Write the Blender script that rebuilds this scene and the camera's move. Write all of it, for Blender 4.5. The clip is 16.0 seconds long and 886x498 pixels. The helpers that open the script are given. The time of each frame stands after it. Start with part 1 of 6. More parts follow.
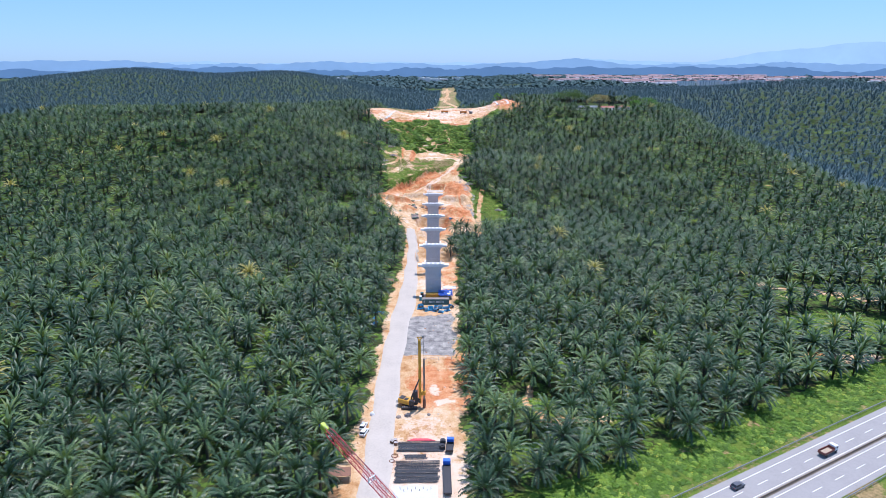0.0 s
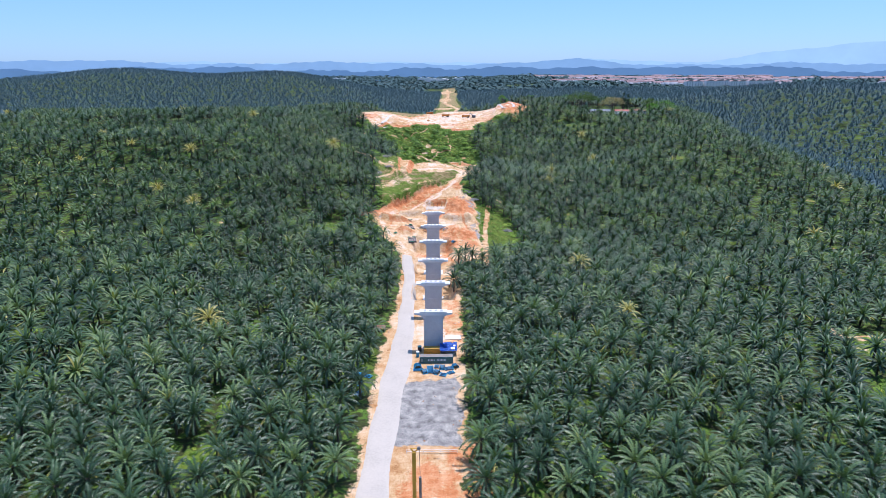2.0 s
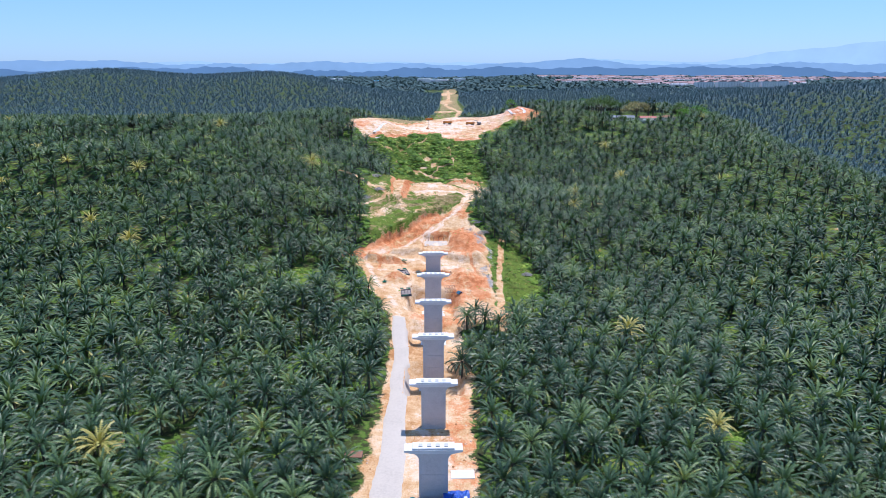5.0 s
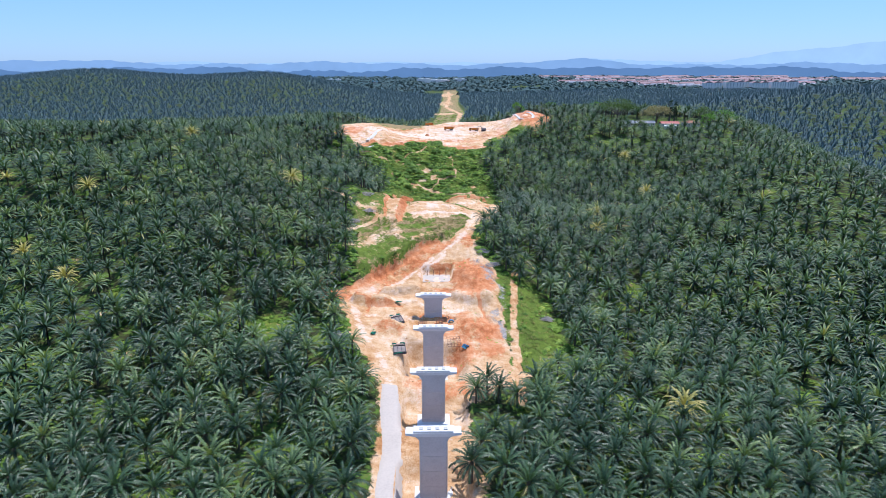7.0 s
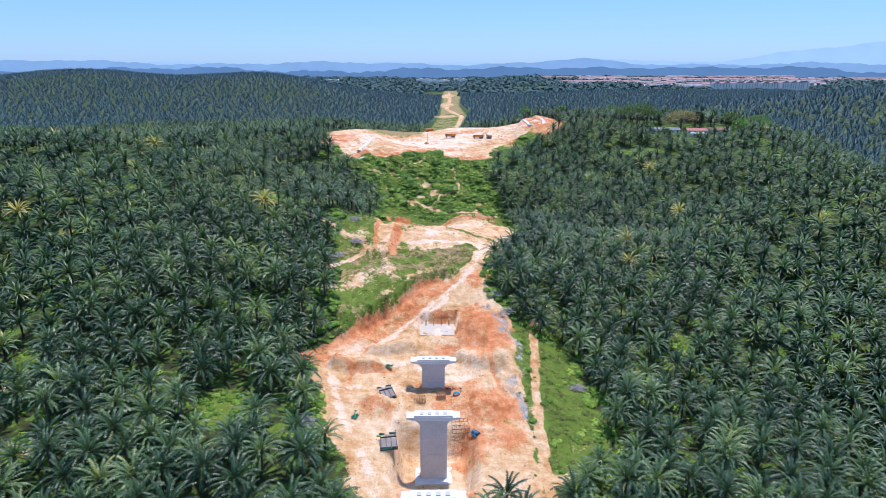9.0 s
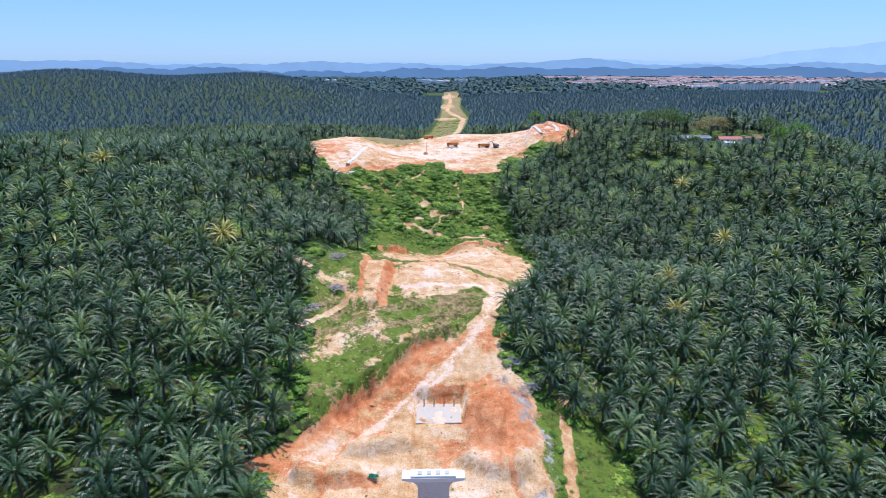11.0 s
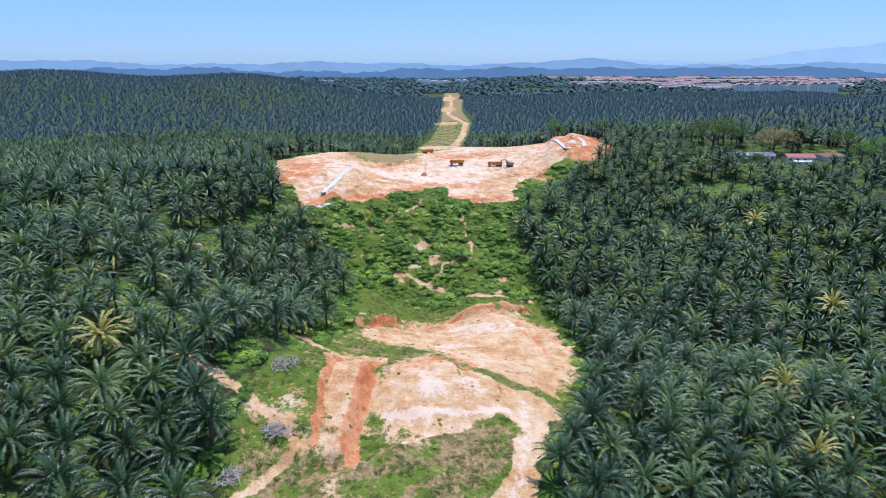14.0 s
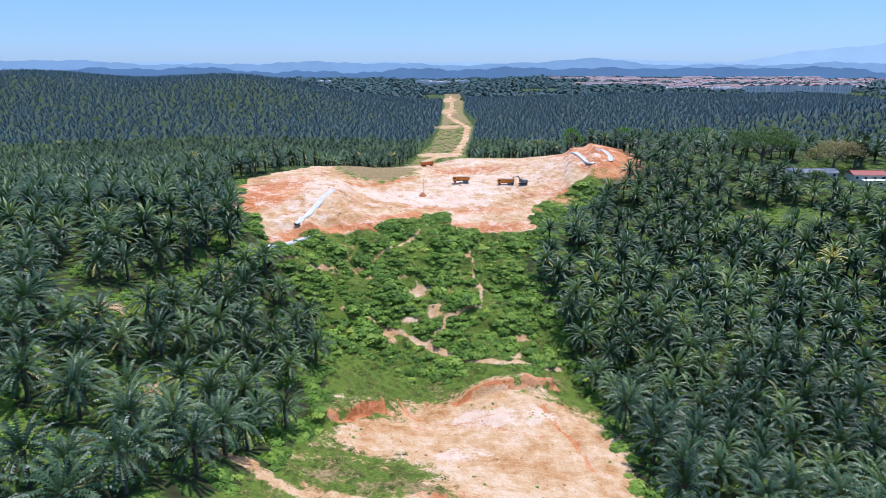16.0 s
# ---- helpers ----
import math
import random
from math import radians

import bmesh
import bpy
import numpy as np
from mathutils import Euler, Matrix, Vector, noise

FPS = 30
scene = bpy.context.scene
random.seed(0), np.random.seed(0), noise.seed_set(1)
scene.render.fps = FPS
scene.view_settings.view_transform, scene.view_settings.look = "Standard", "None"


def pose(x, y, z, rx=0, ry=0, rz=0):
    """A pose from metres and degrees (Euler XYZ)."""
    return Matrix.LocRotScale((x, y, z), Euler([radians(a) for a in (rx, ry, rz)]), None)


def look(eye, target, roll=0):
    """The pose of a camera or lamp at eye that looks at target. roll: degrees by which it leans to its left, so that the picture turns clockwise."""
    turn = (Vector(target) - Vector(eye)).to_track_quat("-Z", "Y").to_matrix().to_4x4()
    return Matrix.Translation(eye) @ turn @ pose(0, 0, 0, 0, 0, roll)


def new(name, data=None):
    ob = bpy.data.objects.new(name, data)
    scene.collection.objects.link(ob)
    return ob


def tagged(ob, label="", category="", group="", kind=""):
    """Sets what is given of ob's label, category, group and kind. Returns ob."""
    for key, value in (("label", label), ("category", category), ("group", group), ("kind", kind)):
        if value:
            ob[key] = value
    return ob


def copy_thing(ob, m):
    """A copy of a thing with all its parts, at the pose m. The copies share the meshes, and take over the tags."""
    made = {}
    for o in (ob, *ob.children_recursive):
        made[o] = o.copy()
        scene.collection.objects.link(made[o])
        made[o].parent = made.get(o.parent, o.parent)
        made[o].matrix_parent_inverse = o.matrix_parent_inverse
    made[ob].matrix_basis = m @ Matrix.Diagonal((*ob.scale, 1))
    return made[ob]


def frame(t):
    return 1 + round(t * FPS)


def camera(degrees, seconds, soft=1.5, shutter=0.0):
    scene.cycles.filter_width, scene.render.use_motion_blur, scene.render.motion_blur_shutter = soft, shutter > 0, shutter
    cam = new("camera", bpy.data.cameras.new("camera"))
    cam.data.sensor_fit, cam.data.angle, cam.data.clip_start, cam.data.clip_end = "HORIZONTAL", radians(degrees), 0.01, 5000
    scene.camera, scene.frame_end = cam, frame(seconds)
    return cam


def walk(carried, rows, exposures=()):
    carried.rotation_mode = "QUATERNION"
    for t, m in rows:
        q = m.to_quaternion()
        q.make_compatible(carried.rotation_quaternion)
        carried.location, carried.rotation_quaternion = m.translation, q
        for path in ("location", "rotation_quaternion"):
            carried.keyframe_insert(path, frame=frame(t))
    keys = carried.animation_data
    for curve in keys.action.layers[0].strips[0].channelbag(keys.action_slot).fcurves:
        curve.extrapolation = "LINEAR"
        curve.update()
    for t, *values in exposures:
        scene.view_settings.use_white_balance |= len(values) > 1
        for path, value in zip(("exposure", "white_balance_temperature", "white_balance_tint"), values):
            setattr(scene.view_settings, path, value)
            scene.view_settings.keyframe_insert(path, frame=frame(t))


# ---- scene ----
cam = camera(72.0, 16.0, soft=0.6)
SPEED, EYE_Z = 28.5, 106.0
PATH = [(0.5 * i, pose(0, SPEED * 0.5 * i, EYE_Z, 72.99, 0, -0.91)) for i in range(33)]
walk(cam, PATH, exposures=[(0.0, 0.05, 5550, 22), (9.0, 0.03, 5550, 22), (12.0, -0.02, 5550, 22), (14.0, -0.08, 5550, 22), (16.0, -0.08, 5550, 22)])

# ---- daylight: high sun ahead of the flight, a little to the right ----
SUN_EL, SUN_AZ = radians(74), radians(35)          # azimuth from +y towards +x
world = bpy.data.worlds.new("sky")
scene.world = world
world.use_nodes = True
wn = world.node_tree
sky = wn.nodes.new("ShaderNodeTexSky")
sky.sky_type = "NISHITA"
sky.sun_disc = False
sky.sun_elevation, sky.sun_rotation = SUN_EL, SUN_AZ
sky.altitude, sky.air_density, sky.dust_density, sky.ozone_density = 100, 1.0, 0.3, 6.0
cool = wn.nodes.new("ShaderNodeMix")
cool.data_type, cool.blend_type = "RGBA", "MULTIPLY"
cool.inputs[0].default_value = 1.0
cool.inputs[7].default_value = (0.74, 0.92, 1.12, 1)
wn.links.new(sky.outputs[0], cool.inputs[6])
haze = wn.nodes.new("ShaderNodeMix")
haze.data_type = "RGBA"
haze.inputs[0].default_value = 0.36
haze.inputs[7].default_value = (3.1, 5.4, 7.8, 1)
wn.links.new(cool.outputs[2], haze.inputs[6])
wn.links.new(haze.outputs[2], wn.nodes["Background"].inputs[0])
wn.nodes["Background"].inputs[1].default_value = 0.125
sun_data = bpy.data.lights.new("sun", "SUN")
sun_data.energy, sun_data.angle, sun_data.color = 4.8, radians(0.55), (1.0, 0.93, 0.80)
sun = new("sun", sun_data)
sun_dir = Vector((math.cos(SUN_EL) * math.sin(SUN_AZ), math.cos(SUN_EL) * math.cos(SUN_AZ), math.sin(SUN_EL)))
sun.matrix_world = look(sun_dir * 300, (0, 0, 0))


# ---- materials ----
def shader(name, rough=0.8, metal=0.0, spec=0.5):
    m = bpy.data.materials.new(name)
    m.use_nodes = True
    b = m.node_tree.nodes["Principled BSDF"]
    b.inputs["Roughness"].default_value = rough
    b.inputs["Metallic"].default_value = metal
    b.inputs["Specular IOR Level"].default_value = spec
    return m, m.node_tree, b


def node(nt, kind, **sets):
    n = nt.nodes.new(kind)
    for k, v in sets.items():
        if k in n.inputs:
            n.inputs[k].default_value = v
    return n


def coords(nt):
    return nt.nodes.new("ShaderNodeNewGeometry").outputs["Position"]


def noise_of(nt, scale, detail=4.0, rough=0.55, at=None, stretch=None):
    src = at if at is not None else coords(nt)
    if stretch:
        mp = nt.nodes.new("ShaderNodeMapping")
        mp.inputs["Scale"].default_value = stretch
        nt.links.new(src, mp.inputs[0])
        src = mp.outputs[0]
    n = node(nt, "ShaderNodeTexNoise", Scale=scale, Detail=detail, Roughness=rough)
    nt.links.new(src, n.inputs["Vector"])
    return n.outputs["Fac"]


def ramp(nt, fac, stops):
    r = nt.nodes.new("ShaderNodeValToRGB")
    e = r.color_ramp.elements
    while len(e) < len(stops):
        e.new(0.5)
    for el, (p, c) in zip(e, stops):
        el.position, el.color = p, (*c, 1)
    nt.links.new(fac, r.inputs[0])
    return r.outputs[0]


def mix(nt, fac, a, b, how="MIX"):
    m = nt.nodes.new("ShaderNodeMix")
    m.data_type, m.blend_type = "RGBA", how
    for s, v in ((0, fac), (6, a), (7, b)):
        if isinstance(v, (int, float)):
            m.inputs[s].default_value = v
        elif isinstance(v, tuple):
            m.inputs[s].default_value = (*v, 1)
        else:
            nt.links.new(v, m.inputs[s])
    return m.outputs[2]


def calc(nt, op, a, b=0.0, c=0.0, clamp=False):
    m = nt.nodes.new("ShaderNodeMath")
    m.operation, m.use_clamp = op, clamp
    for i, v in enumerate((a, b, c)):
        if isinstance(v, (int, float)):
            m.inputs[i].default_value = v
        else:
            nt.links.new(v, m.inputs[i])
    return m.outputs[0]


def bump(nt, b, height, strength=0.4, dist=0.1):
    n = node(nt, "ShaderNodeBump", Strength=strength, Distance=dist)
    nt.links.new(height, n.inputs["Height"])
    nt.links.new(n.outputs[0], b.inputs["Normal"])


def plain(name, c, rough=0.6, metal=0.0, vary=0.25, scale=2.0, spec=0.5):
    """A painted or bare surface with stains at two scales."""
    m, nt, b = shader(name, rough, metal, spec)
    dark = tuple(v * (1 - vary) for v in c)
    light = tuple(min(1, v * (1 + vary * 0.6)) for v in c)
    big = noise_of(nt, scale * 0.25, 3)
    small = noise_of(nt, scale * 3, 5)
    f = calc(nt, "MULTIPLY_ADD", small, 0.5, calc(nt, "MULTIPLY", big, 0.5))
    nt.links.new(ramp(nt, f, [(0.3, dark), (0.5, c), (0.7, light)]), b.inputs["Base Color"])
    bump(nt, b, small, 0.15, 0.02)
    return m


def attr(nt, name, chan=None):
    a = nt.nodes.new("ShaderNodeAttribute")
    a.attribute_name = name
    if chan is None:
        return a.outputs["Fac"]
    s = nt.nodes.new("ShaderNodeSeparateColor")
    nt.links.new(a.outputs["Color"], s.inputs[0])
    return s.outputs[chan]


def ground_material():
    m, nt, b = shader("ground_soil_and_grass", 0.95, 0, 0.2)
    ragged = noise_of(nt, 0.16, 6, 0.65)
    fine = noise_of(nt, 1.1, 6, 0.65)
    mid = noise_of(nt, 0.35, 5, 0.6)

    def mask(name, ch, hard=5.0):
        v = calc(nt, "ADD", attr(nt, name, ch), calc(nt, "MULTIPLY_ADD", ragged, 1.5, -0.75))
        v = calc(nt, "ADD", v, calc(nt, "MULTIPLY_ADD", fine, 0.9, -0.45))
        return calc(nt, "MULTIPLY_ADD", calc(nt, "ADD", v, -0.5), hard, 0.5, clamp=True)

    broad = noise_of(nt, 0.055, 5, 0.6)
    speck = noise_of(nt, 2.6, 4, 0.7)
    gully = noise_of(nt, 0.32, 8, 0.72, stretch=(1.0, 0.7, 1.6))
    litter = ramp(nt, mid, [(0.3, (0.030, 0.028, 0.014)), (0.5, (0.05, 0.065, 0.018)), (0.58, (0.09, 0.17, 0.022)), (0.78, (0.16, 0.15, 0.05))])
    grass = mix(nt, fine, ramp(nt, calc(nt, "MULTIPLY_ADD", mid, 0.6, calc(nt, "MULTIPLY", broad, 0.4)), [(0.35, (0.055, 0.10, 0.012)), (0.5, (0.125, 0.185, 0.02)), (0.62, (0.175, 0.24, 0.03))]), ramp(nt, speck, [(0.38, (0.045, 0.085, 0.012)), (0.5, (0.115, 0.17, 0.025)), (0.62, (0.17, 0.225, 0.04))]))
    drag = noise_of(nt, 0.4, 3, 0.6, stretch=(0.35, 1.3, 1.0))
    tone_t = calc(nt, "ADD", calc(nt, "MULTIPLY_ADD", broad, 0.32, calc(nt, "MULTIPLY", drag, 0.12)), calc(nt, "MULTIPLY_ADD", gully, 0.34, calc(nt, "MULTIPLY", speck, 0.22)))
    tan = ramp(nt, tone_t, [(0.39, (0.31, 0.14, 0.05)), (0.45, (0.50, 0.27, 0.11)), (0.51, (0.61, 0.40, 0.21)), (0.59, (0.74, 0.57, 0.40))])
    orange = ramp(nt, tone_t, [(0.40, (0.33, 0.10, 0.035)), (0.48, (0.55, 0.205, 0.075)), (0.58, (0.67, 0.37, 0.19))])
    pale = ramp(nt, tone_t, [(0.40, (0.62, 0.39, 0.26)), (0.46, (0.70, 0.52, 0.37)), (0.57, (0.74, 0.61, 0.47))])
    gravel = ramp(nt, calc(nt, "MULTIPLY_ADD", noise_of(nt, 3.0, 5, 0.7), 0.5, calc(nt, "MULTIPLY", mid, 0.5)), [(0.38, (0.12, 0.11, 0.10)), (0.5, (0.29, 0.275, 0.25)), (0.62, (0.52, 0.47, 0.40))])
    stone = calc(nt, "MULTIPLY_ADD", calc(nt, "ADD", noise_of(nt, 1.7, 3, 0.6), -0.63), 14.0, 0.0, clamp=True)
    tan = mix(nt, calc(nt, "MULTIPLY", stone, 0.7), tan, (0.22, 0.13, 0.06))
    orange = mix(nt, calc(nt, "MULTIPLY", stone, 0.6), orange, (0.20, 0.07, 0.03))
    dry = ramp(nt, fine, [(0.3, (0.15, 0.12, 0.05)), (0.5, (0.28, 0.21, 0.09)), (0.7, (0.46, 0.31, 0.16))])
    col = mix(nt, mask("cover_b", 0), litter, grass)
    col = mix(nt, mask("cover_b", 2), col, dry)
    col = mix(nt, mask("cover_a", 0), col, tan)
    col = mix(nt, mask("cover_a", 1), col, orange)
    col = mix(nt, mask("cover_a", 2), col, pale)
    col = mix(nt, mask("cover_b", 1), col, gravel)
    nt.links.new(col, b.inputs["Base Color"])
    bump(nt, b, calc(nt, "ADD", calc(nt, "MULTIPLY", gully, 1.5), calc(nt, "MULTIPLY", speck, 0.5)), 0.75, 0.5)
    return m


def leaf_material(name, dark, mid, light, rough=0.42, spec=0.5, through_light=0.28):
    m, nt, b = shader(name, rough, 0, spec)
    tone = attr(nt, "tone")
    island = nt.nodes.new("ShaderNodeNewGeometry").outputs["Random Per Island"]
    f = calc(nt, "MULTIPLY_ADD", island, 0.2, calc(nt, "MULTIPLY", calc(nt, "POWER", tone, 1.4), 0.74))
    col = ramp(nt, f, [(0.1, dark), (0.5, mid), (0.84, light), (0.97, tuple(v * k for v, k in zip(light, (2.0, 1.3, 1.0))))])
    nt.links.new(col, b.inputs["Base Color"])
    if through_light:
        glow_through = node(nt, "ShaderNodeBsdfTranslucent")
        nt.links.new(mix(nt, 1.0, col, (1.7, 1.6, 0.7), "MULTIPLY"), glow_through.inputs["Color"])
        both = nt.nodes.new("ShaderNodeMixShader")
        both.inputs[0].default_value = through_light
        nt.links.new(b.outputs[0], both.inputs[1])
        nt.links.new(glow_through.outputs[0], both.inputs[2])
        nt.links.new(both.outputs[0], nt.nodes["Material Output"].inputs[0])
    return m


M_GROUND = ground_material()
M_FROND = leaf_material("palm_frond", (0.024, 0.054, 0.022), (0.062, 0.120, 0.046), (0.19, 0.265, 0.085), 0.45, 0.42, 0.15)
# Far fronds: the blue of distance haze is put into their base colour.
M_HAZYPALM = leaf_material("far_palm_frond_hazed", (0.052, 0.108, 0.120), (0.064, 0.126, 0.138), (0.082, 0.142, 0.142), 0.6, 0.4, 0)
M_TRUNK = plain("palm_trunk", (0.10, 0.085, 0.06), 0.95, vary=0.4, scale=3)
M_CONCRETE = plain("pier_concrete", (0.52, 0.51, 0.50), 0.85, vary=0.18, scale=0.8)
M_CAP = plain("cap_concrete", (0.66, 0.66, 0.64), 0.8, vary=0.12, scale=1)
M_HAUL = plain("haul_road_gravel", (0.50, 0.445, 0.375), 0.95, vary=0.14, scale=0.5, spec=0.2)
M_ASPHALT = plain("asphalt", (0.32, 0.305, 0.285), 0.9, vary=0.12, scale=0.5)


# ---- terrain ----
KY = np.array([0, 340, 400, 435, 470, 500, 540, 580, 620, 660, 700, 740, 790, 850, 950, 1100, 1500.0])
ROWS = {}
ROWS[-450] = [0, 0, 8, 15, 24.5, 31, 37, 41.5, 46, 50, 50, 48, 44, 34, 24, 17, 15]
ROWS[-200] = [0, -0.5, 2.5, 9, 19, 27, 45.5, 48.5, 58, 54, 50, 47, 42.5, 34, 24, 16, 12]
ROWS[-100] = [0, -1.5, 9, 16.5, 29.5, 34.5, 43, 50.5, 50.5, 56, 52.5, 52.5, 51.5, 36, 24, 15, 10]
ROWS[-50] = [0, 0, 9, 13, 25.5, 31, 41, 28.5, 29.5, 43.5, 49, 49.5, 50, 40, 23, 14, 8]
ROWS[-22] = [0, 0, 6.5, 8, 12, 24, 28.5, 21, 17.5, 31.5, 45, 45, 47, 41, 22, 14, 6]
ROWS[0] = [0, 0, 1.5, 6, 13.5, 22, 29.5, 18, 11, 26, 41, 43, 46.5, 43, 24, 14, 6]
ROWS[22] = [0, -0.5, 0, 6, 14, 22.5, 25.5, 18, 15.5, 24, 37, 42.5, 47, 46, 25, 14, 6]
ROWS[50] = [-1, -2, -3.5, 1, 5, 13, 18, 17, 9.5, 28, 38, 42, 48.5, 46, 28, 16, 8]
ROWS[90] = [-2, -3, -5, -6, 2, 8.5, 16, 9.5, 18.5, 24, 31, 44.5, 57, 50, 25, 14, 10]
ROWS[150] = [-2, -3.5, -6.5, -4, 4, 4.5, 14.5, 16.5, 17.5, 27, 37.5, 48, 56.5, 54, 25, 13, 11]
ROWS[250] = [-3, -3, -0.5, 2, 8, 14, 25, 34, 39, 43, 47, 52, 54, 49, 25, 14, 13]
ROWS[300] = [-4, -2, 0, 3, 8, 13, 20, 24, 27, 30, 33, 37, 42, 42, 24, 14, 14]
ROWS[450] = [-8, -8, -12, -14, -15, -15, -14, -12, -10, -6, 0, 8, 18, 26, 32, 32, 20]
KX = np.array(sorted(ROWS), float)
KZ = np.array([ROWS[int(k)] for k in KX], float)


def slopes(k, z):
    """Tangents at the knots (limited, so that nothing overshoots); z runs along its last axis."""
    d = np.diff(z, axis=-1) / np.diff(k)
    s = np.zeros_like(z)
    a, b = d[..., :-1], d[..., 1:]
    s[..., 1:-1] = np.where(a * b > 0, 2 * a * b / (a + b + 1e-12 * np.sign(a + b + 1e-9)), 0)
    return s


def hermite(k, z0, z1, s0, s1, u, i):
    h = k[i + 1] - k[i]
    return (2 * u**3 - 3 * u**2 + 1) * z0 + (u**3 - 2 * u**2 + u) * h * s0 + (3 * u**2 - 2 * u**3) * z1 + (u**3 - u**2) * h * s1


def smooth(e0, e1, v):
    t = np.clip((v - e0) / (e1 - e0), 0, 1)
    return t * t * (3 - 2 * t)


def bell(x, y, cx, cy, rx, ry):
    return np.exp(-((x - cx) / rx) ** 2 - ((y - cy) / ry) ** 2)


SY = slopes(KY, KZ)


def base_z(x, y):
    x, y = np.broadcast_arrays(np.asarray(x, float), np.asarray(y, float))
    xc, yc = np.clip(x, KX[0], KX[-1]), np.clip(y, KY[0], KY[-1])
    j = np.clip(np.searchsorted(KY, yc, "right") - 1, 0, len(KY) - 2)
    v = (yc - KY[j]) / (KY[j + 1] - KY[j])
    i = np.clip(np.searchsorted(KX, xc, "right") - 1, 0, len(KX) - 2)
    u = (xc - KX[i]) / (KX[i + 1] - KX[i])

    def at(n):
        n = np.clip(n, 0, len(KX) - 1)
        return hermite(KY, KZ[n, j], KZ[n, j + 1], SY[n, j], SY[n, j + 1], v, j)

    za, zb, zm, zp = at(i), at(i + 1), at(i - 1), at(i + 2)
    h = KX[i + 1] - KX[i]
    d = (zb - za) / h
    dm = np.where(i > 0, (za - zm) / np.maximum(KX[i] - KX[np.maximum(i - 1, 0)], 1), 0)
    dp = np.where(i < len(KX) - 2, (zp - zb) / np.maximum(KX[np.minimum(i + 2, len(KX) - 1)] - KX[i + 1], 1), 0)
    lim = lambda a, b: np.where(a * b > 0, 2 * a * b / (a + b + 1e-12 * np.sign(a + b + 1e-9)), 0)
    return hermite(KX, za, zb, lim(dm, d), lim(d, dp), u, i)


def line_dist(x, y, pts):
    """Distance to a polyline, the way along it (0 to 1 per leg, counted up), and the side (positive: left of it)."""
    best, along, side = np.full(np.shape(x), 1e9), np.zeros(np.shape(x)), np.zeros(np.shape(x))
    for n, ((ax, ay), (bx, by)) in enumerate(zip(pts, pts[1:])):
        ux, uy = bx - ax, by - ay
        t = np.clip(((x - ax) * ux + (y - ay) * uy) / (ux * ux + uy * uy), 0, 1)
        d = np.hypot(x - ax - t * ux, y - ay - t * uy)
        nearer = d < best
        along = np.where(nearer, n + t, along)
        side = np.where(nearer, np.sign(ux * (y - ay) - uy * (x - ax)), side)
        best = np.minimum(best, d)
    return best, along, side


CUT_TOP = [(-42, 444), (-30, 456), (-24.5, 466), (-14, 477), (-8, 487), (-1.5, 492.5), (5.5, 498), (16, 508), (19, 512)]
CUT_Z = [17, 18.5, 19.8, 21.2, 23.2, 23.2, 23.4, 23.5, 23.5]
BERM = [(-34, 490), (-12, 502), (4, 511), (16, 519)]


def scarp(x, y, pts, height, width=1.0, reach=14.0, ends=3.0):
    """A bank that rises to the left of pts and fades out behind it."""
    d, a, side = line_dist(x, y, pts)
    n = len(pts) - 1
    sd = d * side
    along = smooth(0, 0.4, a) * smooth(n, n - 0.6, a)
    return height * along * smooth(0, width, sd) * smooth(reach, reach * 0.3, sd)


def wobble(x, y, size):
    """Uneven natural relief, about -1 to 1."""
    u, v = x / size, y / size
    return (np.sin(u * 1.7 + 1.3 * np.sin(v * 1.1 + 0.5)) + np.sin(v * 1.9 + 1.1 * np.sin(u * 1.3 + 2.1)) + 0.6 * np.sin(2.9 * u + 2.3 * v + 1.7 * np.sin(u * 0.7 - v))) / 2.6


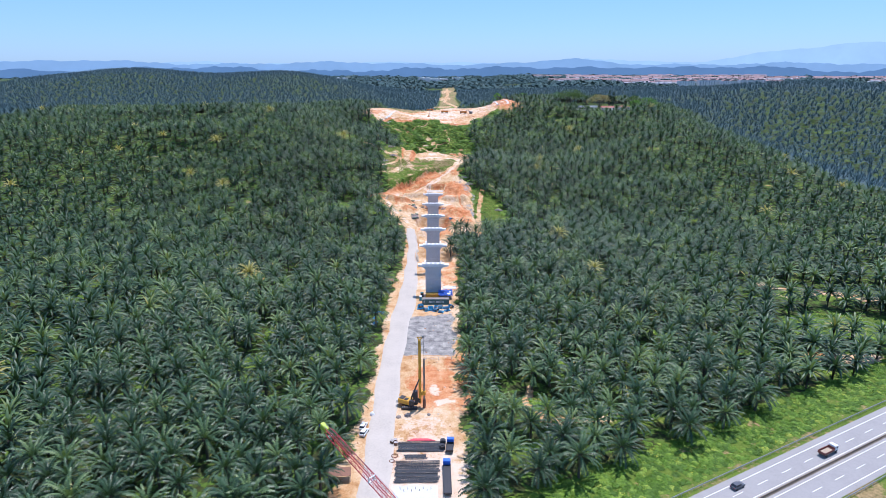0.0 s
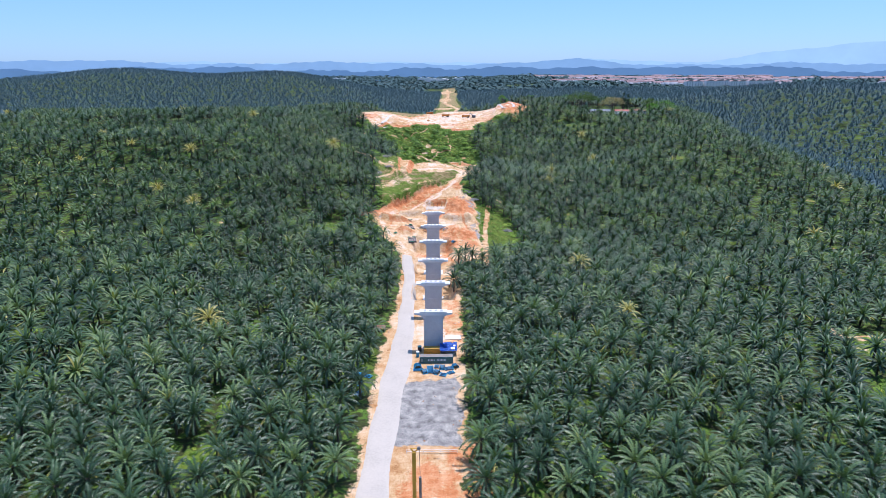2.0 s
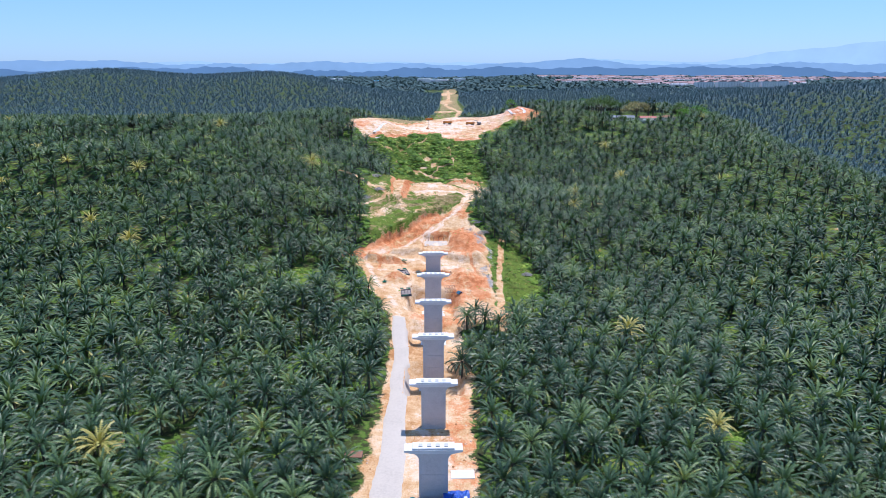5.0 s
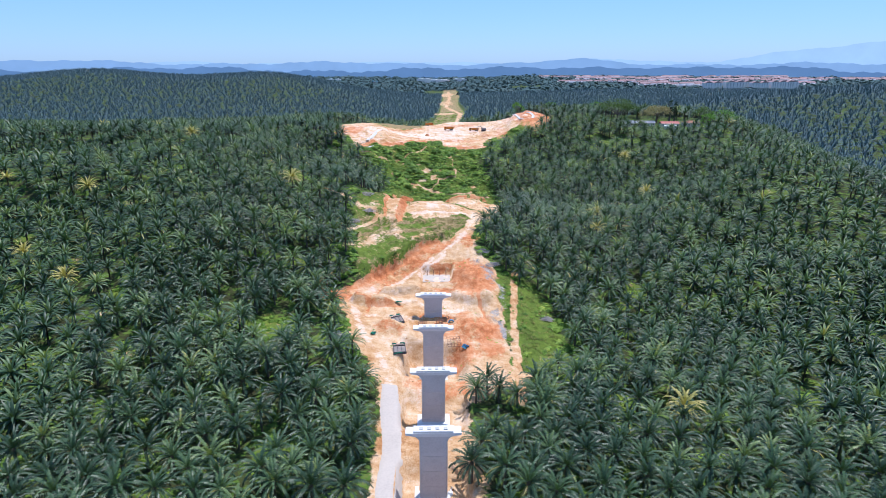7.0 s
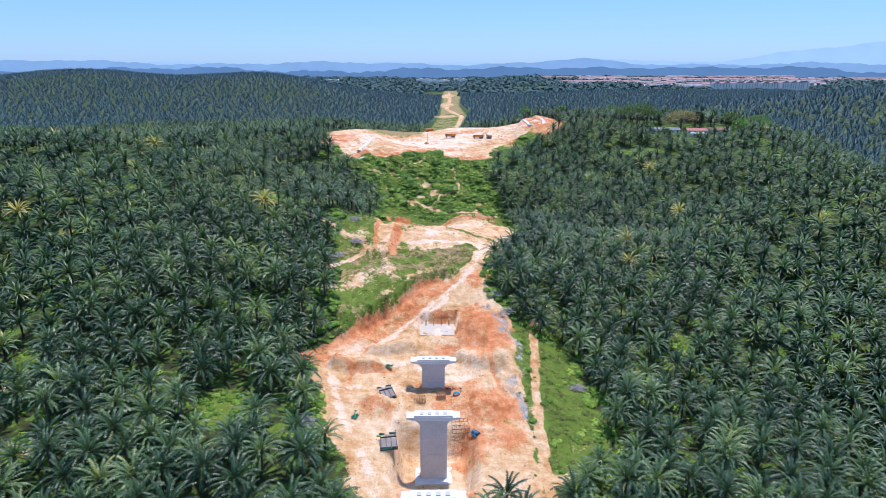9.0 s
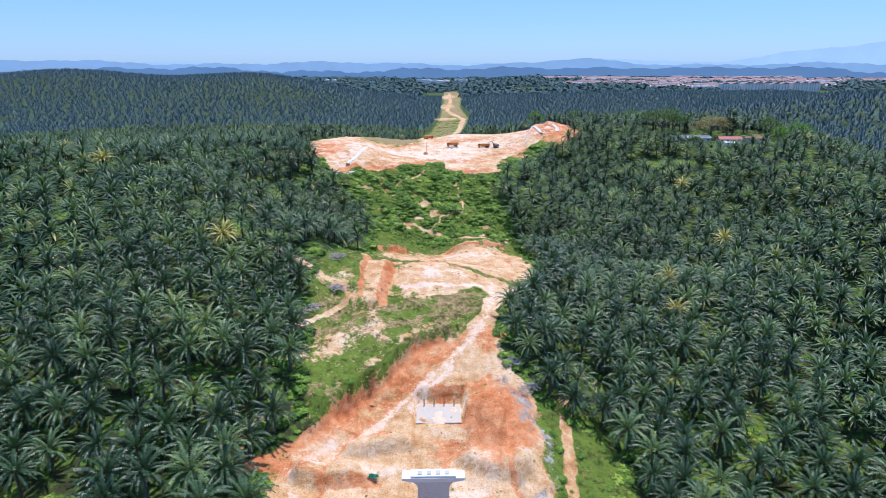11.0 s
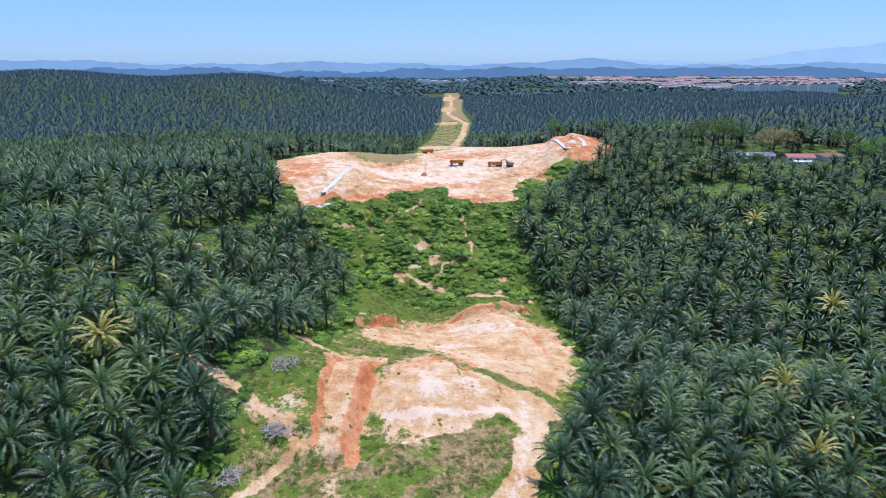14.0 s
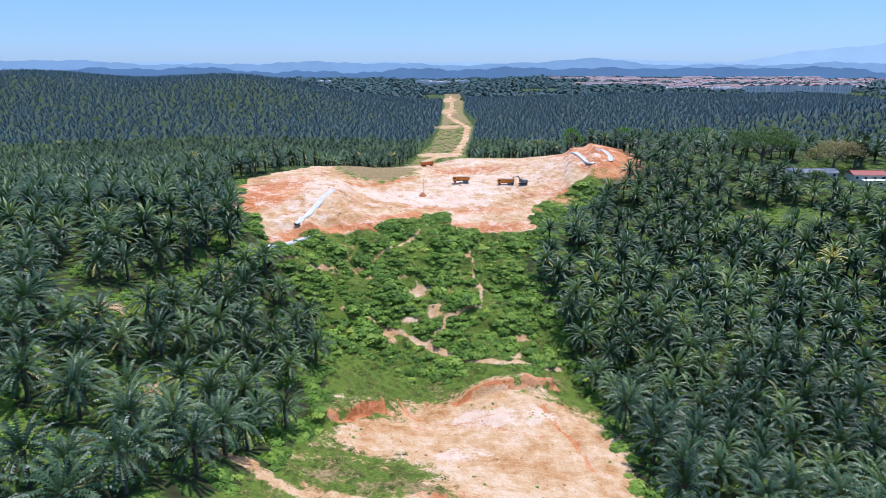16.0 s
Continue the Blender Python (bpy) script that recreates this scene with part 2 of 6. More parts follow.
def ground_z(x, y):
    x, y = np.broadcast_arrays(np.asarray(x, float), np.asarray(y, float))
    z = base_z(x, y)
    # berm above the red cut, and the shelf on the left of the upper platform
    d, a, side = line_dist(x, y, CUT_TOP)
    sd = d * side + 0.9 * wobble(x, y, 3.4) + 0.5 * wobble(y, x, 1.1)
    top = np.interp(a, np.arange(len(CUT_TOP)), CUT_Z) + 0.27 * np.clip(sd, 0, 18)
    broken = smooth(-13, -9, sd) * smooth(0.0, -2.0, sd) * smooth(0.5, 1.2, a) * smooth(7.0, 6.0, a)
    z = z + broken * (0.55 * wobble(y, x, 1.5) + 0.35 * wobble(x + y, x - y, 0.8))
    step = 0.66 * smooth(-1.0, 0.1, sd) + 0.34 * smooth(-11, -1.0, sd) ** 1.2
    on = step * smooth(25, 17, sd) * smooth(0.1, 1.4, a) * smooth(7.0, 5.8, a)
    z = z - 2.6 * smooth(-11, -3.5, sd) * smooth(0.3, -0.9, sd) * smooth(1.0, 2.0, a) * smooth(6.8, 5.6, a)
    z = z + np.maximum(top - z, 0) * on
    flute = 0.35 * wobble(x, y, 0.9)
    z = z + scarp(x + flute, y, [(-15.5, 506), (-16.5, 515), (-15.5, 535), (-14, 549)], 3.4, 4.0, 26)
    z = z + scarp(x + flute, y, [(-24.5, 510), (-26, 525), (-25.5, 540), (-23, 551)], 1.8, 1.2, 14)
    z = z + scarp(x, y + 0.8 * flute, [(38, 618), (34, 616.5), (20, 612), (6, 609)][::-1], 2.6, 1.2, 10)
    z = z + scarp(x + 1.6 * flute, y, [(-29, 584), (-25, 588), (-19, 594), (-13, 603), (-13, 612)], 3.0, 1.2, 9)
    z = z + scarp(x, y, [(-36, 436.5), (-28, 435.5), (-13, 440.5)], 4.0, 0.9, 10)
    z = z + scarp(x, y, [(-24, 446), (-14, 449), (-3, 451.5)], 3.2, 0.9, 8)
    z = z + bell(x, y, 16, 460, 7, 9) * 5.0 + bell(x, y, 21, 447, 5, 7) * 2.5 + bell(x, y, 15, 424, 5, 8) * 2.4
    heap = np.maximum(np.maximum(bell(x, y, -17, 419, 9, 5), bell(x, y, -8, 402, 6, 4)), np.maximum(bell(x, y, 15, 424, 6, 9), bell(x, y, 18, 458, 8, 12)))
    z = z + 3.4 * bell(x, y, -17, 419, 7, 4.5) + 2.2 * bell(x, y, -9, 402, 5, 3.5) + heap * (0.7 * wobble(x, y, 1.5) + 0.4 * wobble(y, x, 0.9))
    z = z + scarp(x, y, [(4, 447), (14, 441), (22, 439), (26, 446)], 2.6, 0.9, 9)
    for pts, deep, wid in RILLS:
        z = z - deep * smooth(wid, 0.2 * wid, line_dist(x + 0.5 * wobble(x, y, 1.9), y + 0.5 * wobble(y, x, 2.3), pts)[0])
    # excavations
    pit = smooth(-6.6, -5.8, x) * smooth(9.0, 8.2, x) * smooth(458, 461, y) * smooth(473.2, 472.2, y)
    z = z * (1 - pit) + 10.2 * pit
    hole = smooth(13, 8, np.abs(x)) * smooth(14, 7, np.abs(y - 401))
    z = z * (1 - hole) + np.minimum(z, -4.4) * hole
    hole = smooth(12, 8, np.abs(x)) * smooth(11, 6, np.abs(y - 368.5))
    z = z * (1 - hole) + np.minimum(z, -2.5) * hole
    hole = smooth(11, 8, np.abs(x)) * smooth(12, 7, np.abs(y - 334))
    z = z * (1 - hole) + np.minimum(z, -4.6) * hole
    z = z - bell(x, y, 20, 812, 17, 13) * 5.0
    z = z + scarp(x, y, [(60, 742), (68, 770), (78, 812), (84, 850)][::-1], 3.0, 3.0, 30)
    z = z + scarp(x, y, [(70, 742), (80, 770), (90, 812), (96, 850)][::-1], 2.5, 2.5, 30)
    z = z + scarp(x, y, [(-36, 700), (-37, 728), (-36, 762)], 2.5, 5.0, 40)
    # far hills
    west = smooth(-40, -420, x) * 47 + bell(x, y, -790, 1650, 150, 400) * 20 + bell(x, y, -365, 1650, 190, 400) * 14
    z = z + west * np.exp(-((y - 1680) / 420) ** 2)
    z = z + bell(x, y, 640, 1060, 240, 260) * 34
    z = z + smooth(1500, 2600, y) * 8
    hw = smooth(-9, -1.5, from_rail(x, y)) * smooth(34, 26, from_rail(x, y))
    z = z * (1 - hw) - 1.1 * hw
    worked = smooth(3, -3, -inside_of(x, y)) * smooth(110, 60, np.abs(x)) * smooth(860, 840, y)
    rough = 0.12 + 0.88 * smooth(300, 390, y) * smooth(3.0, 6.0, line_dist(x, y, ROAD)[0])
    z = z + worked * rough * (0.42 * wobble(x, y, 3.1) + 0.28 * wobble(y, x, 1.3) + 0.11 * wobble(x + 0.4 * y, y, 0.62))
    shrubby = inside_of(x, y) > 0
    z = z + np.where(shrubby, (1.9 * wobble(x, y, 7.0) + 0.7 * wobble(y, x, 3.1)) * smooth(625, 645, y) * smooth(712, 690, y), 0)
    return z


RILLS = [([(-11, 613), (-10.1, 611), (-6.8, 602), (0, 598.5), (7.4, 596.7), (18.7, 591), (27, 586)], 0.7, 1.3), ([(-14, 604), (-10, 597), (-3, 594)], 0.5, 1.0), ([(30, 606), (31, 596), (34, 585), (36, 572)], 0.8, 1.6),
         ([(-8, 545), (2, 540), (12, 541)], 0.35, 0.9), ([(6, 450), (0, 441), (-6, 432)], 0.7, 1.4), ([(16, 478), (20, 462), (19, 444), (22, 428)], 0.8, 1.6), ([(-20, 458), (-26, 446), (-27, 432)], 0.6, 1.2)]

# edges of the cleared way, by y
EDGE_Y = np.array([90, 131, 200, 260, 300, 340, 372, 386, 399, 409, 423, 435, 448, 458, 470, 482, 495, 507, 520, 535, 549, 565, 581, 596, 612, 628, 640, 650, 662, 678, 700, 720, 742, 760, 790, 815, 835, 860, 900, 1000, 1200, 1450, 1700, 2000, 2400.0])
EDGE_L = np.array([-27, -26, -21, -21.5, -19, -17, -17, -21, -27, -32.5, -35.5, -39.5, -36, -36.5, -36.5, -38, -41, -42, -42, -39.5, -37, -33, -29, -29.5, -30.5, -31.5, -40, -50, -60, -67, -80, -88, -92, -84, -70, -64, -60, -56, -44, -22, -3, 12, 20, 28, 36.0])
EDGE_R = np.array([8, 8.5, 9, 10.5, 11.5, 13, 9.5, 25, 42, 50, 49.5, 48.5, 48.5, 48, 31, 23, 21.5, 21.5, 29, 36, 41.5, 43.5, 44.5, 44.5, 46.5, 44, 40, 37, 34, 32, 48, 61, 78, 95, 101, 103, 92, 72, 32, 26, 45, 64, 60, 75, 80.0])


def inside_of(x, y):
    """Metres inside the cleared way (negative: outside)."""
    return np.minimum(x - np.interp(y, EDGE_Y, EDGE_L), np.interp(y, EDGE_Y, EDGE_R) - x)


def mesh_of(name, verts, faces, mat=None, floats=None, colours=None, smooth_faces=False):
    """A mesh from arrays: verts (n,3); faces an (m,k) array or a list of such arrays."""
    me = bpy.data.meshes.new(name)
    groups = faces if isinstance(faces, list) else [faces]
    me.vertices.add(len(verts))
    me.vertices.foreach_set("co", np.ascontiguousarray(verts, dtype=np.float32).ravel())
    loops = np.concatenate([g.ravel() for g in groups]).astype(np.int32)
    sizes = np.concatenate([np.full(len(g), g.shape[1]) for g in groups])
    me.loops.add(len(loops))
    me.loops.foreach_set("vertex_index", loops)
    me.polygons.add(len(sizes))
    me.polygons.foreach_set("loop_start", np.concatenate([[0], np.cumsum(sizes)[:-1]]).astype(np.int32))
    for k, v in (floats or {}).items():
        a = me.attributes.new(k, "FLOAT", "POINT")
        a.data.foreach_set("value", np.ascontiguousarray(v, dtype=np.float32))
    for k, v in (colours or {}).items():
        a = me.attributes.new(k, "FLOAT_COLOR", "POINT")
        rgba = np.ones((len(verts), 4), np.float32)
        rgba[:, :3] = v
        a.data.foreach_set("color", rgba.ravel())
    if smooth_faces:
        me.polygons.foreach_set("use_smooth", np.ones(len(sizes), bool))
    me.update(calc_edges=True)
    if mat:
        me.materials.append(mat)
    return me


def grid_faces(nx, ny):
    i, j = np.meshgrid(np.arange(nx - 1), np.arange(ny - 1), indexing="ij")
    a = (i * ny + j).ravel()
    return np.stack([a, a + ny, a + ny + 1, a + 1], 1)


def band(x, y, pts, half, soft=3.0):
    d = line_dist(x, y, pts)[0]
    return np.clip(0.5 + (half - d) / (2 * soft), 0, 1)


def blob(x, y, cx, cy, rx, ry, turn=0.0, soft=0.35):
    c, s = math.cos(radians(turn)), math.sin(radians(turn))
    u, v = (c * (x - cx) + s * (y - cy)) / rx, (-s * (x - cx) + c * (y - cy)) / ry
    return np.clip(0.5 + (1 - np.hypot(u, v)) / (2 * soft), 0, 1)


HW_A, HW_U = np.array([63.5, 130.9]), np.array([0.888, 0.460])     # highway: a point of its near rail, its direction
HW_N = np.array([0.460, -0.888])


def from_rail(x, y):
    return (x - HW_A[0]) * HW_N[0] + (y - HW_A[1]) * HW_N[1]


ROAD = [(-15.8, 90), (-15.8, 130), (-16, 200), (-14.5, 240), (-12.2, 273), (-12.0, 348), (-15.5, 386), (-21, 400), (-27, 412), (-31, 424), (-34.5, 439), (-29, 448.5), (-18, 457), (-7, 471), (3, 482), (12, 494), (18, 506), (21.5, 520), (22, 533)]
RIGHT_TRACK = [(29, 376), (30, 388), (31, 404), (33, 433), (37, 462), (39, 474)]
LEFT_TRACK = [(-60, 531), (-48, 523), (-41, 520), (-33, 514), (-29, 509.5), (-31, 505), (-36, 498), (-43, 490)]
HILL_TRACK = [(-30, 644), (-20, 643.5), (-12, 643.5), (-4, 641), (6, 634.5), (15, 630), (22, 628), (40, 628.5)]
STRIP = [(-33, 566), (-18, 562), (-1, 556), (9, 546), (19, 541), (33, 535)]
CREST_TRACK = [(-44, 655), (-29, 660), (-20, 664), (-8, 668), (-3, 662)]
SLOPE_TRACK = [(7, 708), (12, 697), (14, 690), (15, 674), (18, 668), (16, 657), (4, 650), (3, 645), (-2, 641)]
UPPER_TRACK = [(-57, 652), (-42, 655), (-26, 667), (-15, 680), (-6, 693)]
LANES = [[(-66, 574), (-61, 584), (-58, 594)], [(-54, 658), (-60, 650), (-74, 627), (-82, 606), (-86, 594)], [(-62, 545), (-74, 552), (-96, 560)]]
CLEARINGS = [(-60, 412, 9, 9), (178, 240, 26, 14), (198, 276, 38, 8), (35, 173, 5, 8), (56, 167, 16, 3), (150, 713, 26, 8), (-174, 273, 9, 4), (-130, 430, 7, 12), (-150, 560, 6, 8), (118, 560, 8, 5), (96, 470, 5, 7), (-92, 300, 6, 5), (-66, 205, 6, 6), (92, 300, 5, 5), (-31, 178, 5, 7), (24, 150, 4, 5), (-45, 350, 5, 6), (62, 380, 4, 6), (-60, 458, 5, 5), (72, 452, 5, 6), (-75, 415, 6, 5), (-52, 262, 4, 6), (48, 236, 5, 4), (130, 385, 7, 5), (-120, 345, 6, 5)]


def open_patch(x, y):
    """Grassed openings in the stands."""
    m = np.zeros(np.shape(x))
    for pts in LANES:
        m = np.maximum(m, band(x, y, pts, 4.6, 2.0))
    for cx, cy, rx, ry in CLEARINGS:
        m = np.maximum(m, blob(x, y, cx, cy, rx, ry))
    return np.maximum(m, smooth(0.70, 0.82, wobble(x + 17, y, 8.5)) * smooth(150, 190, y) * smooth(-6, -10, inside_of(x, y)) * smooth(900, 800, y))


WORKS_X = [-96, -84, -76, -62, -56, -49, -36, -26, -18, -7, 6, 8, 42, 46, 62, 76, 89, 110]
WORKS_Y = [760, 722, 700, 668, 662, 673, 681, 687, 697, 711, 720, 704, 701, 735, 749, 755, 766, 790]


def covers(x, y):
    shape = np.shape(x)
    x0, y0 = np.asarray(x, float), np.asarray(y, float)
    x = x0 + 1.6 * wobble(x0, y0, 4.3) + 0.7 * wobble(y0, x0, 1.7)
    y = y0 + 1.6 * wobble(y0 + 31, x0, 4.7) + 0.7 * wobble(x0, y0 + 17, 1.6)
    inside = inside_of(x, y)
    inn = np.clip(0.5 + inside / 5, 0, 1)
    verge = smooth(-22, -17, from_rail(x, y)) * smooth(300, 100, np.abs(y - 150))
    openp = open_patch(x, y)
    # bare clay
    d_cut, _, s_cut = line_dist(x0, y0, CUT_TOP)
    sight = inn * np.where(y0 < 440, 1.0, smooth(1.0, 0.0, d_cut * s_cut + 0.9 * wobble(x0, y0, 3.4))) * smooth(522, 512, y0)   # lower works, as far as the cut
    sight = sight * np.clip(1.1 - smooth(3.6, 6.5, x0 - np.interp(y0, [470, 485, 500, 515, 530], [24, 17, 15.5, 20, 23])) * smooth(470, 478, y0), 0, 1)
    sight = sight * np.clip(1.15 - smooth(25, 31, x) * smooth(390, 400, y), 0, 1)
    platform = blob(x, y, 8, 534, 25, 24, -8) + 0.85 * blob(x, y, -22, 532, 6, 24, 4) + blob(x, y, 14, 590, 30, 26, 10) + 0.8 * blob(x, y, -13, 585, 11, 8, 30) + blob(x, y, 26, 570, 18, 26)
    platform = np.clip(platform, 0, 1) * smooth(-29, -26, x) * smooth(-2, 4, line_dist(x, y, BERM)[0] * line_dist(x, y, BERM)[2] - 4)
    works = inn * smooth(-2, 3, y - np.interp(x, WORKS_X, WORKS_Y)) * smooth(880, 850, y)
    works = works * np.clip(1 - 1.0 * blob(x, y, -32, 808, 23, 40), 0, 1)
    tan = np.clip(np.maximum.reduce([sight, platform, works]), 0, 1)
    ragged = np.clip(0.5 + 0.5 * wobble(x, y, 9.0), 0, 1)
    for pts, half, worn in ((RIGHT_TRACK, 1.7, 0.95), (LEFT_TRACK, 1.1, 0.95), (HILL_TRACK, 1.1, 0.86), (CREST_TRACK, 0.9, 0.6), (SLOPE_TRACK, 0.9, 0.8), (UPPER_TRACK, 1.0, 0.62)):
        tan = np.maximum(tan, worn * band(x0 + 0.25 * (x - x0), y0 + 0.25 * (y - y0), pts, half, 0.8))
    tan = np.maximum(tan, band(x, y, [(32, 185), (31.3, 179), (34, 166), (44, 166), (60, 169)], 1.6, 1.0))
    tan = np.maximum(tan, band(x, y, [(2, 870), (-6, 960), (-4, 1040), (24, 1100), (40, 1230), (54, 1430), (30, 1640), (44, 1900), (50, 2250)], 4.8, 2.5) * smooth(850, 900, y))
    tan = np.maximum(tan, 0.8 * blob(x, y, 8, 1085, 26, 22) + blob(x, y, 24, 1450, 26, 40) * 0.6 + blob(x, y, 30, 1760, 24, 90) * 0.6 + blob(x, y, 40, 2100, 26, 90) * 0.7)
    tan = np.maximum(tan, band(x, y, [(168, 292), (180, 284), (216, 268), (240, 262)], 3.2, 1.2))
    tan = np.maximum(tan, 0.75 * blob(x, y, 160, 209, 22, 5, -4))
    tan = np.maximum(tan, 0.55 * openp * ragged)
    tan = np.maximum(tan, 0.72 * band(x, y, [(-44, 563), (-30, 556), (-16, 552)], 2.6, 2.0))
    tan = np.maximum(tan, 0.74 * band(x, y, [(-21, 510), (-22.5, 530), (-19, 548)], 2.8, 1.8))
    tan = np.maximum(tan, 0.85 * ragged * blob(x, y, -33, 480, 13, 13))
    tan = np.maximum(tan, 0.62 * (1 - ragged) * smooth(0, 1, d_cut * s_cut) * smooth(6, 3, d_cut * s_cut) * inn * (y0 > 440))
    tan = np.maximum(tan, 0.9 * band(x, y, [(15, 499), (19.5, 510), (22.5, 522), (23, 535)], 3.2, 1.5))
    tan = np.maximum(tan, 0.64 * ragged * inn * smooth(470, 490, y) * smooth(612, 600, y))
    tan = np.maximum(tan, 0.42 * ragged * inn * smooth(640, 650, y) * smooth(705, 695, y))
    for cx, cy, r in ((-6, 662, 3.2), (0, 652, 3.6), (-9, 647.5, 3.0), (-15, 639, 3.4), (29, 640, 3.2), (26, 632, 2.6), (13, 684, 2.4), (18, 668, 2.6)):
        tan = np.maximum(tan, 0.78 * blob(x, y, cx, cy, r, 0.8 * r, 25, 0.6))
    bank = np.maximum(band(x, y, [(5, 500), (11, 507), (15.5, 516)], 4.6, 1.6), band(x, y, [(-10, 505), (4, 512), (14, 519)], 3.6, 1.6)) * smooth(-2.5, -4.0, x0 - np.interp(y0, [479, 499, 510, 522, 535], [4, 15, 19.5, 22.5, 24])) * 0.92
    tan = tan * (1 - bank)
    lip = 0.8 * np.clip(1.3 - np.abs(d_cut * s_cut + 0.9 * wobble(x0, y0, 3.4) + 0.3 * wobble(y0, x0, 1.1) - 0.1) / 0.9, 0, 1) * smooth(14, 6, x0) * (y0 > 440)
    tan = tan * (1 - lip)
    strip = band(x, y, STRIP, 2.0, 1.2)
    tan = tan * (1 - strip)
    # red earth: cut faces and fresh fill
    sd_cut = d_cut * s_cut
    sd_cut = sd_cut + 0.9 * wobble(x0, y0, 3.4) + 0.3 * wobble(y0, x0, 1.1)
    face = (0.54 * smooth(-14, -8, sd_cut) + 0.4 * smooth(-3.4, -1.4, sd_cut)) * smooth(0.7, 0.3, sd_cut)
    orange = np.maximum.reduce([face * smooth(14, 8, x), 0.85 * blob(x, y, 18, 460, 11, 16), 0.72 * blob(x, y, 9, 450, 13, 5, -8), 0.6 * blob(x, y, 17, 493, 5, 8), 0.5 * blob(x, y, -15, 455, 8, 3, 8), 0.62 * blob(x, y, 22, 420, 7, 16), 0.3 * ragged * blob(x, y, 0, 425, 34, 28),
                                0.98 * band(x0 + 0.3 * (x - x0), y, [(-17.3, 506), (-18.4, 516), (-17.4, 535), (-16, 549)], 2.0, 0.8), 0.85 * band(x0 + 0.3 * (x - x0), y, [(-25, 510), (-26.6, 525), (-26.1, 540), (-23.6, 551)], 0.9, 0.6),
                                0.42 * blob(x, y, 2, 545, 17, 12), 0.9 * band(x, y, [(6, 610.3), (20, 613.2), (36, 618)], 1.0, 0.8), 0.8 * band(x, y, [(-25, 588.5), (-19, 594.5), (-13, 603.5)], 1.2, 0.8),
                                0.72 * blob(x, y, -1, 186, 9, 17), 0.5 * blob(x, y, 7, 190, 8, 26), 0.5 * blob(x, y, 8, 300, 5, 40),
                                0.8 * band(x, y, [(-36, 437.5), (-28, 436.5), (-14, 440)], 1.2, 1.0), 0.6 * blob(x, y, 9, 425, 10, 12), 0.5 * blob(x, y, -17, 418, 9, 6), 0.6 * blob(x, y, 12, 408, 7, 10), 0.55 * blob(x, y, 2, 384, 14, 8), 0.7 * band(x, y, [(-6.5, 474), (9, 474)], 1.6, 1.2),
                                0.85 * band(x, y, [(-56, 666), (-49, 677), (-36, 686), (-26, 691), (-18, 701), (-7, 715)], 4.0, 3.0), 0.95 * blob(x, y, 20, 812, 22, 15), 0.92 * blob(x, y, 90, 800, 22, 50, 0), 0.56 * ragged * works, 0.6 * blob(x, y, -66, 735, 14, 34), 0.6 * blob(x, y, 14, 728, 40, 6, 3),
                                0.8 * blob(x, y, -72, 712, 14, 34, -14), 0.7 * band(x, y, [(-86, 730), (-70, 742), (-46, 745), (-30, 762), (-10, 782)], 4.0, 3.0), 0.72 * blob(x, y, 26, 708, 22, 6), 0.6 * band(x, y, [(56, 752), (66, 775), (74, 800)], 3.0, 3.0), 0.55 * blob(x, y, 60, 755, 10, 26)])
    for pts, deep, wid in RILLS:
        orange = np.maximum(orange, 0.9 * band(x0 + 0.3 * (x - x0), y0 + 0.3 * (y - y0), pts, 0.45 * wid, 0.5))
    orange = orange * (1 - lip) * (1 - bank)
    pale = np.maximum.reduce([0.38 * works, 0.62 * blob(x, y, -6, 742, 42, 17, -4), 0.56 * blob(x, y, 26, 772, 46, 24), 0.5 * blob(x, y, 70, 790, 14, 36), 0.62 * band(x, y, [(-49, 735), (-52, 715), (-55, 688)], 5, 3), 0.72 * band(x, y, [(-11, 523), (4, 525), (17, 527)], 2.2, 2.0), 0.45 * blob(x, y, 4, 536, 16, 9), 0.62 * band(x, y, [(-8, 466), (4, 480), (12, 494)], 1.5, 1.5),
                              0.9 * blob(x, y, 1.2, 466, 6.6, 4.6, 0, 0.12), 0.6 * blob(x, y, 18, 598, 16, 7), 0.5 * blob(x, y, 6, 578, 9, 5), 0.6 * blob(x, y, -50, 735, 12, 22), 0.72 * blob(x, y, -3, 134, 13, 32), 0.75 * blob(x, y, 3.5, 176.5, 4.5, 2.0, 10), 0.7 * blob(x, y, 0, 183, 3, 3.5), 0.5 * blob(x, y, -2, 163, 9, 6), 0.45 * blob(x, y, -2, 290, 8, 30), 0.55 * blob(x, y, 30, 840, 30, 14),
                              0.6 * band(x, y, [(-33, 443), (-20, 444.5), (-8, 444), (10, 436)], 2.2, 1.6), 0.5 * band(x, y, [(-24, 428), (-14, 430), (4, 434)], 2.0, 2.0),
                              0.54 * band(x0, y0, ROAD, 2.2, 1.8)])
    gravel = np.maximum(smooth(-13.5, -11.0, x) * smooth(9.5, 7.0, x) * smooth(207, 210, y) * smooth(248, 243, y - 0.5 * np.maximum(0, x + 4)) * (1 - 0.9 * smooth(-9.5, -12, x) * smooth(220, 250, y)), 0.8 * (0.45 + 0.55 * ragged) * band(x, y, [(20.5, 476), (26.8, 462), (29.5, 455), (30.5, 445), (25, 434), (28, 420)], 2.4, 1.8))
    grass = np.clip(inn * smooth(440, 470, y + 40 * smooth(26, 32, x)) + 0.3 * inn * smooth(1000, 1100, y0) + openp * 0.9 + verge + 0.8 * blob(x, y, 40, 430, 12, 50) + 0.6 * blob(x, y, -24, 255, 4, 20), 0, 1)
    d_b, _, s_b = line_dist(x, y, BERM)
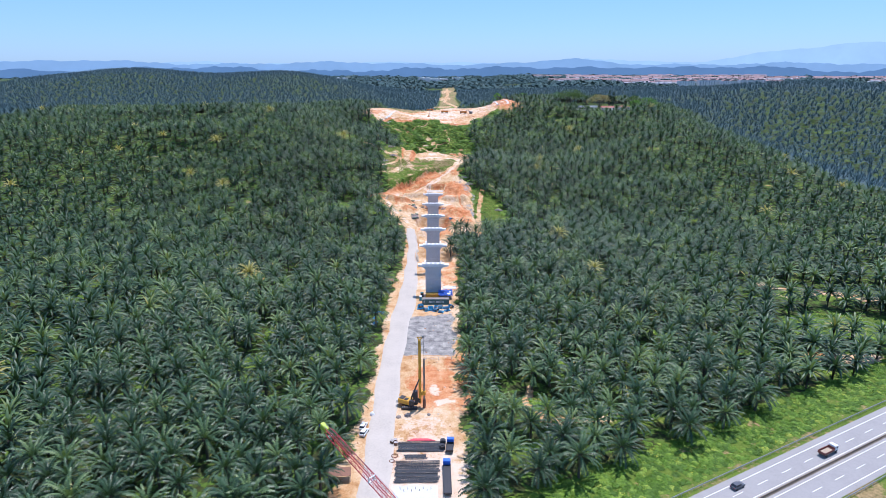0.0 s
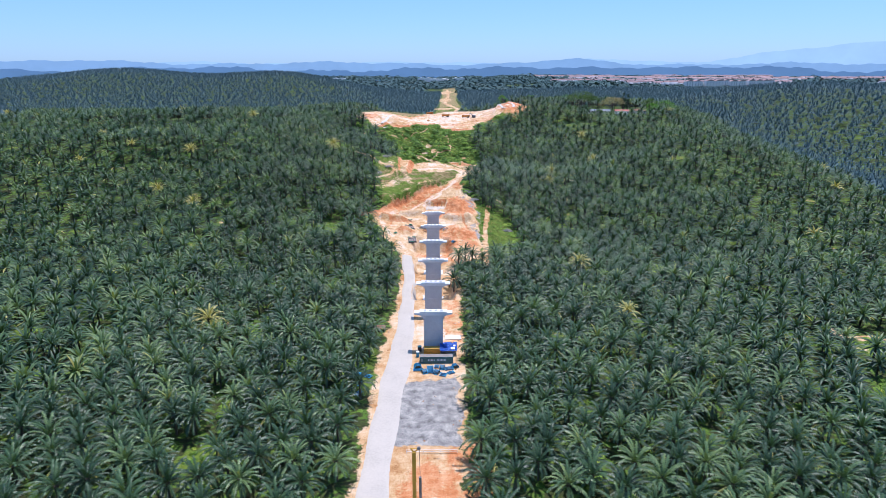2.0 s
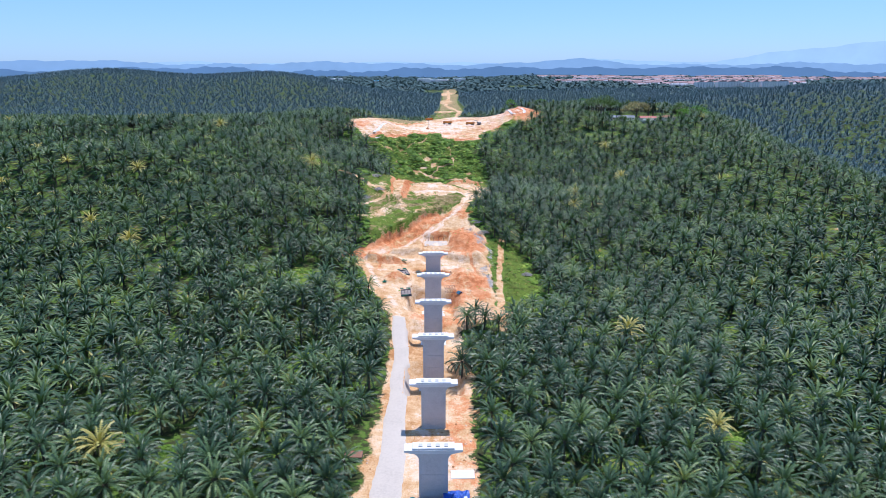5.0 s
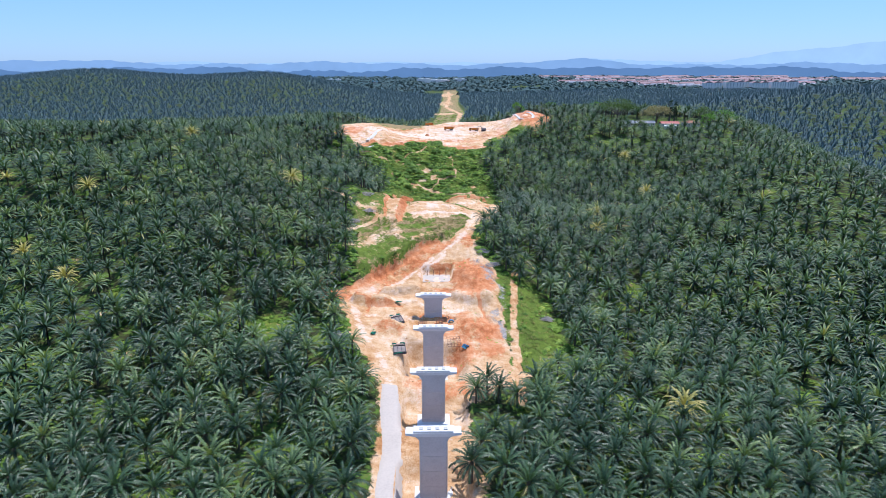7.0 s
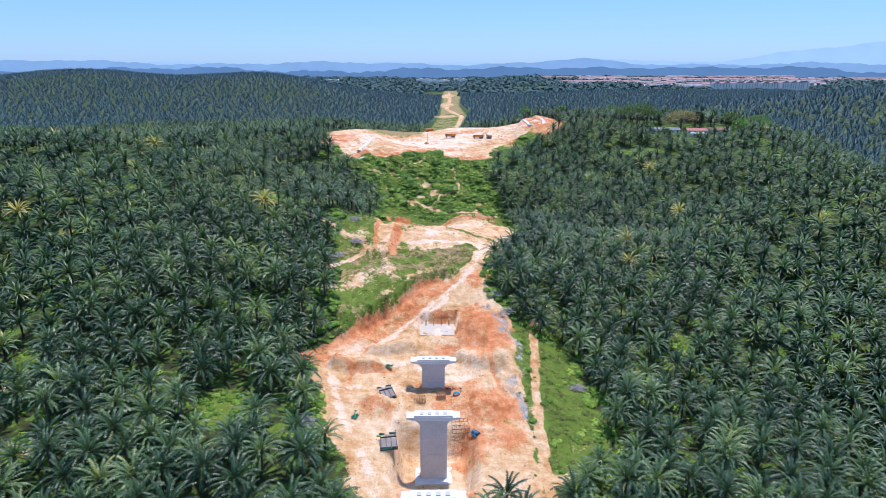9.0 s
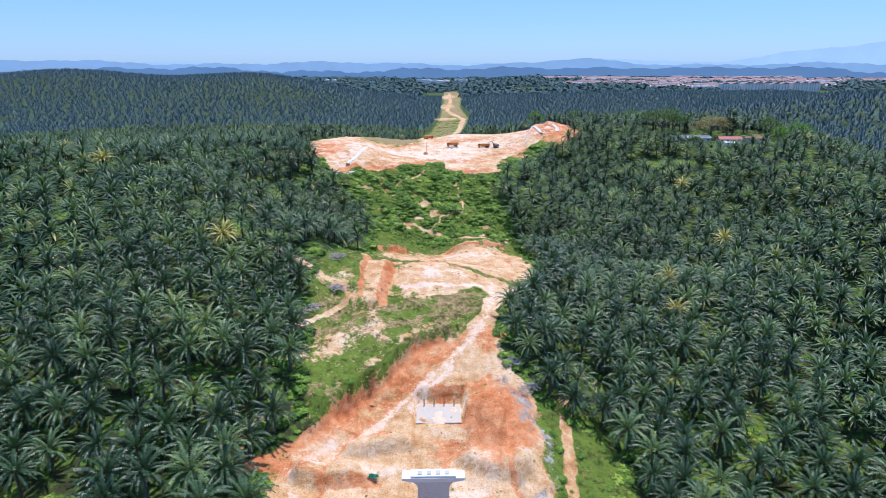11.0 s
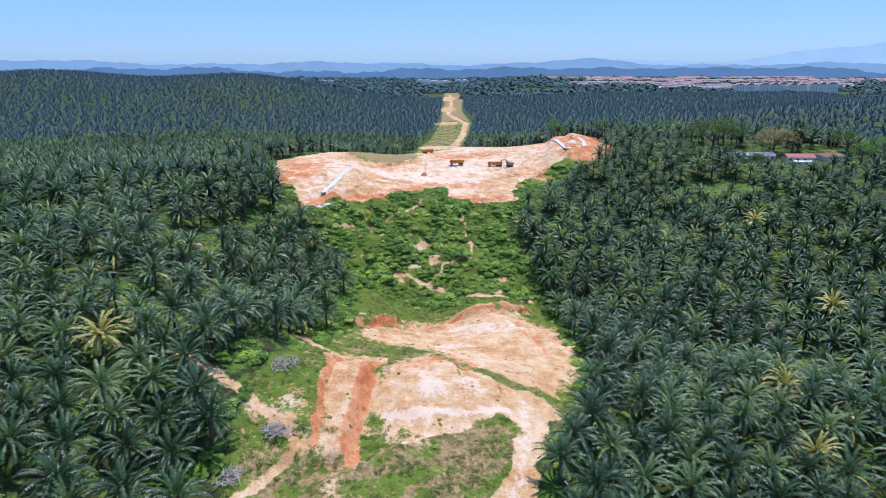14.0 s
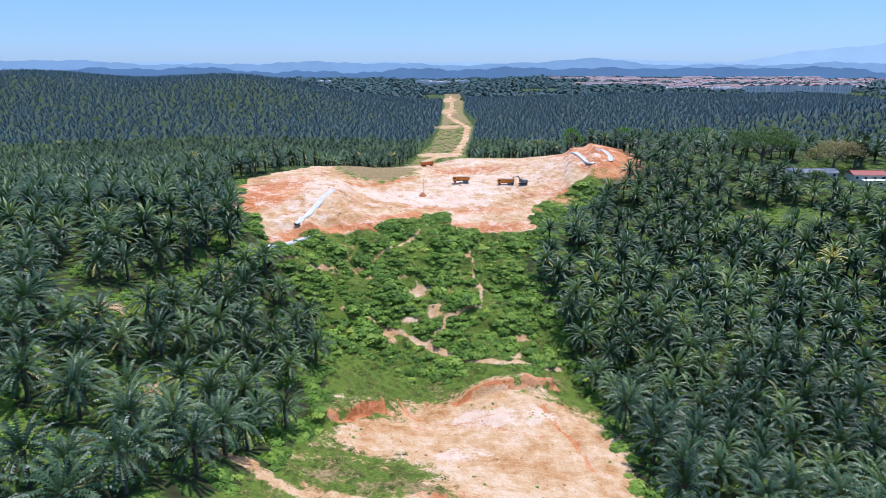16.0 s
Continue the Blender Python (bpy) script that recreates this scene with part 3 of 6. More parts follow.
    strips = smooth(0.25, 0.75, np.sin(0.95 * d_b * s_b + 0.6)) * smooth(16, 9, d_b) * inn
    dry = np.maximum.reduce([0.78 * strips, 0.7 * bank * ragged, 0.85 * band(x, y, BERM, 11, 5) * ragged, 0.75 * smooth(3, 5, d_cut * s_cut) * smooth(11, 8, d_cut * s_cut) * ragged * (y0 > 440), 0.6 * (1 - ragged) * inn * smooth(470, 490, y) * smooth(612, 600, y), 0.6 * band(x, y, [(-12, 618), (10, 620), (44, 623)], 4.5, 3) * ragged, 1.0 * blob(x, y, -32, 815, 24, 44), 0.9 * blob(x, y, -30, 880, 34, 60), 0.75 * ragged * blob(x, y, 26, 709, 20, 6), (0.45 + 0.5 * ragged) * smooth(870, 900, y) * inn,
                             0.5 * band(x, y, STRIP, 2.5, 1), 0.7 * ragged * blob(x, y, -30, 478, 10, 18), 0.75 * ragged * smooth(-4, -2, from_rail(x0, y0)) * verge, 0.45 * ragged * verge, 0.6 * band(x, y, [(-24, 448), (-14, 451.5), (-3, 452)], 2.0, 1.0), 0.5 * (1 - ragged) * blob(x, y, -17, 418, 9, 6), 0.55 * band(x, y, [(-34, 438), (-27, 437.5), (-16, 440)], 1.4, 1.0) * ragged, 0.6 * blob(x, y, 29, 425, 5, 36) * ragged])
    return np.stack([tan, orange, pale], -1), np.stack([grass, gravel, dry], -1)


def steps(*legs):
    out = [np.array([legs[0][0]], float)]
    for a, b, d in legs:
        n = max(2, int(round(abs(b - a) / d)) + 1)
        out.append(np.linspace(a, b, n)[1:])
    return np.concatenate(out)


GX = steps((-5200, -1500, 370), (-1500, -450, 35), (-450, -110, 10), (-110, -60, 2.5), (-60, 60, 0.85), (60, 120, 2.5), (120, 460, 10), (460, 1500, 35), (1500, 5200, 370))
GY = steps((-1500, 80, 80), (80, 240, 2.0), (240, 380, 2.4), (380, 640, 0.9), (640, 720, 1.3), (720, 860, 2.2), (860, 1100, 6), (1100, 1800, 9), (1800, 2600, 25), (2600, 5400, 280))


def build_ground():
    x, y = np.meshgrid(GX, GY, indexing="ij")
    x, y = x.ravel(), y.ravel()
    a, b = covers(x, y)
    me = mesh_of("ground", np.stack([x, y, ground_z(x, y)], 1), grid_faces(len(GX), len(GY)), M_GROUND, colours={"cover_a": a, "cover_b": b}, smooth_faces=True)
    tagged(new("ground", me), "cleared clay and grass ground between oil palm stands", "ground", kind="structure")


build_ground()


# ---- oil palms ----
def frond_rows(rng, n_fronds, legs, leaflets, reach, wide):
    """Crown of one palm: arrays of vertices, triangles and tones. leaflets: pairs a frond; with 0 it is an arched blade folded along its rib."""
    V, T, C, base = [], [], [], 0
    for k in range(n_fronds):
        f = (k + 0.5) / n_fronds
        shade = rng.uniform(-0.16, 0.12)
        if f < 0.12:
            shade += 0.12                                   # young spear leaves
        elif f > 0.86 and rng.random() < 0.35:
            shade = rng.uniform(0.45, 0.8)                  # some old fronds yellow
        az = k * 2.39996 + rng.uniform(-0.3, 0.3)
        el = math.radians(83 - 102 * f**0.95 + rng.uniform(-7, 7))
        bend = math.radians(48 + 52 * math.sin(math.pi * min(1, 0.9 * f + 0.08)) + rng.uniform(-14, 14))
        length = reach * (0.66 + 0.36 * math.sin(math.pi * min(1, f * 0.75 + 0.18))) * rng.uniform(0.9, 1.08)
        sway = rng.uniform(-0.35, 0.35)
        p, pts, dirs, sides = np.array([0.22 * math.cos(az), 0.22 * math.sin(az), 0.0]), [], [], []
        for q in range(legs + 1):
            u = q / legs
            a, b = el - bend * u**1.35, az + sway * u * u
            d = np.array([math.cos(a) * math.cos(b), math.cos(a) * math.sin(b), math.sin(a)])
            pts.append(p.copy()), dirs.append(d), sides.append(np.array([-math.sin(b), math.cos(b), 0]))
            p = p + d * (length / legs)
        rows = []
        if leaflets:
            hang = rng.uniform(0.25, 0.6)
            for n in range(leaflets):
                u = 0.12 + 0.87 * n / leaflets
                q = min(legs - 1, int(u * legs))
                w = u * legs - q
                at, d, side = pts[q] * (1 - w) + pts[q + 1] * w, dirs[q], sides[q]
                foot = d * (0.87 * length / leaflets * 1.1)
                ll = wide * (0.34 + 0.66 * math.sin(math.pi * (0.16 + 0.74 * u)))
                for sg in (-1, 1):
                    tip = at + side * (sg * ll * rng.uniform(0.85, 1.1)) + d * (ll * rng.uniform(0.75, 1.05)) - np.array([0, 0, ll * (hang + rng.uniform(-0.1, 0.1))])
                    i = base + len(rows)
                    rows += [at, at + foot, tip]
                    T.append((i, i + 1, i + 2) if sg > 0 else (i + 1, i, i + 2))
        else:
            for q in range(legs):
                w = wide * (0.34 + 0.66 * math.sin(math.pi * (0.16 + 0.72 * q / legs))) * rng.uniform(0.8, 1.2)
                drop = np.array([0, 0, w * rng.uniform(0.4, 0.75)])
                rows += [pts[q] - sides[q] * w - drop, pts[q], pts[q] + sides[q] * w - drop]
            rows.append(pts[-1])
            for q in range(legs - 1):
                i = base + 3 * q
                T += [(i, i + 3, i + 4), (i, i + 4, i + 1), (i + 1, i + 4, i + 5), (i + 1, i + 5, i + 2)]
            i = base + 3 * (legs - 1)
            T += [(i, i + 3, i + 1), (i + 1, i + 3, i + 2)]
        V.append(np.array(rows))
        C.append(np.full(len(rows), shade))
        base += len(rows)
    return np.concatenate(V), np.array(T), np.concatenate(C)


def trunk_rows(rng, height, sides, rings):
    V, T = [], []
    for r in range(rings):
        u = r / (rings - 1)
        rad = (0.42 - 0.1 * u + 0.22 * smooth(0.75, 1.0, u)) * (1 + 0.12 * (r % 2))
        for s in range(sides):
            a = 2 * math.pi * (s + 0.5 * (r % 2)) / sides
            V.append((rad * math.cos(a), rad * math.sin(a), u * height))
    for r in range(rings - 1):
        for s in range(sides):
            i, j = r * sides + s, r * sides + (s + 1) % sides
            T += [(i, j, j + sides), (i, j + sides, i + sides)]
    return np.array(V), np.array(T)


TRUNK_H = 6.6
prng = random.Random(11)
NEAR_CROWNS = [frond_rows(prng, 37, 5, 12, 7.2, 0.64) for _ in range(6)]
MID_CROWNS = [frond_rows(prng, 31, 3, 0, 7.1, 0.40) for _ in range(6)]
BACK_CROWNS = [frond_rows(prng, 18, 2, 0, 6.8, 0.56) for _ in range(6)]
FAR_CROWNS = [frond_rows(prng, 11, 1, 0, 7.4, 1.1) for _ in range(4)]
NEAR_TRUNK, MID_TRUNK = trunk_rows(prng, TRUNK_H + 0.4, 5, 4), trunk_rows(prng, TRUNK_H + 0.4, 3, 2)


def planting():
    """Triangular planting with gaps, over all that the flight can see."""
    rng = np.random.default_rng(5)
    dx, dy = 9.0, 7.8
    xs, ys = np.arange(-1000, 1000, dx), np.arange(100, 2050, dy)
    x, y = np.meshgrid(xs, ys, indexing="ij")
    x = x + (np.arange(len(ys)) % 2)[None, :] * dx / 2
    x, y = x.ravel(), y.ravel()
    loose = 1.2 + 2.2 * smooth(500, 1000, y) + 0.8 * smooth(150, 250, np.abs(x))
    x = x + rng.normal(0, 1, x.shape) * loose
    y = y + rng.normal(0, 1, y.shape) * loose
    keep = inside_of(x, y) < -3.0
    keep &= np.abs(x) < (y + 40) * 0.86 + 40
    keep &= from_rail(x, y) < -16
    keep &= ~((y > 1100) & (rng.random(len(x)) < 0.10))
    keep &= rng.random(len(x)) > 0.045
    keep &= open_patch(x, y) < 0.4
    keep &= ~((x > 170) & (x < 246) & (y > 724) & (y < 772))
    keep &= np.hypot(x - 169, y - 766) > 12
    keep &= np.hypot(x - 203, y - 762) > 15
    keep &= ~((x > 8) & (x < 28) & (y > 352) & (y < 392))
    lone = np.array([(13.5, 374), (21, 375), (17.5, 380.5), (26.5, 372), (13, 345), (9.8, 337)])
    x, y = np.concatenate([x[keep], lone[:, 0]]), np.concatenate([y[keep], lone[:, 1]])
    return x, y, rng.random(len(x))


def joined(name, crowns, trunk, x, y, rnd, label):
    """A stand of palms in one mesh."""
    rng = np.random.default_rng(len(x))
    V, T, tones, M, off = [], [], [], [], 0
    z = ground_z(x, y)
    pick = rng.integers(0, len(crowns), len(x))
    ang, sc, hh = rng.uniform(0, 6.283, len(x)), rng.uniform(0.8, 1.1, len(x)), rng.uniform(0.75, 1.15, len(x))
    for n in range(len(x)):
        cv, ct, cc = crowns[pick[n]]
        c, s = math.cos(ang[n]) * sc[n], math.sin(ang[n]) * sc[n]
        R = np.array([[c, s, 0], [-s, c, 0], [0, 0, sc[n]]])
        V.append(cv @ R + (x[n], y[n], z[n] + TRUNK_H * hh[n]))
        T.append(ct + off)
        M.append(np.zeros(len(ct), np.int32))
        tones.append(np.clip(0.86 * rnd[n] + (cc if trunk is not None else 0.3 * cc) + (0.45 if rnd[n] > 0.994 else 0.0), 0, 1.6))
        off += len(cv)
        if trunk is not None:
            tv, tt = trunk
            V.append(tv * (sc[n], sc[n], hh[n]) + (x[n], y[n], z[n] - 0.2))
            T.append(tt + off)
            M.append(np.ones(len(tt), np.int32))
            off += len(tv)
            tones.append(np.full(len(tv), rnd[n]))
    # Trunkless far stands take the frond colour with painted haze.
    me = mesh_of(name, np.concatenate(V), np.concatenate(T), M_FROND if trunk is not None else M_HAZYPALM, floats={"tone": np.concatenate(tones)})
    me.materials.append(M_TRUNK)
    me.polygons.foreach_set("material_index", np.concatenate(M))
    return tagged(new(name, me), label, "palm stand", kind="stuff")


PX, PY, PR = planting()
RANGE = np.sqrt(np.maximum.reduce([PY - 456, np.full(len(PX), 130.0), np.abs(PX) / 0.76]) ** 2 + PX**2 + 95.0**2)
near = RANGE < 222
order = np.argsort(np.where(near & (PY > 125), -inside_of(PX, PY) + 0.0 * PY, 1e6))
single = np.zeros(len(PX), bool)
single[order[:300]] = True
mid = ~near & (RANGE < 370)
back = ~near & ~mid & (RANGE < 720)
# The slope past the right crest gets the haze-tinted palms too.
far = (RANGE >= 720) | ((PX > 330) & (PY > 480) & ~near & ~mid)
back &= ~far
print("palms", near.sum(), mid.sum(), back.sum(), far.sum())


def palm_thing(v):
    e = tagged(new("oil_palm"), "tall oil palm with dark green arching fronds beside the clearing", "palm tree", "oil palms along the cleared way")
    tv, tt = NEAR_TRUNK
    t = new("trunk", mesh_of("trunk", tv - (0, 0, 0.2), tt, M_TRUNK))
    cv, ct, cc = NEAR_CROWNS[v]
    c = new("crown", mesh_of("crown", cv + (0, 0, TRUNK_H), ct, M_FROND, floats={"tone": np.clip(0.86 * (v + 0.5) / 6 + cc, 0, 1.6)}))
    t.parent = c.parent = e
    return e


def place_palms():
    models = [palm_thing(v) for v in range(6)]
    used = set()
    z = ground_z(PX, PY)
    rng = random.Random(8)
    for n in np.nonzero(single)[0]:
        v = int(PR[n] * 6) % 6
        s = rng.uniform(0.8, 1.08)
        m = pose(PX[n], PY[n], z[n], 0, 0, rng.uniform(0, 360))
        ob = models[v] if v not in used else copy_thing(models[v], m)
        ob.matrix_basis = m @ Matrix.Diagonal((s, s, s * rng.uniform(0.9, 1.08), 1))
        used.add(v)
    for v in range(6):
        if v not in used:
            for o in (*models[v].children, models[v]):
                bpy.data.objects.remove(o)


place_palms()
g = near & ~single
for side, nm in ((-1, "palm_stand"), (1, "palm_stand")):
    k = g & (np.sign(PX) == side)
    joined(nm, NEAR_CROWNS, NEAR_TRUNK, PX[k], PY[k], PR[k], "dense oil palm stand with dark green arching fronds")
    for crowns, zone in ((MID_CROWNS, mid), (BACK_CROWNS, back)):
        k = zone & (np.sign(PX) == side)
        joined(nm, crowns, MID_TRUNK, PX[k], PY[k], PR[k], "oil palm plantation covering the rolling slope")
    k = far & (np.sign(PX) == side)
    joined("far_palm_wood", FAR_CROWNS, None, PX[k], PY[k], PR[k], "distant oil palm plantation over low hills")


# ---- piers ----
def part(name, bm, mat, parent=None, label=""):
    me = bpy.data.meshes.new(name)
    bm.to_mesh(me)
    bm.free()
    me.materials.append(mat)
    ob = new(name, me)
    ob.parent = parent
    return tagged(ob, label)


def box(bm, cx, cy, cz, sx, sy, sz, bevel=0.0, turn=None):
    r = bmesh.ops.create_cube(bm, size=1.0, matrix=Matrix.Translation((cx, cy, cz)) @ (turn or Matrix()) @ Matrix.Diagonal((sx, sy, sz, 1)))
    if bevel:
        es = list({e for v in r["verts"] for e in v.link_edges})
        bmesh.ops.bevel(bm, geom=es, offset=bevel, segments=1, affect="EDGES")
    return bm


def extrude_y(bm, outline, y0, y1):
    """A prism from an (x, z) outline."""
    a = [bm.verts.new((x, y0, z)) for x, z in outline]
    b = [bm.verts.new((x, y1, z)) for x, z in outline]
    n = len(outline)
    bm.faces.new(a)
    bm.faces.new(b[::-1])
    for i in range(n):
        bm.faces.new((a[i], b[i], b[(i + 1) % n], a[(i + 1) % n]))
    bmesh.ops.recalc_face_normals(bm, faces=bm.faces)
    return bm


PIER_Y = [272.2, 304.3, 336.4, 368.5, 400.6, 432.7]
PIER_FOOT = [-0.3, -0.5, -4.8, -2.5, -4.3, 4.0]
CAP_Z = 15.8


def pier(x, y, foot, slab):
    e = tagged(new("viaduct_pier"), "grey concrete wall pier with pale flared cap on bare earth", "pier", "piers of the viaduct")
    e.matrix_basis = pose(x, y, foot)
    h = CAP_Z - foot
    top, n = h - 3.0, 0
    cuts = [-1.0] + [top - 4.6 * k for k in range(5, 0, -1) if top - 4.6 * k > 1.0] + [top]
    for z0, z1 in zip(cuts, cuts[1:]):
        bm = bmesh.new()
        c = 0.35
        ring = [(-3.65, -1.25 + c), (-3.65 + c, -1.25), (3.65 - c, -1.25), (3.65, -1.25 + c), (3.65, 1.25 - c), (3.65 - c, 1.25), (-3.65 + c, 1.25), (-3.65, 1.25 - c)]
        lo = [bm.verts.new((px, py, z0 + 0.03)) for px, py in ring]
        hi = [bm.verts.new((px, py, z1 - 0.03)) for px, py in ring]
        bm.faces.new(lo[::-1]), bm.faces.new(hi)
        for i in range(8):
            bm.faces.new((lo[i], lo[(i + 1) % 8], hi[(i + 1) % 8], hi[i]))
        part("shaft_lift", bm, M_CONCRETE, e)
        n += 1
    bm = bmesh.new()
    box(bm, 0, 0, h / 2 - 2.0, 7.1, 2.3, h - 2.2)
    part("shaft_core", bm, M_CONCRETE, e)
    bm = bmesh.new()
    extrude_y(bm, [(-3.65, h - 3.0), (3.65, h - 3.0), (4.0, h - 2.3), (4.9, h - 1.55), (-4.9, h - 1.55), (-4.0, h - 2.3)], -1.3, 1.3)
    part("cap_neck", bm, M_CONCRETE, e)
    bm = bmesh.new()
    extrude_y(bm, [(-7.2, h - 1.1), (-4.9, h - 1.55), (4.9, h - 1.55), (7.2, h - 1.1), (7.2, h - 0.55), (-7.2, h - 0.55)], -1.5, 1.5)
    part("cap_beam", bm, M_CAP, e, "pale concrete cap beam")
    bm = bmesh.new()
    box(bm, 0, 0, h - 0.3, 10.4, 2.7, 0.5, 0.06)
    part("cap_upstand", bm, M_CAP, e, "pale concrete upstand")
    for k in range(4):
        bm = bmesh.new()
        box(bm, -3.15 + 2.1 * k, -0.15, h + 0.05, 1.0, 1.2, 0.22, 0.03)
        part("bearing_plinth", bm, M_PLINTH, e, "small grey bearing plinth")
    if slab:
        bm = bmesh.new()
        box(bm, 0, 0, -0.35, 10.2, 7.0, 1.1, 0.05)
        part("pile_cap", bm, M_CAP, e, "white concrete pile cap")
    return e


M_PLINTH = plain("plinth_grout", (0.45, 0.45, 0.43), 0.85, vary=0.2, scale=2)
for k, (py, pf) in enumerate(zip(PIER_Y, PIER_FOOT)):
    pier(-0.3, py, pf, k in (2, 3, 4))


# ---- shrubs and tall weeds ----
M_SHRUB = leaf_material("shrub_leaves", (0.075, 0.155, 0.014), (0.15, 0.275, 0.026), (0.28, 0.40, 0.055), 0.6, 0.3, 0.2)

M_GRASS = leaf_material("rough_grass", (0.085, 0.115, 0.026), (0.155, 0.185, 0.045), (0.32, 0.28, 0.11), 0.8, 0.2)


def clump_rows(rng, n, flat):
    """A low leafy dome: leaves lie along its skin."""
    V, T = [], []
    for k in range(n):
        a, el = k * 2.39996, math.asin(min(1.0, 0.05 + 0.95 * (k + 0.5) / n))
        r = rng.uniform(0.72, 1.1)
        c = Vector((r * math.cos(a) * math.cos(el), r * math.sin(a) * math.cos(el), r * flat * math.sin(el)))
        nrm = Vector((c.x * flat, c.y * flat, c.z / flat + 0.35)).normalized()
        nrm = (nrm + Vector((rng.gauss(0, 1), rng.gauss(0, 1), rng.gauss(0, 1))) * 0.25).normalized()
        u = nrm.orthogonal().normalized()
        v = nrm.cross(u)
        ph, s = rng.uniform(0, 6.28), rng.uniform(0.24, 0.44)
        for j in range(3):
            q = ph + j * 2.094
            V.append(tuple(c + (u * math.cos(q) + v * math.sin(q)) * s))
        T.append((3 * k, 3 * k + 1, 3 * k + 2))
    return np.array(V), np.array(T)


def scatter(name, x, y, size, models, mat, label, category, seed):
    rng = np.random.default_rng(seed)
    z = ground_z(x, y)
    V, T, tone, off = [], [], [], 0
    for n in range(len(x)):
        cv, ct = models[rng.integers(len(models))]
        a = rng.uniform(0, 6.283)
        c, s = math.cos(a), math.sin(a)
        V.append((cv @ np.array([[c, s, 0], [-s, c, 0], [0, 0, 1]])) * (size[n], size[n], size[n] * rng.uniform(0.6, 1.1)) + (x[n], y[n], z[n] - 0.05))
        T.append(ct + off)
        tone.append(np.full(len(cv), rng.random()))
        off += len(cv)
    return tagged(new(name, mesh_of(name, np.concatenate(V), np.concatenate(T), mat, floats={"tone": np.concatenate(tone)})), label, category, kind="stuff")


def shrubs():
    rng = np.random.default_rng(21)
    models = [clump_rows(random.Random(40 + k), 46, 0.55) for k in range(6)]
    x, y = rng.uniform(-110, 110, 66000), rng.uniform(440, 752, 66000)
    a, b = covers(x, y)
    bare = np.maximum(a.max(-1), b[:, 1:].max(-1))
    p = np.clip(b[:, 0] - bare * 1.6, 0, 1)
    hill = smooth(612, 640, y)
    patchy = smooth(-0.12, 0.12, wobble(x, y, 6.5) + 0.4 * wobble(y, x, 2.2))
    p = p * (0.035 + 0.10 * hill + 0.85 * hill * patchy)
    keep = rng.random(len(x)) < p * 0.85
    x, y = x[keep], y[keep]
    size = rng.uniform(0.6, 1.8, len(x)) * (0.45 + 0.9 * smooth(612, 640, y)) * (0.65 + 0.7 * smooth(-0.2, 0.7, wobble(x, y, 9.0) + 0.4 * wobble(y, x, 3.0)))
    scatter("shrubs", x, y, size, models, M_SHRUB, "bright green shrubs and creepers covering the slope", "shrubs", 3)
    # low carpet of grass and creepers, and thick growth along the palms
    small = [clump_rows(random.Random(60 + k), 9, 0.55) for k in range(5)]
    x, y = rng.uniform(-75, 60, 78000), rng.uniform(385, 722, 78000)
    a, b = covers(x, y)
    p = np.clip(b[:, 0] - np.maximum(a.max(-1), b[:, 1]) * 1.3, 0, 1) * (0.25 + 0.6 * smooth(-0.3, 0.4, wobble(x, y, 3.1) + 0.5 * wobble(y, x, 8.0)))
    keep = (rng.random(len(x)) < p) & (inside_of(x, y) > -2)
    x, y = x[keep], y[keep]
    scatter("grass_carpet", x, y, rng.uniform(0.25, 0.85, len(x)), small, M_GRASS, "rough grass and creepers over old earthworks", "grass", 14)
    x, y = rng.uniform(-70, 70, 9000), rng.uniform(850, 1500, 9000)
    a, b = covers(x, y)
    keep = (inside_of(x, y) > 0) & ~((x < 2) & (y < 960)) & (a.max(-1) < 0.5) & (rng.random(len(x)) < 0.15 + 0.6 * smooth(-0.2, 0.4, wobble(x, y, 9.0)))
    x, y = x[keep], y[keep]
    scatter("far_scrub", x, y, rng.uniform(0.8, 2.6, len(x)), small, M_SHRUB, "low scrub on the far cleared way", "scrub", 16)
    x, y = rng.uniform(118, 252, 9000), rng.uniform(690, 776, 9000)
    keep = rng.random(len(x)) < 0.5 * np.maximum(open_patch(x, y), smooth(176, 182, x) * smooth(712, 718, y)) * smooth(-0.3, 0.2, wobble(x, y, 4.0))
    x, y = x[keep], y[keep]
    scatter("hilltop_growth", x, y, rng.uniform(0.5, 1.4, len(x)), small, M_SHRUB, "bright green undergrowth round the hilltop houses", "weeds", 17)
    x, y = rng.uniform(-130, 130, 60000), rng.uniform(395, 722, 60000)
    p = smooth(-13, -4, inside_of(x, y)) * smooth(2.5, -1, inside_of(x, y)) * smooth(-0.3, 0.3, wobble(x, y, 5.0))
    keep = rng.random(len(x)) < 0.42 * p
    x, y = x[keep], y[keep]
    scatter("edge_growth", x, y, rng.uniform(0.8, 2.0, len(x)), models, M_SHRUB, "thick bright green growth along the palms", "shrubs", 15)
    # undergrowth in the openings and along the works
    x, y = rng.uniform(-150, 210, 70000), rng.uniform(120, 470, 70000)
    a, b = covers(x, y)
    p = np.clip(b[:, 0] - np.maximum(a.max(-1), b[:, 1]) * 1.5, 0, 1) * smooth(-0.2, 0.6, wobble(x, y, 4.0))
    keep = (rng.random(len(x)) < p * 0.30 * (1 + 3.0 * smooth(-22, -16, from_rail(x, y)))) & (from_rail(x, y) < -3)
    x, y = x[keep], y[keep]
    scatter("verge_weeds", x, y, rng.uniform(0.4, 1.3, len(x)), models, M_SHRUB, "rank green weeds on the verges and openings", "weeds", 4)

    x, y = rng.uniform(-170, 190, 90000), rng.uniform(150, 730, 90000)
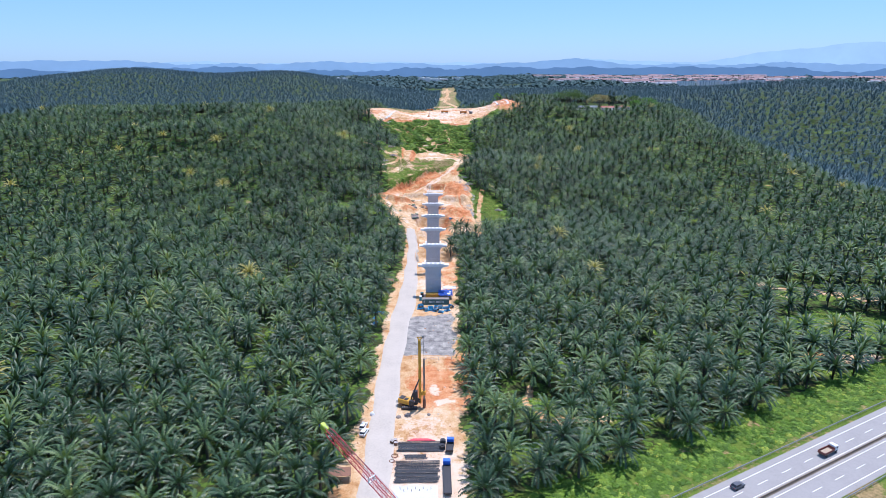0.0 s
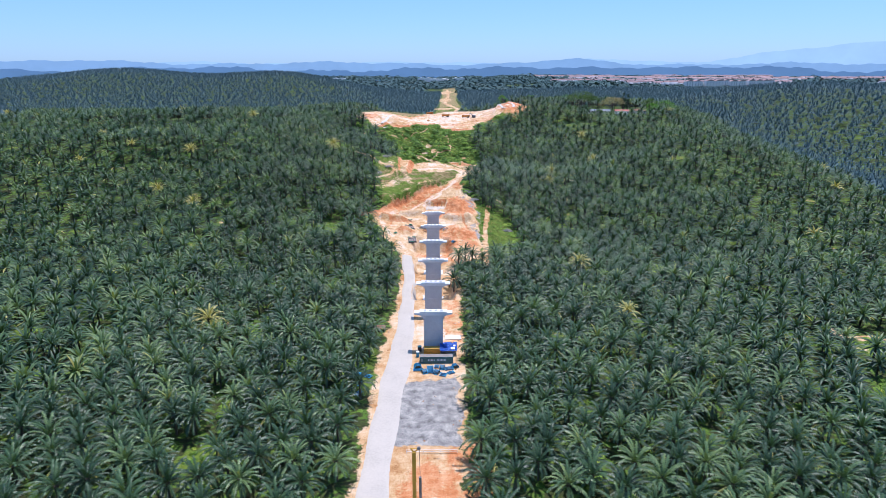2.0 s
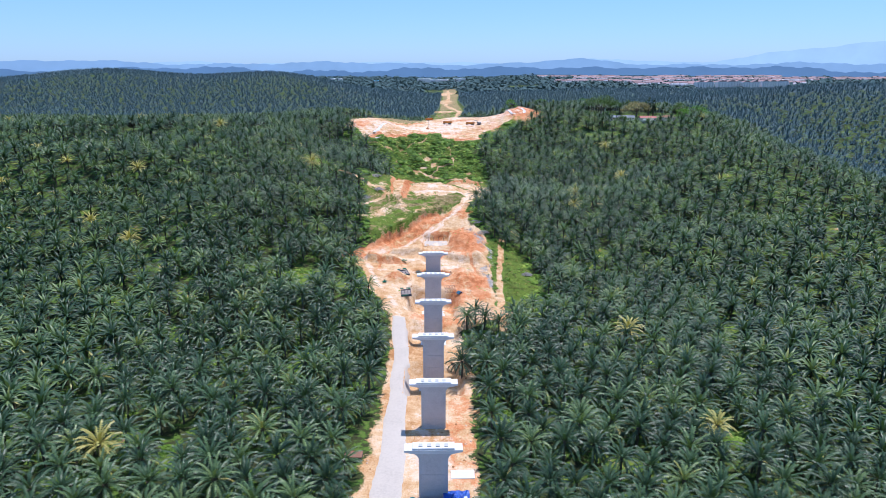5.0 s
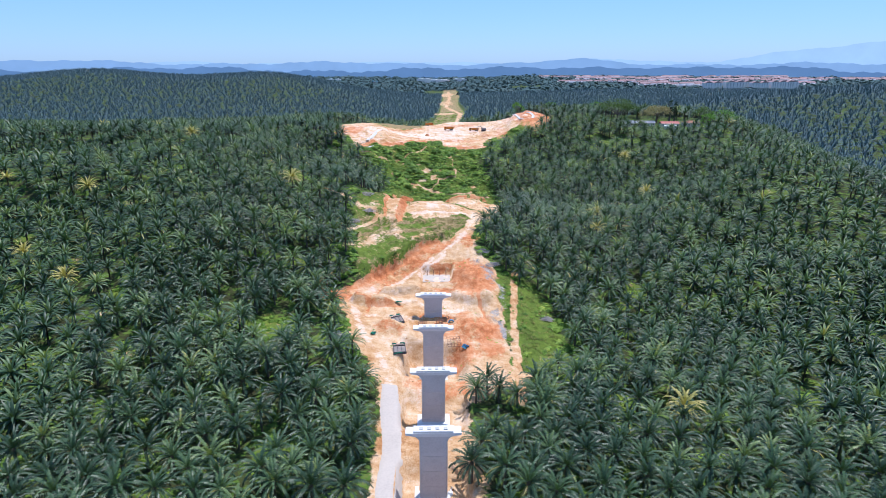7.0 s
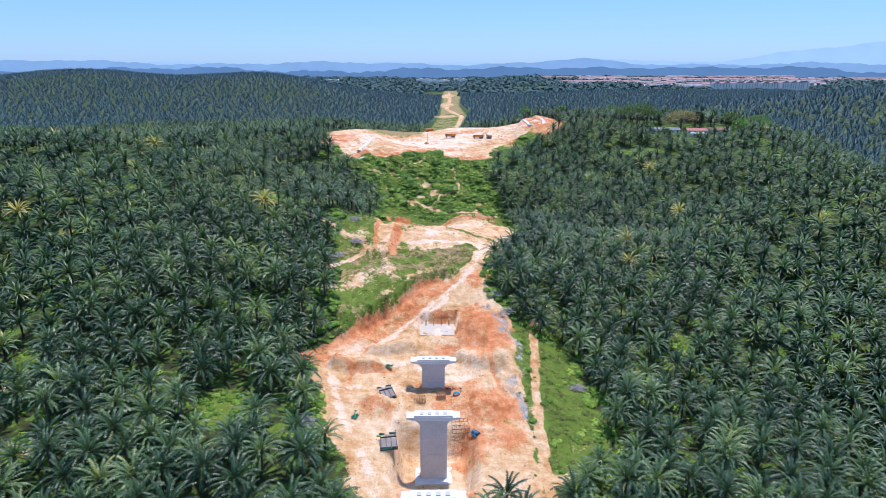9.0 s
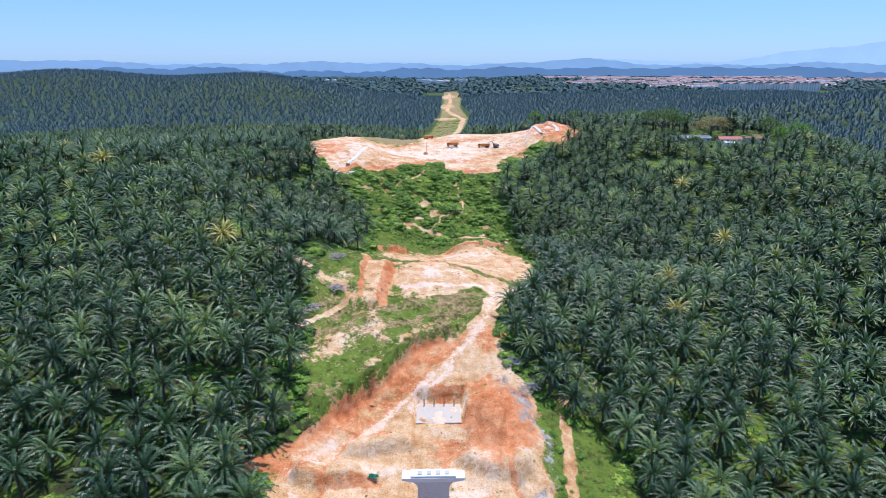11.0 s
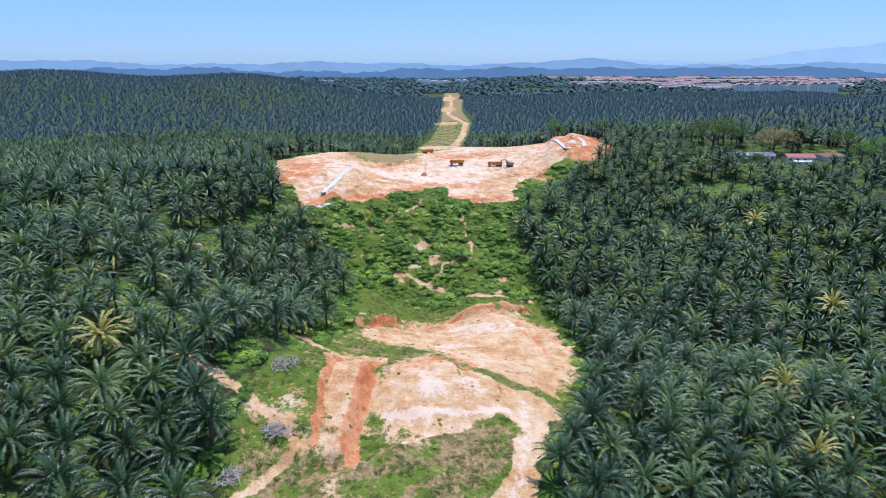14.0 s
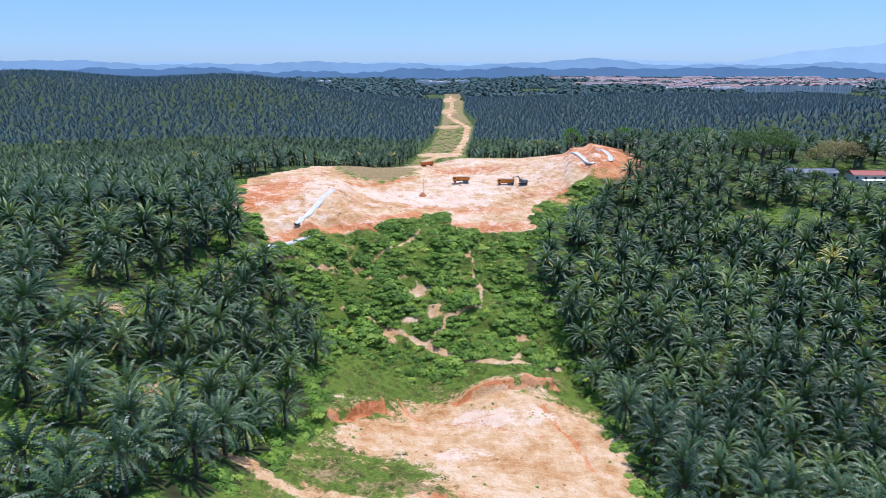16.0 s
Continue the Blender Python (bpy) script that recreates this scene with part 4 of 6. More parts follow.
    gaps = open_patch(x, y) * smooth(0, -3, inside_of(x, y)) * (from_rail(x, y) < -16)
    keep = rng.random(len(x)) < 0.55 * gaps * smooth(-0.5, 0.2, wobble(x, y, 3.0)) + 0.02 * (inside_of(x, y) < -4) * (from_rail(x, y) < -16)
    x, y = x[keep], y[keep]
    scatter("understorey", x, y, rng.uniform(0.5, 1.5, len(x)), models, M_SHRUB, "bright green undergrowth in gaps between oil palms", "weeds", 18)
    # rank growth beside the highway
    u, v = rng.uniform(-40, 190, 9000), rng.uniform(-18, -2.2, 9000)
    x, y = HW_A[0] + HW_U[0] * u + HW_N[0] * v, HW_A[1] + HW_U[1] * u + HW_N[1] * v
    keep = (rng.random(len(x)) < 0.12 + 0.6 * smooth(-0.2, 0.3, wobble(x, y, 3.6))) & (inside_of(x, y) < -8)
    x, y = x[keep], y[keep]
    scatter("verge_growth", x, y, rng.uniform(0.35, 1.3, len(x)), models, M_SHRUB, "rank bright green growth beside the highway", "weeds", 5)
    # tufts on the bare clay
    x, y = rng.uniform(-50, 60, 16000), rng.uniform(380, 722, 16000)
    a, b = covers(x, y)
    keep = (a.max(-1) > 0.5) & (inside_of(x, y) > 1) & (rng.random(len(x)) < 0.02 + 0.3 * smooth(0.5, 0.9, wobble(x, y, 6.0))) & (line_dist(x, y, ROAD)[0] > 4)
    x, y = x[keep], y[keep]
    scatter("clay_tufts", x, y, rng.uniform(0.15, 0.5, len(x)), models, M_SHRUB, "small green tufts scattered on bare clay", "weeds", 6)


def clods():
    """Lumps of clay and stone on the worked ground."""
    rng = np.random.default_rng(31)
    models = []
    for k in range(5):
        bm = bmesh.new()
        bmesh.ops.create_icosphere(bm, subdivisions=1, radius=1.0)
        r = random.Random(k)
        for v in bm.verts:
            v.co *= r.uniform(0.65, 1.2)
            v.co.z *= 0.6
        models.append((np.array([tuple(v.co) for v in bm.verts]), np.array([[v.index for v in f.verts] for f in bm.faces])))
        bm.free()
    x, y = rng.uniform(-60, 110, 60000), rng.uniform(120, 850, 60000)
    a, b = covers(x, y)
    bare = np.maximum(a.max(-1), b[:, 1])
    keep = (bare > 0.45) & (inside_of(x, y) > 0.5) & (line_dist(x, y, ROAD)[0] > 4.8) & (rng.random(len(x)) < 0.03 + 0.5 * smooth(0.25, 0.8, wobble(x, y, 5.0) + 0.5 * wobble(y, x, 1.9)))
    keep &= ~((y < 160) & (x > -13) & (x < 6)) & ~((np.abs(x - 1) < 9) & (np.abs(y - 466) < 8))
    x, y = x[keep], y[keep]
    scatter("clay_clods", x, y, 0.12 + 0.42 * rng.random(len(x)) ** 2.5, models, M_CLOD, "loose clods and stones on the worked clay", "clods", 7)


M_CLOD = leaf_material("clod_earth", (0.30, 0.13, 0.05), (0.46, 0.27, 0.13), (0.56, 0.46, 0.36), 0.95, 0.1, 0)
shrubs()
clods()


# ---- small helpers for built things ----
def thing(name, label, category, where, group=""):
    e = tagged(new(name), label, category, group)
    e.matrix_basis = where
    return e


def rod(bm, a, b, r, seg=6, r2=None):
    a, b = Vector(a), Vector(b)
    m = Matrix.Translation((a + b) / 2) @ (b - a).to_track_quat("Z", "Y").to_matrix().to_4x4()
    bmesh.ops.create_cone(bm, cap_ends=True, segments=seg, radius1=r, radius2=r if r2 is None else r2, depth=(b - a).length, matrix=m)
    return bm


def boxes(*rows, bevel=0.0):
    bm = bmesh.new()
    for r in rows:
        box(bm, *r[:6], bevel=r[6] if len(r) > 6 else bevel, turn=r[7] if len(r) > 7 else None)
    return bm


def rods(r, *ends, seg=6):
    bm = bmesh.new()
    for a, b in ends:
        rod(bm, a, b, r, seg)
    return bm


def arch_shell(bm, r, width, thick, a0=0, a1=180, seg=10):
    """A curved plate: part of a tube along y."""
    rows = []
    for k in range(seg + 1):
        a = radians(a0 + (a1 - a0) * k / seg)
        rows.append([bm.verts.new((q * math.cos(a), s, q * math.sin(a))) for q, s in ((r, -width / 2), (r, width / 2), (r + thick, width / 2), (r + thick, -width / 2))])
    for p, q in zip(rows, rows[1:]):
        for i in range(4):
            bm.faces.new((p[i], p[(i + 1) % 4], q[(i + 1) % 4], q[i]))
    bm.faces.new(rows[0][::-1]), bm.faces.new(rows[-1])
    bmesh.ops.recalc_face_normals(bm, faces=bm.faces)
    return bm


def gz(x, y):
    return float(ground_z(x, y))


M_YELLOW = plain("machine_yellow", (0.62, 0.33, 0.03), 0.5, vary=0.25, scale=2)
M_BLACK = plain("dark_steel", (0.035, 0.035, 0.04), 0.55, vary=0.3)
M_STEEL = plain("bare_steel", (0.22, 0.23, 0.24), 0.5, 0.6, vary=0.25)
M_REBAR = plain("mill_scale_steel", (0.075, 0.08, 0.088), 0.5, 0.4, vary=0.35, scale=4)
M_RED = plain("red_paint", (0.42, 0.03, 0.04), 0.5, vary=0.25)
M_PINK = plain("red_wrap", (0.70, 0.07, 0.10), 0.6, vary=0.2)
M_LIME = plain("lime_paint", (0.42, 0.52, 0.04), 0.5)
M_BLUE = plain("blue_formwork_paint", (0.06, 0.33, 0.55), 0.5, vary=0.4, scale=3)
M_TARP = plain("blue_tarpaulin", (0.05, 0.16, 0.62), 0.45, vary=0.2)
M_GREENBOX = plain("faded_green_steel", (0.08, 0.17, 0.16), 0.55, vary=0.2, scale=1.5)
M_OCHRE = plain("ochre_steel", (0.42, 0.23, 0.03), 0.6, vary=0.3)
M_RUST = plain("rusty_sheet", (0.24, 0.12, 0.075), 0.85, vary=0.4, scale=2)
M_WHITE = plain("white_paint", (0.78, 0.78, 0.76), 0.45, vary=0.12)
M_GLASS = plain("dark_glass", (0.02, 0.025, 0.03), 0.08, vary=0.1)
M_NET = plain("green_netting", (0.02, 0.26, 0.16), 0.8, vary=0.3, scale=3)
M_DUSTY = plain("dusty_plywood", (0.26, 0.22, 0.19), 0.9, vary=0.35, scale=2)
M_GREY = plain("grey_paint", (0.10, 0.105, 0.115), 0.35, vary=0.1)
M_TYRE = plain("tyre_rubber", (0.02, 0.02, 0.02), 0.9)
M_TIMBER = plain("bleached_timber", (0.40, 0.36, 0.33), 0.95, vary=0.4, scale=4)
M_LINE = plain("road_paint", (0.80, 0.80, 0.78), 0.7, vary=0.12)
M_BARRIER = plain("weathered_barrier", (0.24, 0.18, 0.12), 0.9, vary=0.3)
M_GALV = plain("galvanised_rail", (0.33, 0.34, 0.34), 0.45, 0.5, vary=0.2)
M_DRAIN = plain("new_concrete_lining", (0.60, 0.585, 0.55), 0.8, vary=0.1, scale=1)
M_ORANGE = plain("truck_orange", (0.62, 0.21, 0.02), 0.5, vary=0.25)
M_TEAL = plain("teal_plastic", (0.03, 0.30, 0.30), 0.5)


# ---- haul road ----
def haul_road():
    rng = random.Random(3)
    pts, halves = [], []
    for n, (p, q) in enumerate(zip(ROAD[:7], ROAD[1:7])):
        k = max(2, int(math.dist(p, q) / 1.5))
        for i in range(k):
            u = i / k
            pts.append((p[0] + (q[0] - p[0]) * u, p[1] + (q[1] - p[1]) * u))
    smoothed = []
    for i in range(len(pts)):
        w = pts[max(0, i - 5):i + 6]
        smoothed.append((sum(a for a, _ in w) / len(w), sum(b for _, b in w) / len(w)))
    V, nx = [], 9
    for i, (x, y) in enumerate(smoothed):
        a, b = smoothed[max(0, i - 1)], smoothed[min(len(smoothed) - 1, i + 1)]
        d = Vector((b[0] - a[0], b[1] - a[1])).normalized()
        half = float(np.interp(y, [90, 230, 262, 300, 385, 480, 530], [4.5, 4.6, 5.2, 3.8, 3.2, 3.0, 2.2]))
        wl, wr = half + 0.35 * math.sin(y * 0.21) + rng.uniform(-0.12, 0.12), half + 0.35 * math.sin(y * 0.17 + 2) + rng.uniform(-0.12, 0.12)
        for j in range(nx):
            s = -wl + (wl + wr) * j / (nx - 1)
            px, py = x + d.y * s, y - d.x * s
            edge = 0.16 if 0 < j < nx - 1 else -0.15
            V.append((px, py, gz(px, py) + edge - (0.03 if j in (2, 3, 5, 6) else 0)))
    me = mesh_of("haul_road", np.array(V), grid_faces(len(smoothed), nx), M_HAUL, smooth_faces=True)
    tagged(new("haul_road", me), "pale crushed-stone haul road beside the piers", "road", kind="structure")


haul_road()


# ---- highway ----
def along_hw(s, n, z=0.0):
    p = HW_A + HW_U * s + HW_N * n
    return (p[0], p[1], z)


def hw_strip(name, s0, s1, n0, n1, z0, z1, mat):
    c = [along_hw(s, n) for s, n in ((s0, n0), (s1, n0), (s1, n1), (s0, n1))]
    bm = bmesh.new()
    lo = [bm.verts.new((x, y, z0)) for x, y, _ in c]
    hi = [bm.verts.new((x, y, z1)) for x, y, _ in c]
    bm.faces.new(hi), bm.faces.new(lo[::-1])
    for i in range(4):
        bm.faces.new((lo[i], lo[(i + 1) % 4], hi[(i + 1) % 4], hi[i]))
    bmesh.ops.recalc_face_normals(bm, faces=bm.faces)
    return bm


HWZ = -1.0
hw = tagged(part("highway", hw_strip("", -60, 260, 1.4, 20.0, HWZ - 0.4, HWZ, M_ASPHALT), M_ASPHALT), "pale grey asphalt dual carriageway with white markings", "road", kind="structure")
for n in (3.4, 9.4, 11.9, 18.3):
    part("edge_line", hw_strip("", -60, 260, n - 0.1, n + 0.1, HWZ + 0.004, HWZ + 0.012, M_LINE), M_LINE, hw)
for n in (6.6, 15.2):
    for k in range(-6, 26):
        part("lane_dash", hw_strip("", k * 10.0 + 1.5, k * 10.0 + 5.5, n - 0.09, n + 0.09, HWZ + 0.004, HWZ + 0.012, M_LINE), M_LINE, hw)
bm = bmesh.new()
prof = [(-0.32, 0), (-0.32, 0.1), (-0.14, 0.3), (-0.1, 0.85), (0.1, 0.85), (0.14, 0.3), (0.32, 0.1), (0.32, 0)]
ends = []
for s in (-60, 260):
    ends.append([bm.verts.new(along_hw(s, 10.6 + u, HWZ + v)) for u, v in prof])
for i in range(7):
    bm.faces.new((ends[0][i], ends[1][i], ends[1][i + 1], ends[0][i + 1]))
bm.faces.new(ends[0]), bm.faces.new(ends[1][::-1])
bmesh.ops.recalc_face_normals(bm, faces=bm.faces)
tagged(part("median_barrier", bm, M_BARRIER), "weathered brown concrete median barrier on the highway", "barrier", kind="structure")


def guard_rail(n):
    e = tagged(new("guard_rail"), "galvanised steel guard rail along the highway verge", "guard rail", "guard rails of the highway", kind="structure")
    for dz, out in ((0.55, 0.02), (0.68, 0.06), (0.81, 0.02)):
        bm = rod(bmesh.new(), along_hw(-60, n + out, HWZ + dz), along_hw(260, n + out, HWZ + dz), 0.09, 6)
        part("rail", bm, M_GALV, e)
    first = None
    for k in range(-14, 64):
        if first is None:
            first = part("post", boxes((0, 0, 0.3, 0.12, 0.1, 1.0)), M_GALV, e)
            ob = first
        else:
            ob = new("post", first.data)
            ob.parent = e
        ob.matrix_basis = Matrix.Translation(along_hw(k * 4.0, n + 0.12, HWZ)) @ Matrix.Rotation(math.atan2(HW_U[1], HW_U[0]), 4, "Z")
    return e


guard_rail(0.0)
guard_rail(21.0)

HW_TURN = math.degrees(math.atan2(HW_U[1], HW_U[0]))


def wheels(e, spots, r, w):
    for x, y in spots:
        t = part("wheel", rod(bmesh.new(), (x, y - w / 2, r), (x, y + w / 2, r), r, 14), M_TYRE, e)
        part("hub", rod(bmesh.new(), (x, y - w / 2 - 0.02, r), (x, y + w / 2 + 0.02, r), r * 0.5, 10), M_STEEL, t)


def car(where, label, paint, group=""):
    e = thing("car", label, "car", where, group)
    bm = bmesh.new()
    extrude_y(bm, [(-2.0, 0.35), (2.05, 0.35), (2.1, 0.7), (1.9, 0.85), (0.95, 0.98), (-1.95, 1.02), (-2.05, 0.75)], -0.84, 0.84)
    bmesh.ops.bevel(bm, geom=bm.edges[:], offset=0.07, segments=2, affect="EDGES")
    body = part("body", bm, paint, e)
    bm = bmesh.new()
    extrude_y(bm, [(-1.85, 1.0), (0.98, 0.97), (0.25, 1.42), (-1.3, 1.45)], -0.72, 0.72)
    part("windows", bm, M_GLASS, e, "dark glass")
    bm = bmesh.new()
    extrude_y(bm, [(0.3, 1.41), (0.2, 1.48), (-1.3, 1.5), (-1.4, 1.44)], -0.66, 0.66)
    part("roof", bm, paint, e)
    for sy in (-0.6, 0.6):
        part("tail_light", boxes((-2.06, sy, 0.82, 0.06, 0.3, 0.16)), M_RED, e)
        part("headlight", boxes((2.02, sy, 0.72, 0.1, 0.3, 0.14)), M_WHITE, e)
    wheels(e, [(sx, sy) for sx in (-1.25, 1.3) for sy in (-0.78, 0.78)], 0.31, 0.2)
    return e


def at_hw(s_x, s_y, turn=0.0):
    return pose(s_x, s_y, HWZ, 0, 0, HW_TURN + turn)


car(at_hw(79.6, 133.9), "dark grey hatchback driving on the outer highway lane", M_GREY)


def lorry(where, label, cab_paint, bed_paint, length=6.2, load=None, sides=0.7):
    e = thing("lorry", label, "lorry", where)
    bm = bmesh.new()
    x0, x1 = length / 2 - 1.7, length / 2
    extrude_y(bm, [(x0, 0.7), (x1, 0.7), (x1, 1.5), (x1 - 0.3, 2.35), (x0, 2.4)], -1.0, 1.0)
    bmesh.ops.bevel(bm, geom=bm.edges[:], offset=0.08, segments=1, affect="EDGES")
    cab = part("cab", bm, cab_paint, e)
    part("windscreen", boxes((x1 - 0.14, 0, 1.92, 0.08, 1.6, 0.6, 0, Matrix.Rotation(-0.34, 4, "Y"))), M_GLASS, cab, "dark glass")
    for sy in (-1.01, 1.01):
        part("side_window", boxes((x1 - 0.8, sy, 1.85, 0.7, 0.03, 0.55)), M_GLASS, cab, "dark glass")
    part("chassis", boxes((-0.2, 0, 0.68, length - 0.6, 0.9, 0.22)), M_BLACK, e)
    lb = length - 1.9
    xb = -length / 2 + lb / 2
    part("bed", boxes((xb, 0, 0.95, lb, 2.1, 0.12)), load or bed_paint, e)
    for sy in (-1.03, 1.03):
        part("bed_side", boxes((xb, sy, 1.0 + sides / 2, lb, 0.06, sides)), bed_paint, e)
    part("tailgate", boxes((-length / 2, 0, 1.0 + sides / 2, 0.06, 2.1, sides)), bed_paint, e)
    part("headboard", boxes((x0 - 0.1, 0, 1.0 + sides * 0.6, 0.06, 2.1, sides * 1.2)), bed_paint, e)
    wheels(e, [(sx, sy) for sx in (length / 2 - 0.9, -length / 2 + 1.2) for sy in (-0.9, 0.9)], 0.45, 0.28)
    return e


M_BEDWOOD = plain("red_brown_bed", (0.22, 0.07, 0.05), 0.8, vary=0.3)
M_LOAD = plain("sandy_load", (0.42, 0.34, 0.24), 0.95)
lorry(at_hw(112.4, 148.0), "open-bed lorry with white cab on the highway", M_WHITE, M_BEDWOOD, 6.6, M_LOAD)


# ---- drilling rig ----
def drill_rig():
    x, y = -8.0, 173.0
    e = thing("drilling_rig", "yellow rotary piling rig with a tall mast on clay", "drilling rig", pose(x, y, gz(x, y)))
    for sy in (-1.5, 1.5):
        bm = bmesh.new()
        extrude_y(bm, [(-2.6, 0.35), (-2.2, 0), (2.2, 0), (2.6, 0.35), (2.6, 0.7), (2.2, 0.95), (-2.2, 0.95), (-2.6, 0.7)], sy - 0.4, sy + 0.4)
        t = part("track", bm, M_BLACK, e, "muddy crawler track")
        for k in range(9):
            part("track_shoe", boxes((-2.1 + 0.52 * k, sy, 0.97, 0.3, 0.86, 0.08)), M_STEEL, t)
    part("undercarriage", boxes((0, 0, 0.75, 3.0, 2.4, 0.5)), M_BLACK, e)
    turn = Matrix.Rotation(radians(-28), 4, "Z")
    bm = bmesh.new()
    box(bm, -1.4, 0, 2.0, 4.6, 2.6, 1.5, 0.12)
    bm.transform(turn)
    house = part("engine_house", bm, M_YELLOW, e)
    bm = boxes((-2.6, 0, 2.82, 1.6, 1.9, 0.16), (-0.9, -0.4, 2.84, 1.1, 1.2, 0.2))
    bm.transform(turn)
    part("engine_cover", bm, M_BLACK, house)
    bm = boxes((-3.85, 0, 1.7, 0.7, 2.7, 1.1), bevel=0.1)
    bm.transform(turn)
    part("counterweight", bm, M_WHITE, house, "pale counterweight")
    bm = boxes((1.3, -0.9, 2.3, 1.5, 1.1, 1.7), bevel=0.08)
    bm.transform(turn)
    cab = part("cab", bm, M_BLACK, e)
    part("mast", boxes((3.4, 0.2, 12.4, 0.85, 0.85, 22.2), bevel=0.05), M_YELLOW, e)
    for z in (6, 11, 16, 21):
        part("mast_flange", boxes((3.4, 0.2, z, 1.0, 1.0, 0.18)), M_YELLOW, e)
    bm = bmesh.new()
    rod(bm, (3.4, 0.2, 23.4), (2.7, -0.2, 24.6), 0.16)
    rod(bm, (3.4, 0.2, 23.4), (4.6, -0.2, 24.6), 0.16)
    rod(bm, (2.7, -0.2, 24.6), (4.6, -0.2, 24.6), 0.16)
    part("mast_head", bm, M_YELLOW, e)
    for z in (24.6,):
        part("pulley", rod(bmesh.new(), (4.5, -0.35, z), (4.5, 0.05, z), 0.4, 14), M_STEEL, e)
    part("kelly_bar", rod(bmesh.new(), (4.75, -0.3, 0.6), (4.75, -0.3, 17.2), 0.3, 10), M_STEEL, e, "grey steel telescopic bar")
    part("casing", rod(bmesh.new(), (4.75, -0.3, -0.3), (4.75, -0.3, 3.0), 0.5, 14), M_RUST, e)
    part("rotary_drive", boxes((4.5, -0.2, 5.2, 1.5, 1.3, 1.5), bevel=0.15), M_YELLOW, e)
    part("cable", rod(bmesh.new(), (4.75, -0.3, 17.2), (4.6, -0.3, 24.5), 0.05, 5), M_BLACK, e)
    for sy in (-0.7, 0.7):
        part("mast_ram", rod(bmesh.new(), (0.4, sy, 2.6), (3.2, sy * 0.5, 10.0), 0.16, 8), M_BLACK, e)
    part("link_frame", boxes((1.9, 0, 4.3, 1.5, 1.7, 2.8), (2.6, 0, 2.4, 1.8, 1.3, 1.2), bevel=0.12), M_BLACK, e, "dark winch and link frame")
    for n, (px, py, r) in enumerate([(-3.2, -6.0, 0.9), (6.2, -4.6, 0.7), (-0.5, -5.2, 1.1)]):
        m = thing("spoil_heap", "small grey heap of drilling spoil on clay", "spoil heap", pose(x + px, y + py, gz(x + px, y + py) - 0.1), "spoil heaps by the rig")
        bm = bmesh.new()
        bmesh.ops.create_icosphere(bm, subdivisions=2, radius=1.0)
        for v in bm.verts:
            v.co *= 1 + 0.2 * noise.noise(v.co * 1.7 + Vector((n * 3, 0, 0)))
            v.co = Vector((v.co.x * r, v.co.y * r, max(v.co.z, -0.05) * r * 0.75))
        part("heap", bm, M_DUSTY, m)


drill_rig()


# ---- reinforcing steel yard ----
def rebar_stack(x0, x1, y0, y1, label, seed):
    rng = random.Random(seed)
    x, y = (x0 + x1) / 2, (y0 + y1) / 2
    e = thing("rebar_stack", label, "rebar stack", pose(x, y, gz(x, y)), "rebar stacks in the yard")
    w, d = x1 - x0, y1 - y0
    for k in range(4):
        part("bearer", boxes((-w / 2 + w * (k + 0.5) / 4, 0, 0.08, 0.25, d, 0.2)), M_TIMBER, e)
    n = int(d / 0.62)
    for k in range(n):
        yy = -d / 2 + d * (k + 0.5) / n
        bm = bmesh.new()
        sh, ln = rng.uniform(-0.35, 0.35), w * rng.uniform(0.93, 1.0)
        for j in range(5):
            q, zz = yy + (j - 2) * 0.115 + rng.uniform(-0.02, 0.02), 0.28 + rng.uniform(0, 0.10) + (0.08 if j in (1, 3) else 0)
            rod(bm, (sh - ln / 2 + rng.uniform(-0.15, 0.15), q, zz), (sh + ln / 2 + rng.uniform(-0.15, 0.15), q + rng.uniform(-0.05, 0.05), zz), 0.065, 5)
        part("bar_bundle", bm, M_REBAR, e)


rebar_stack(-10.6, 3.0, 149.0, 153.6, "dark steel reinforcing bars stacked on timber bearers", 1)
rebar_stack(-8.6, -2.4, 145.6, 147.6, "short dark reinforcing bars laid on bearers", 2)
rebar_stack(-10.9, 1.2, 135.6, 144.8, "long dark reinforcing bars covering the yard floor", 3)
for k, (x, y, r) in enumerate([(-11.3, 147.3, 1.05), (-11.9, 144.9, 0.85)]):
    e = thing("wire_coil", "coil of rusty steel wire lying on the ground", "wire coil", pose(x, y, gz(x, y)), "wire coils in the yard")
    for j in range(4):
        bm = bmesh.new()
        rr = r * (1 - 0.08 * j)
        for i in range(18):
            a, b = i * math.tau / 18, (i + 1) * math.tau / 18
            rod(bm, (rr * math.cos(a), rr * math.sin(a), 0.07 + 0.06 * j), (rr * math.cos(b), rr * math.sin(b), 0.07 + 0.06 * j), 0.05, 4)
        part("turn", bm, M_RUST, e)
e = thing("pipe_row", "row of red plastic-wrapped pipes at the yard edge", "pipes", pose(-4.0, 154.8, gz(-4, 154.8)))
for k in range(5):
    part("pipe", rod(bmesh.new(), (-4 + 0.4 * k, -0.5 + 0.22 * k, 0.16), (4.2 - 0.5 * k, -0.5 + 0.22 * k, 0.16), 0.13, 8), M_PINK, e)
e = thing("concrete_slab", "pale concrete yard slab with starter bars", "slab", pose(-5.0, 128.5, gz(-5, 128.5)))
part("slab", boxes((0, 0, 0.1, 11.5, 12.0, 0.3), bevel=0.03), M_DRAIN, e)
for k in range(9):
    part("starter_bar", rod(bmesh.new(), (-4 + k, 4.6 - 0.8 * (k % 2), 0.2), (-4 + k, 4.6 - 0.8 * (k % 2), 0.9), 0.06, 5), M_REBAR, e)
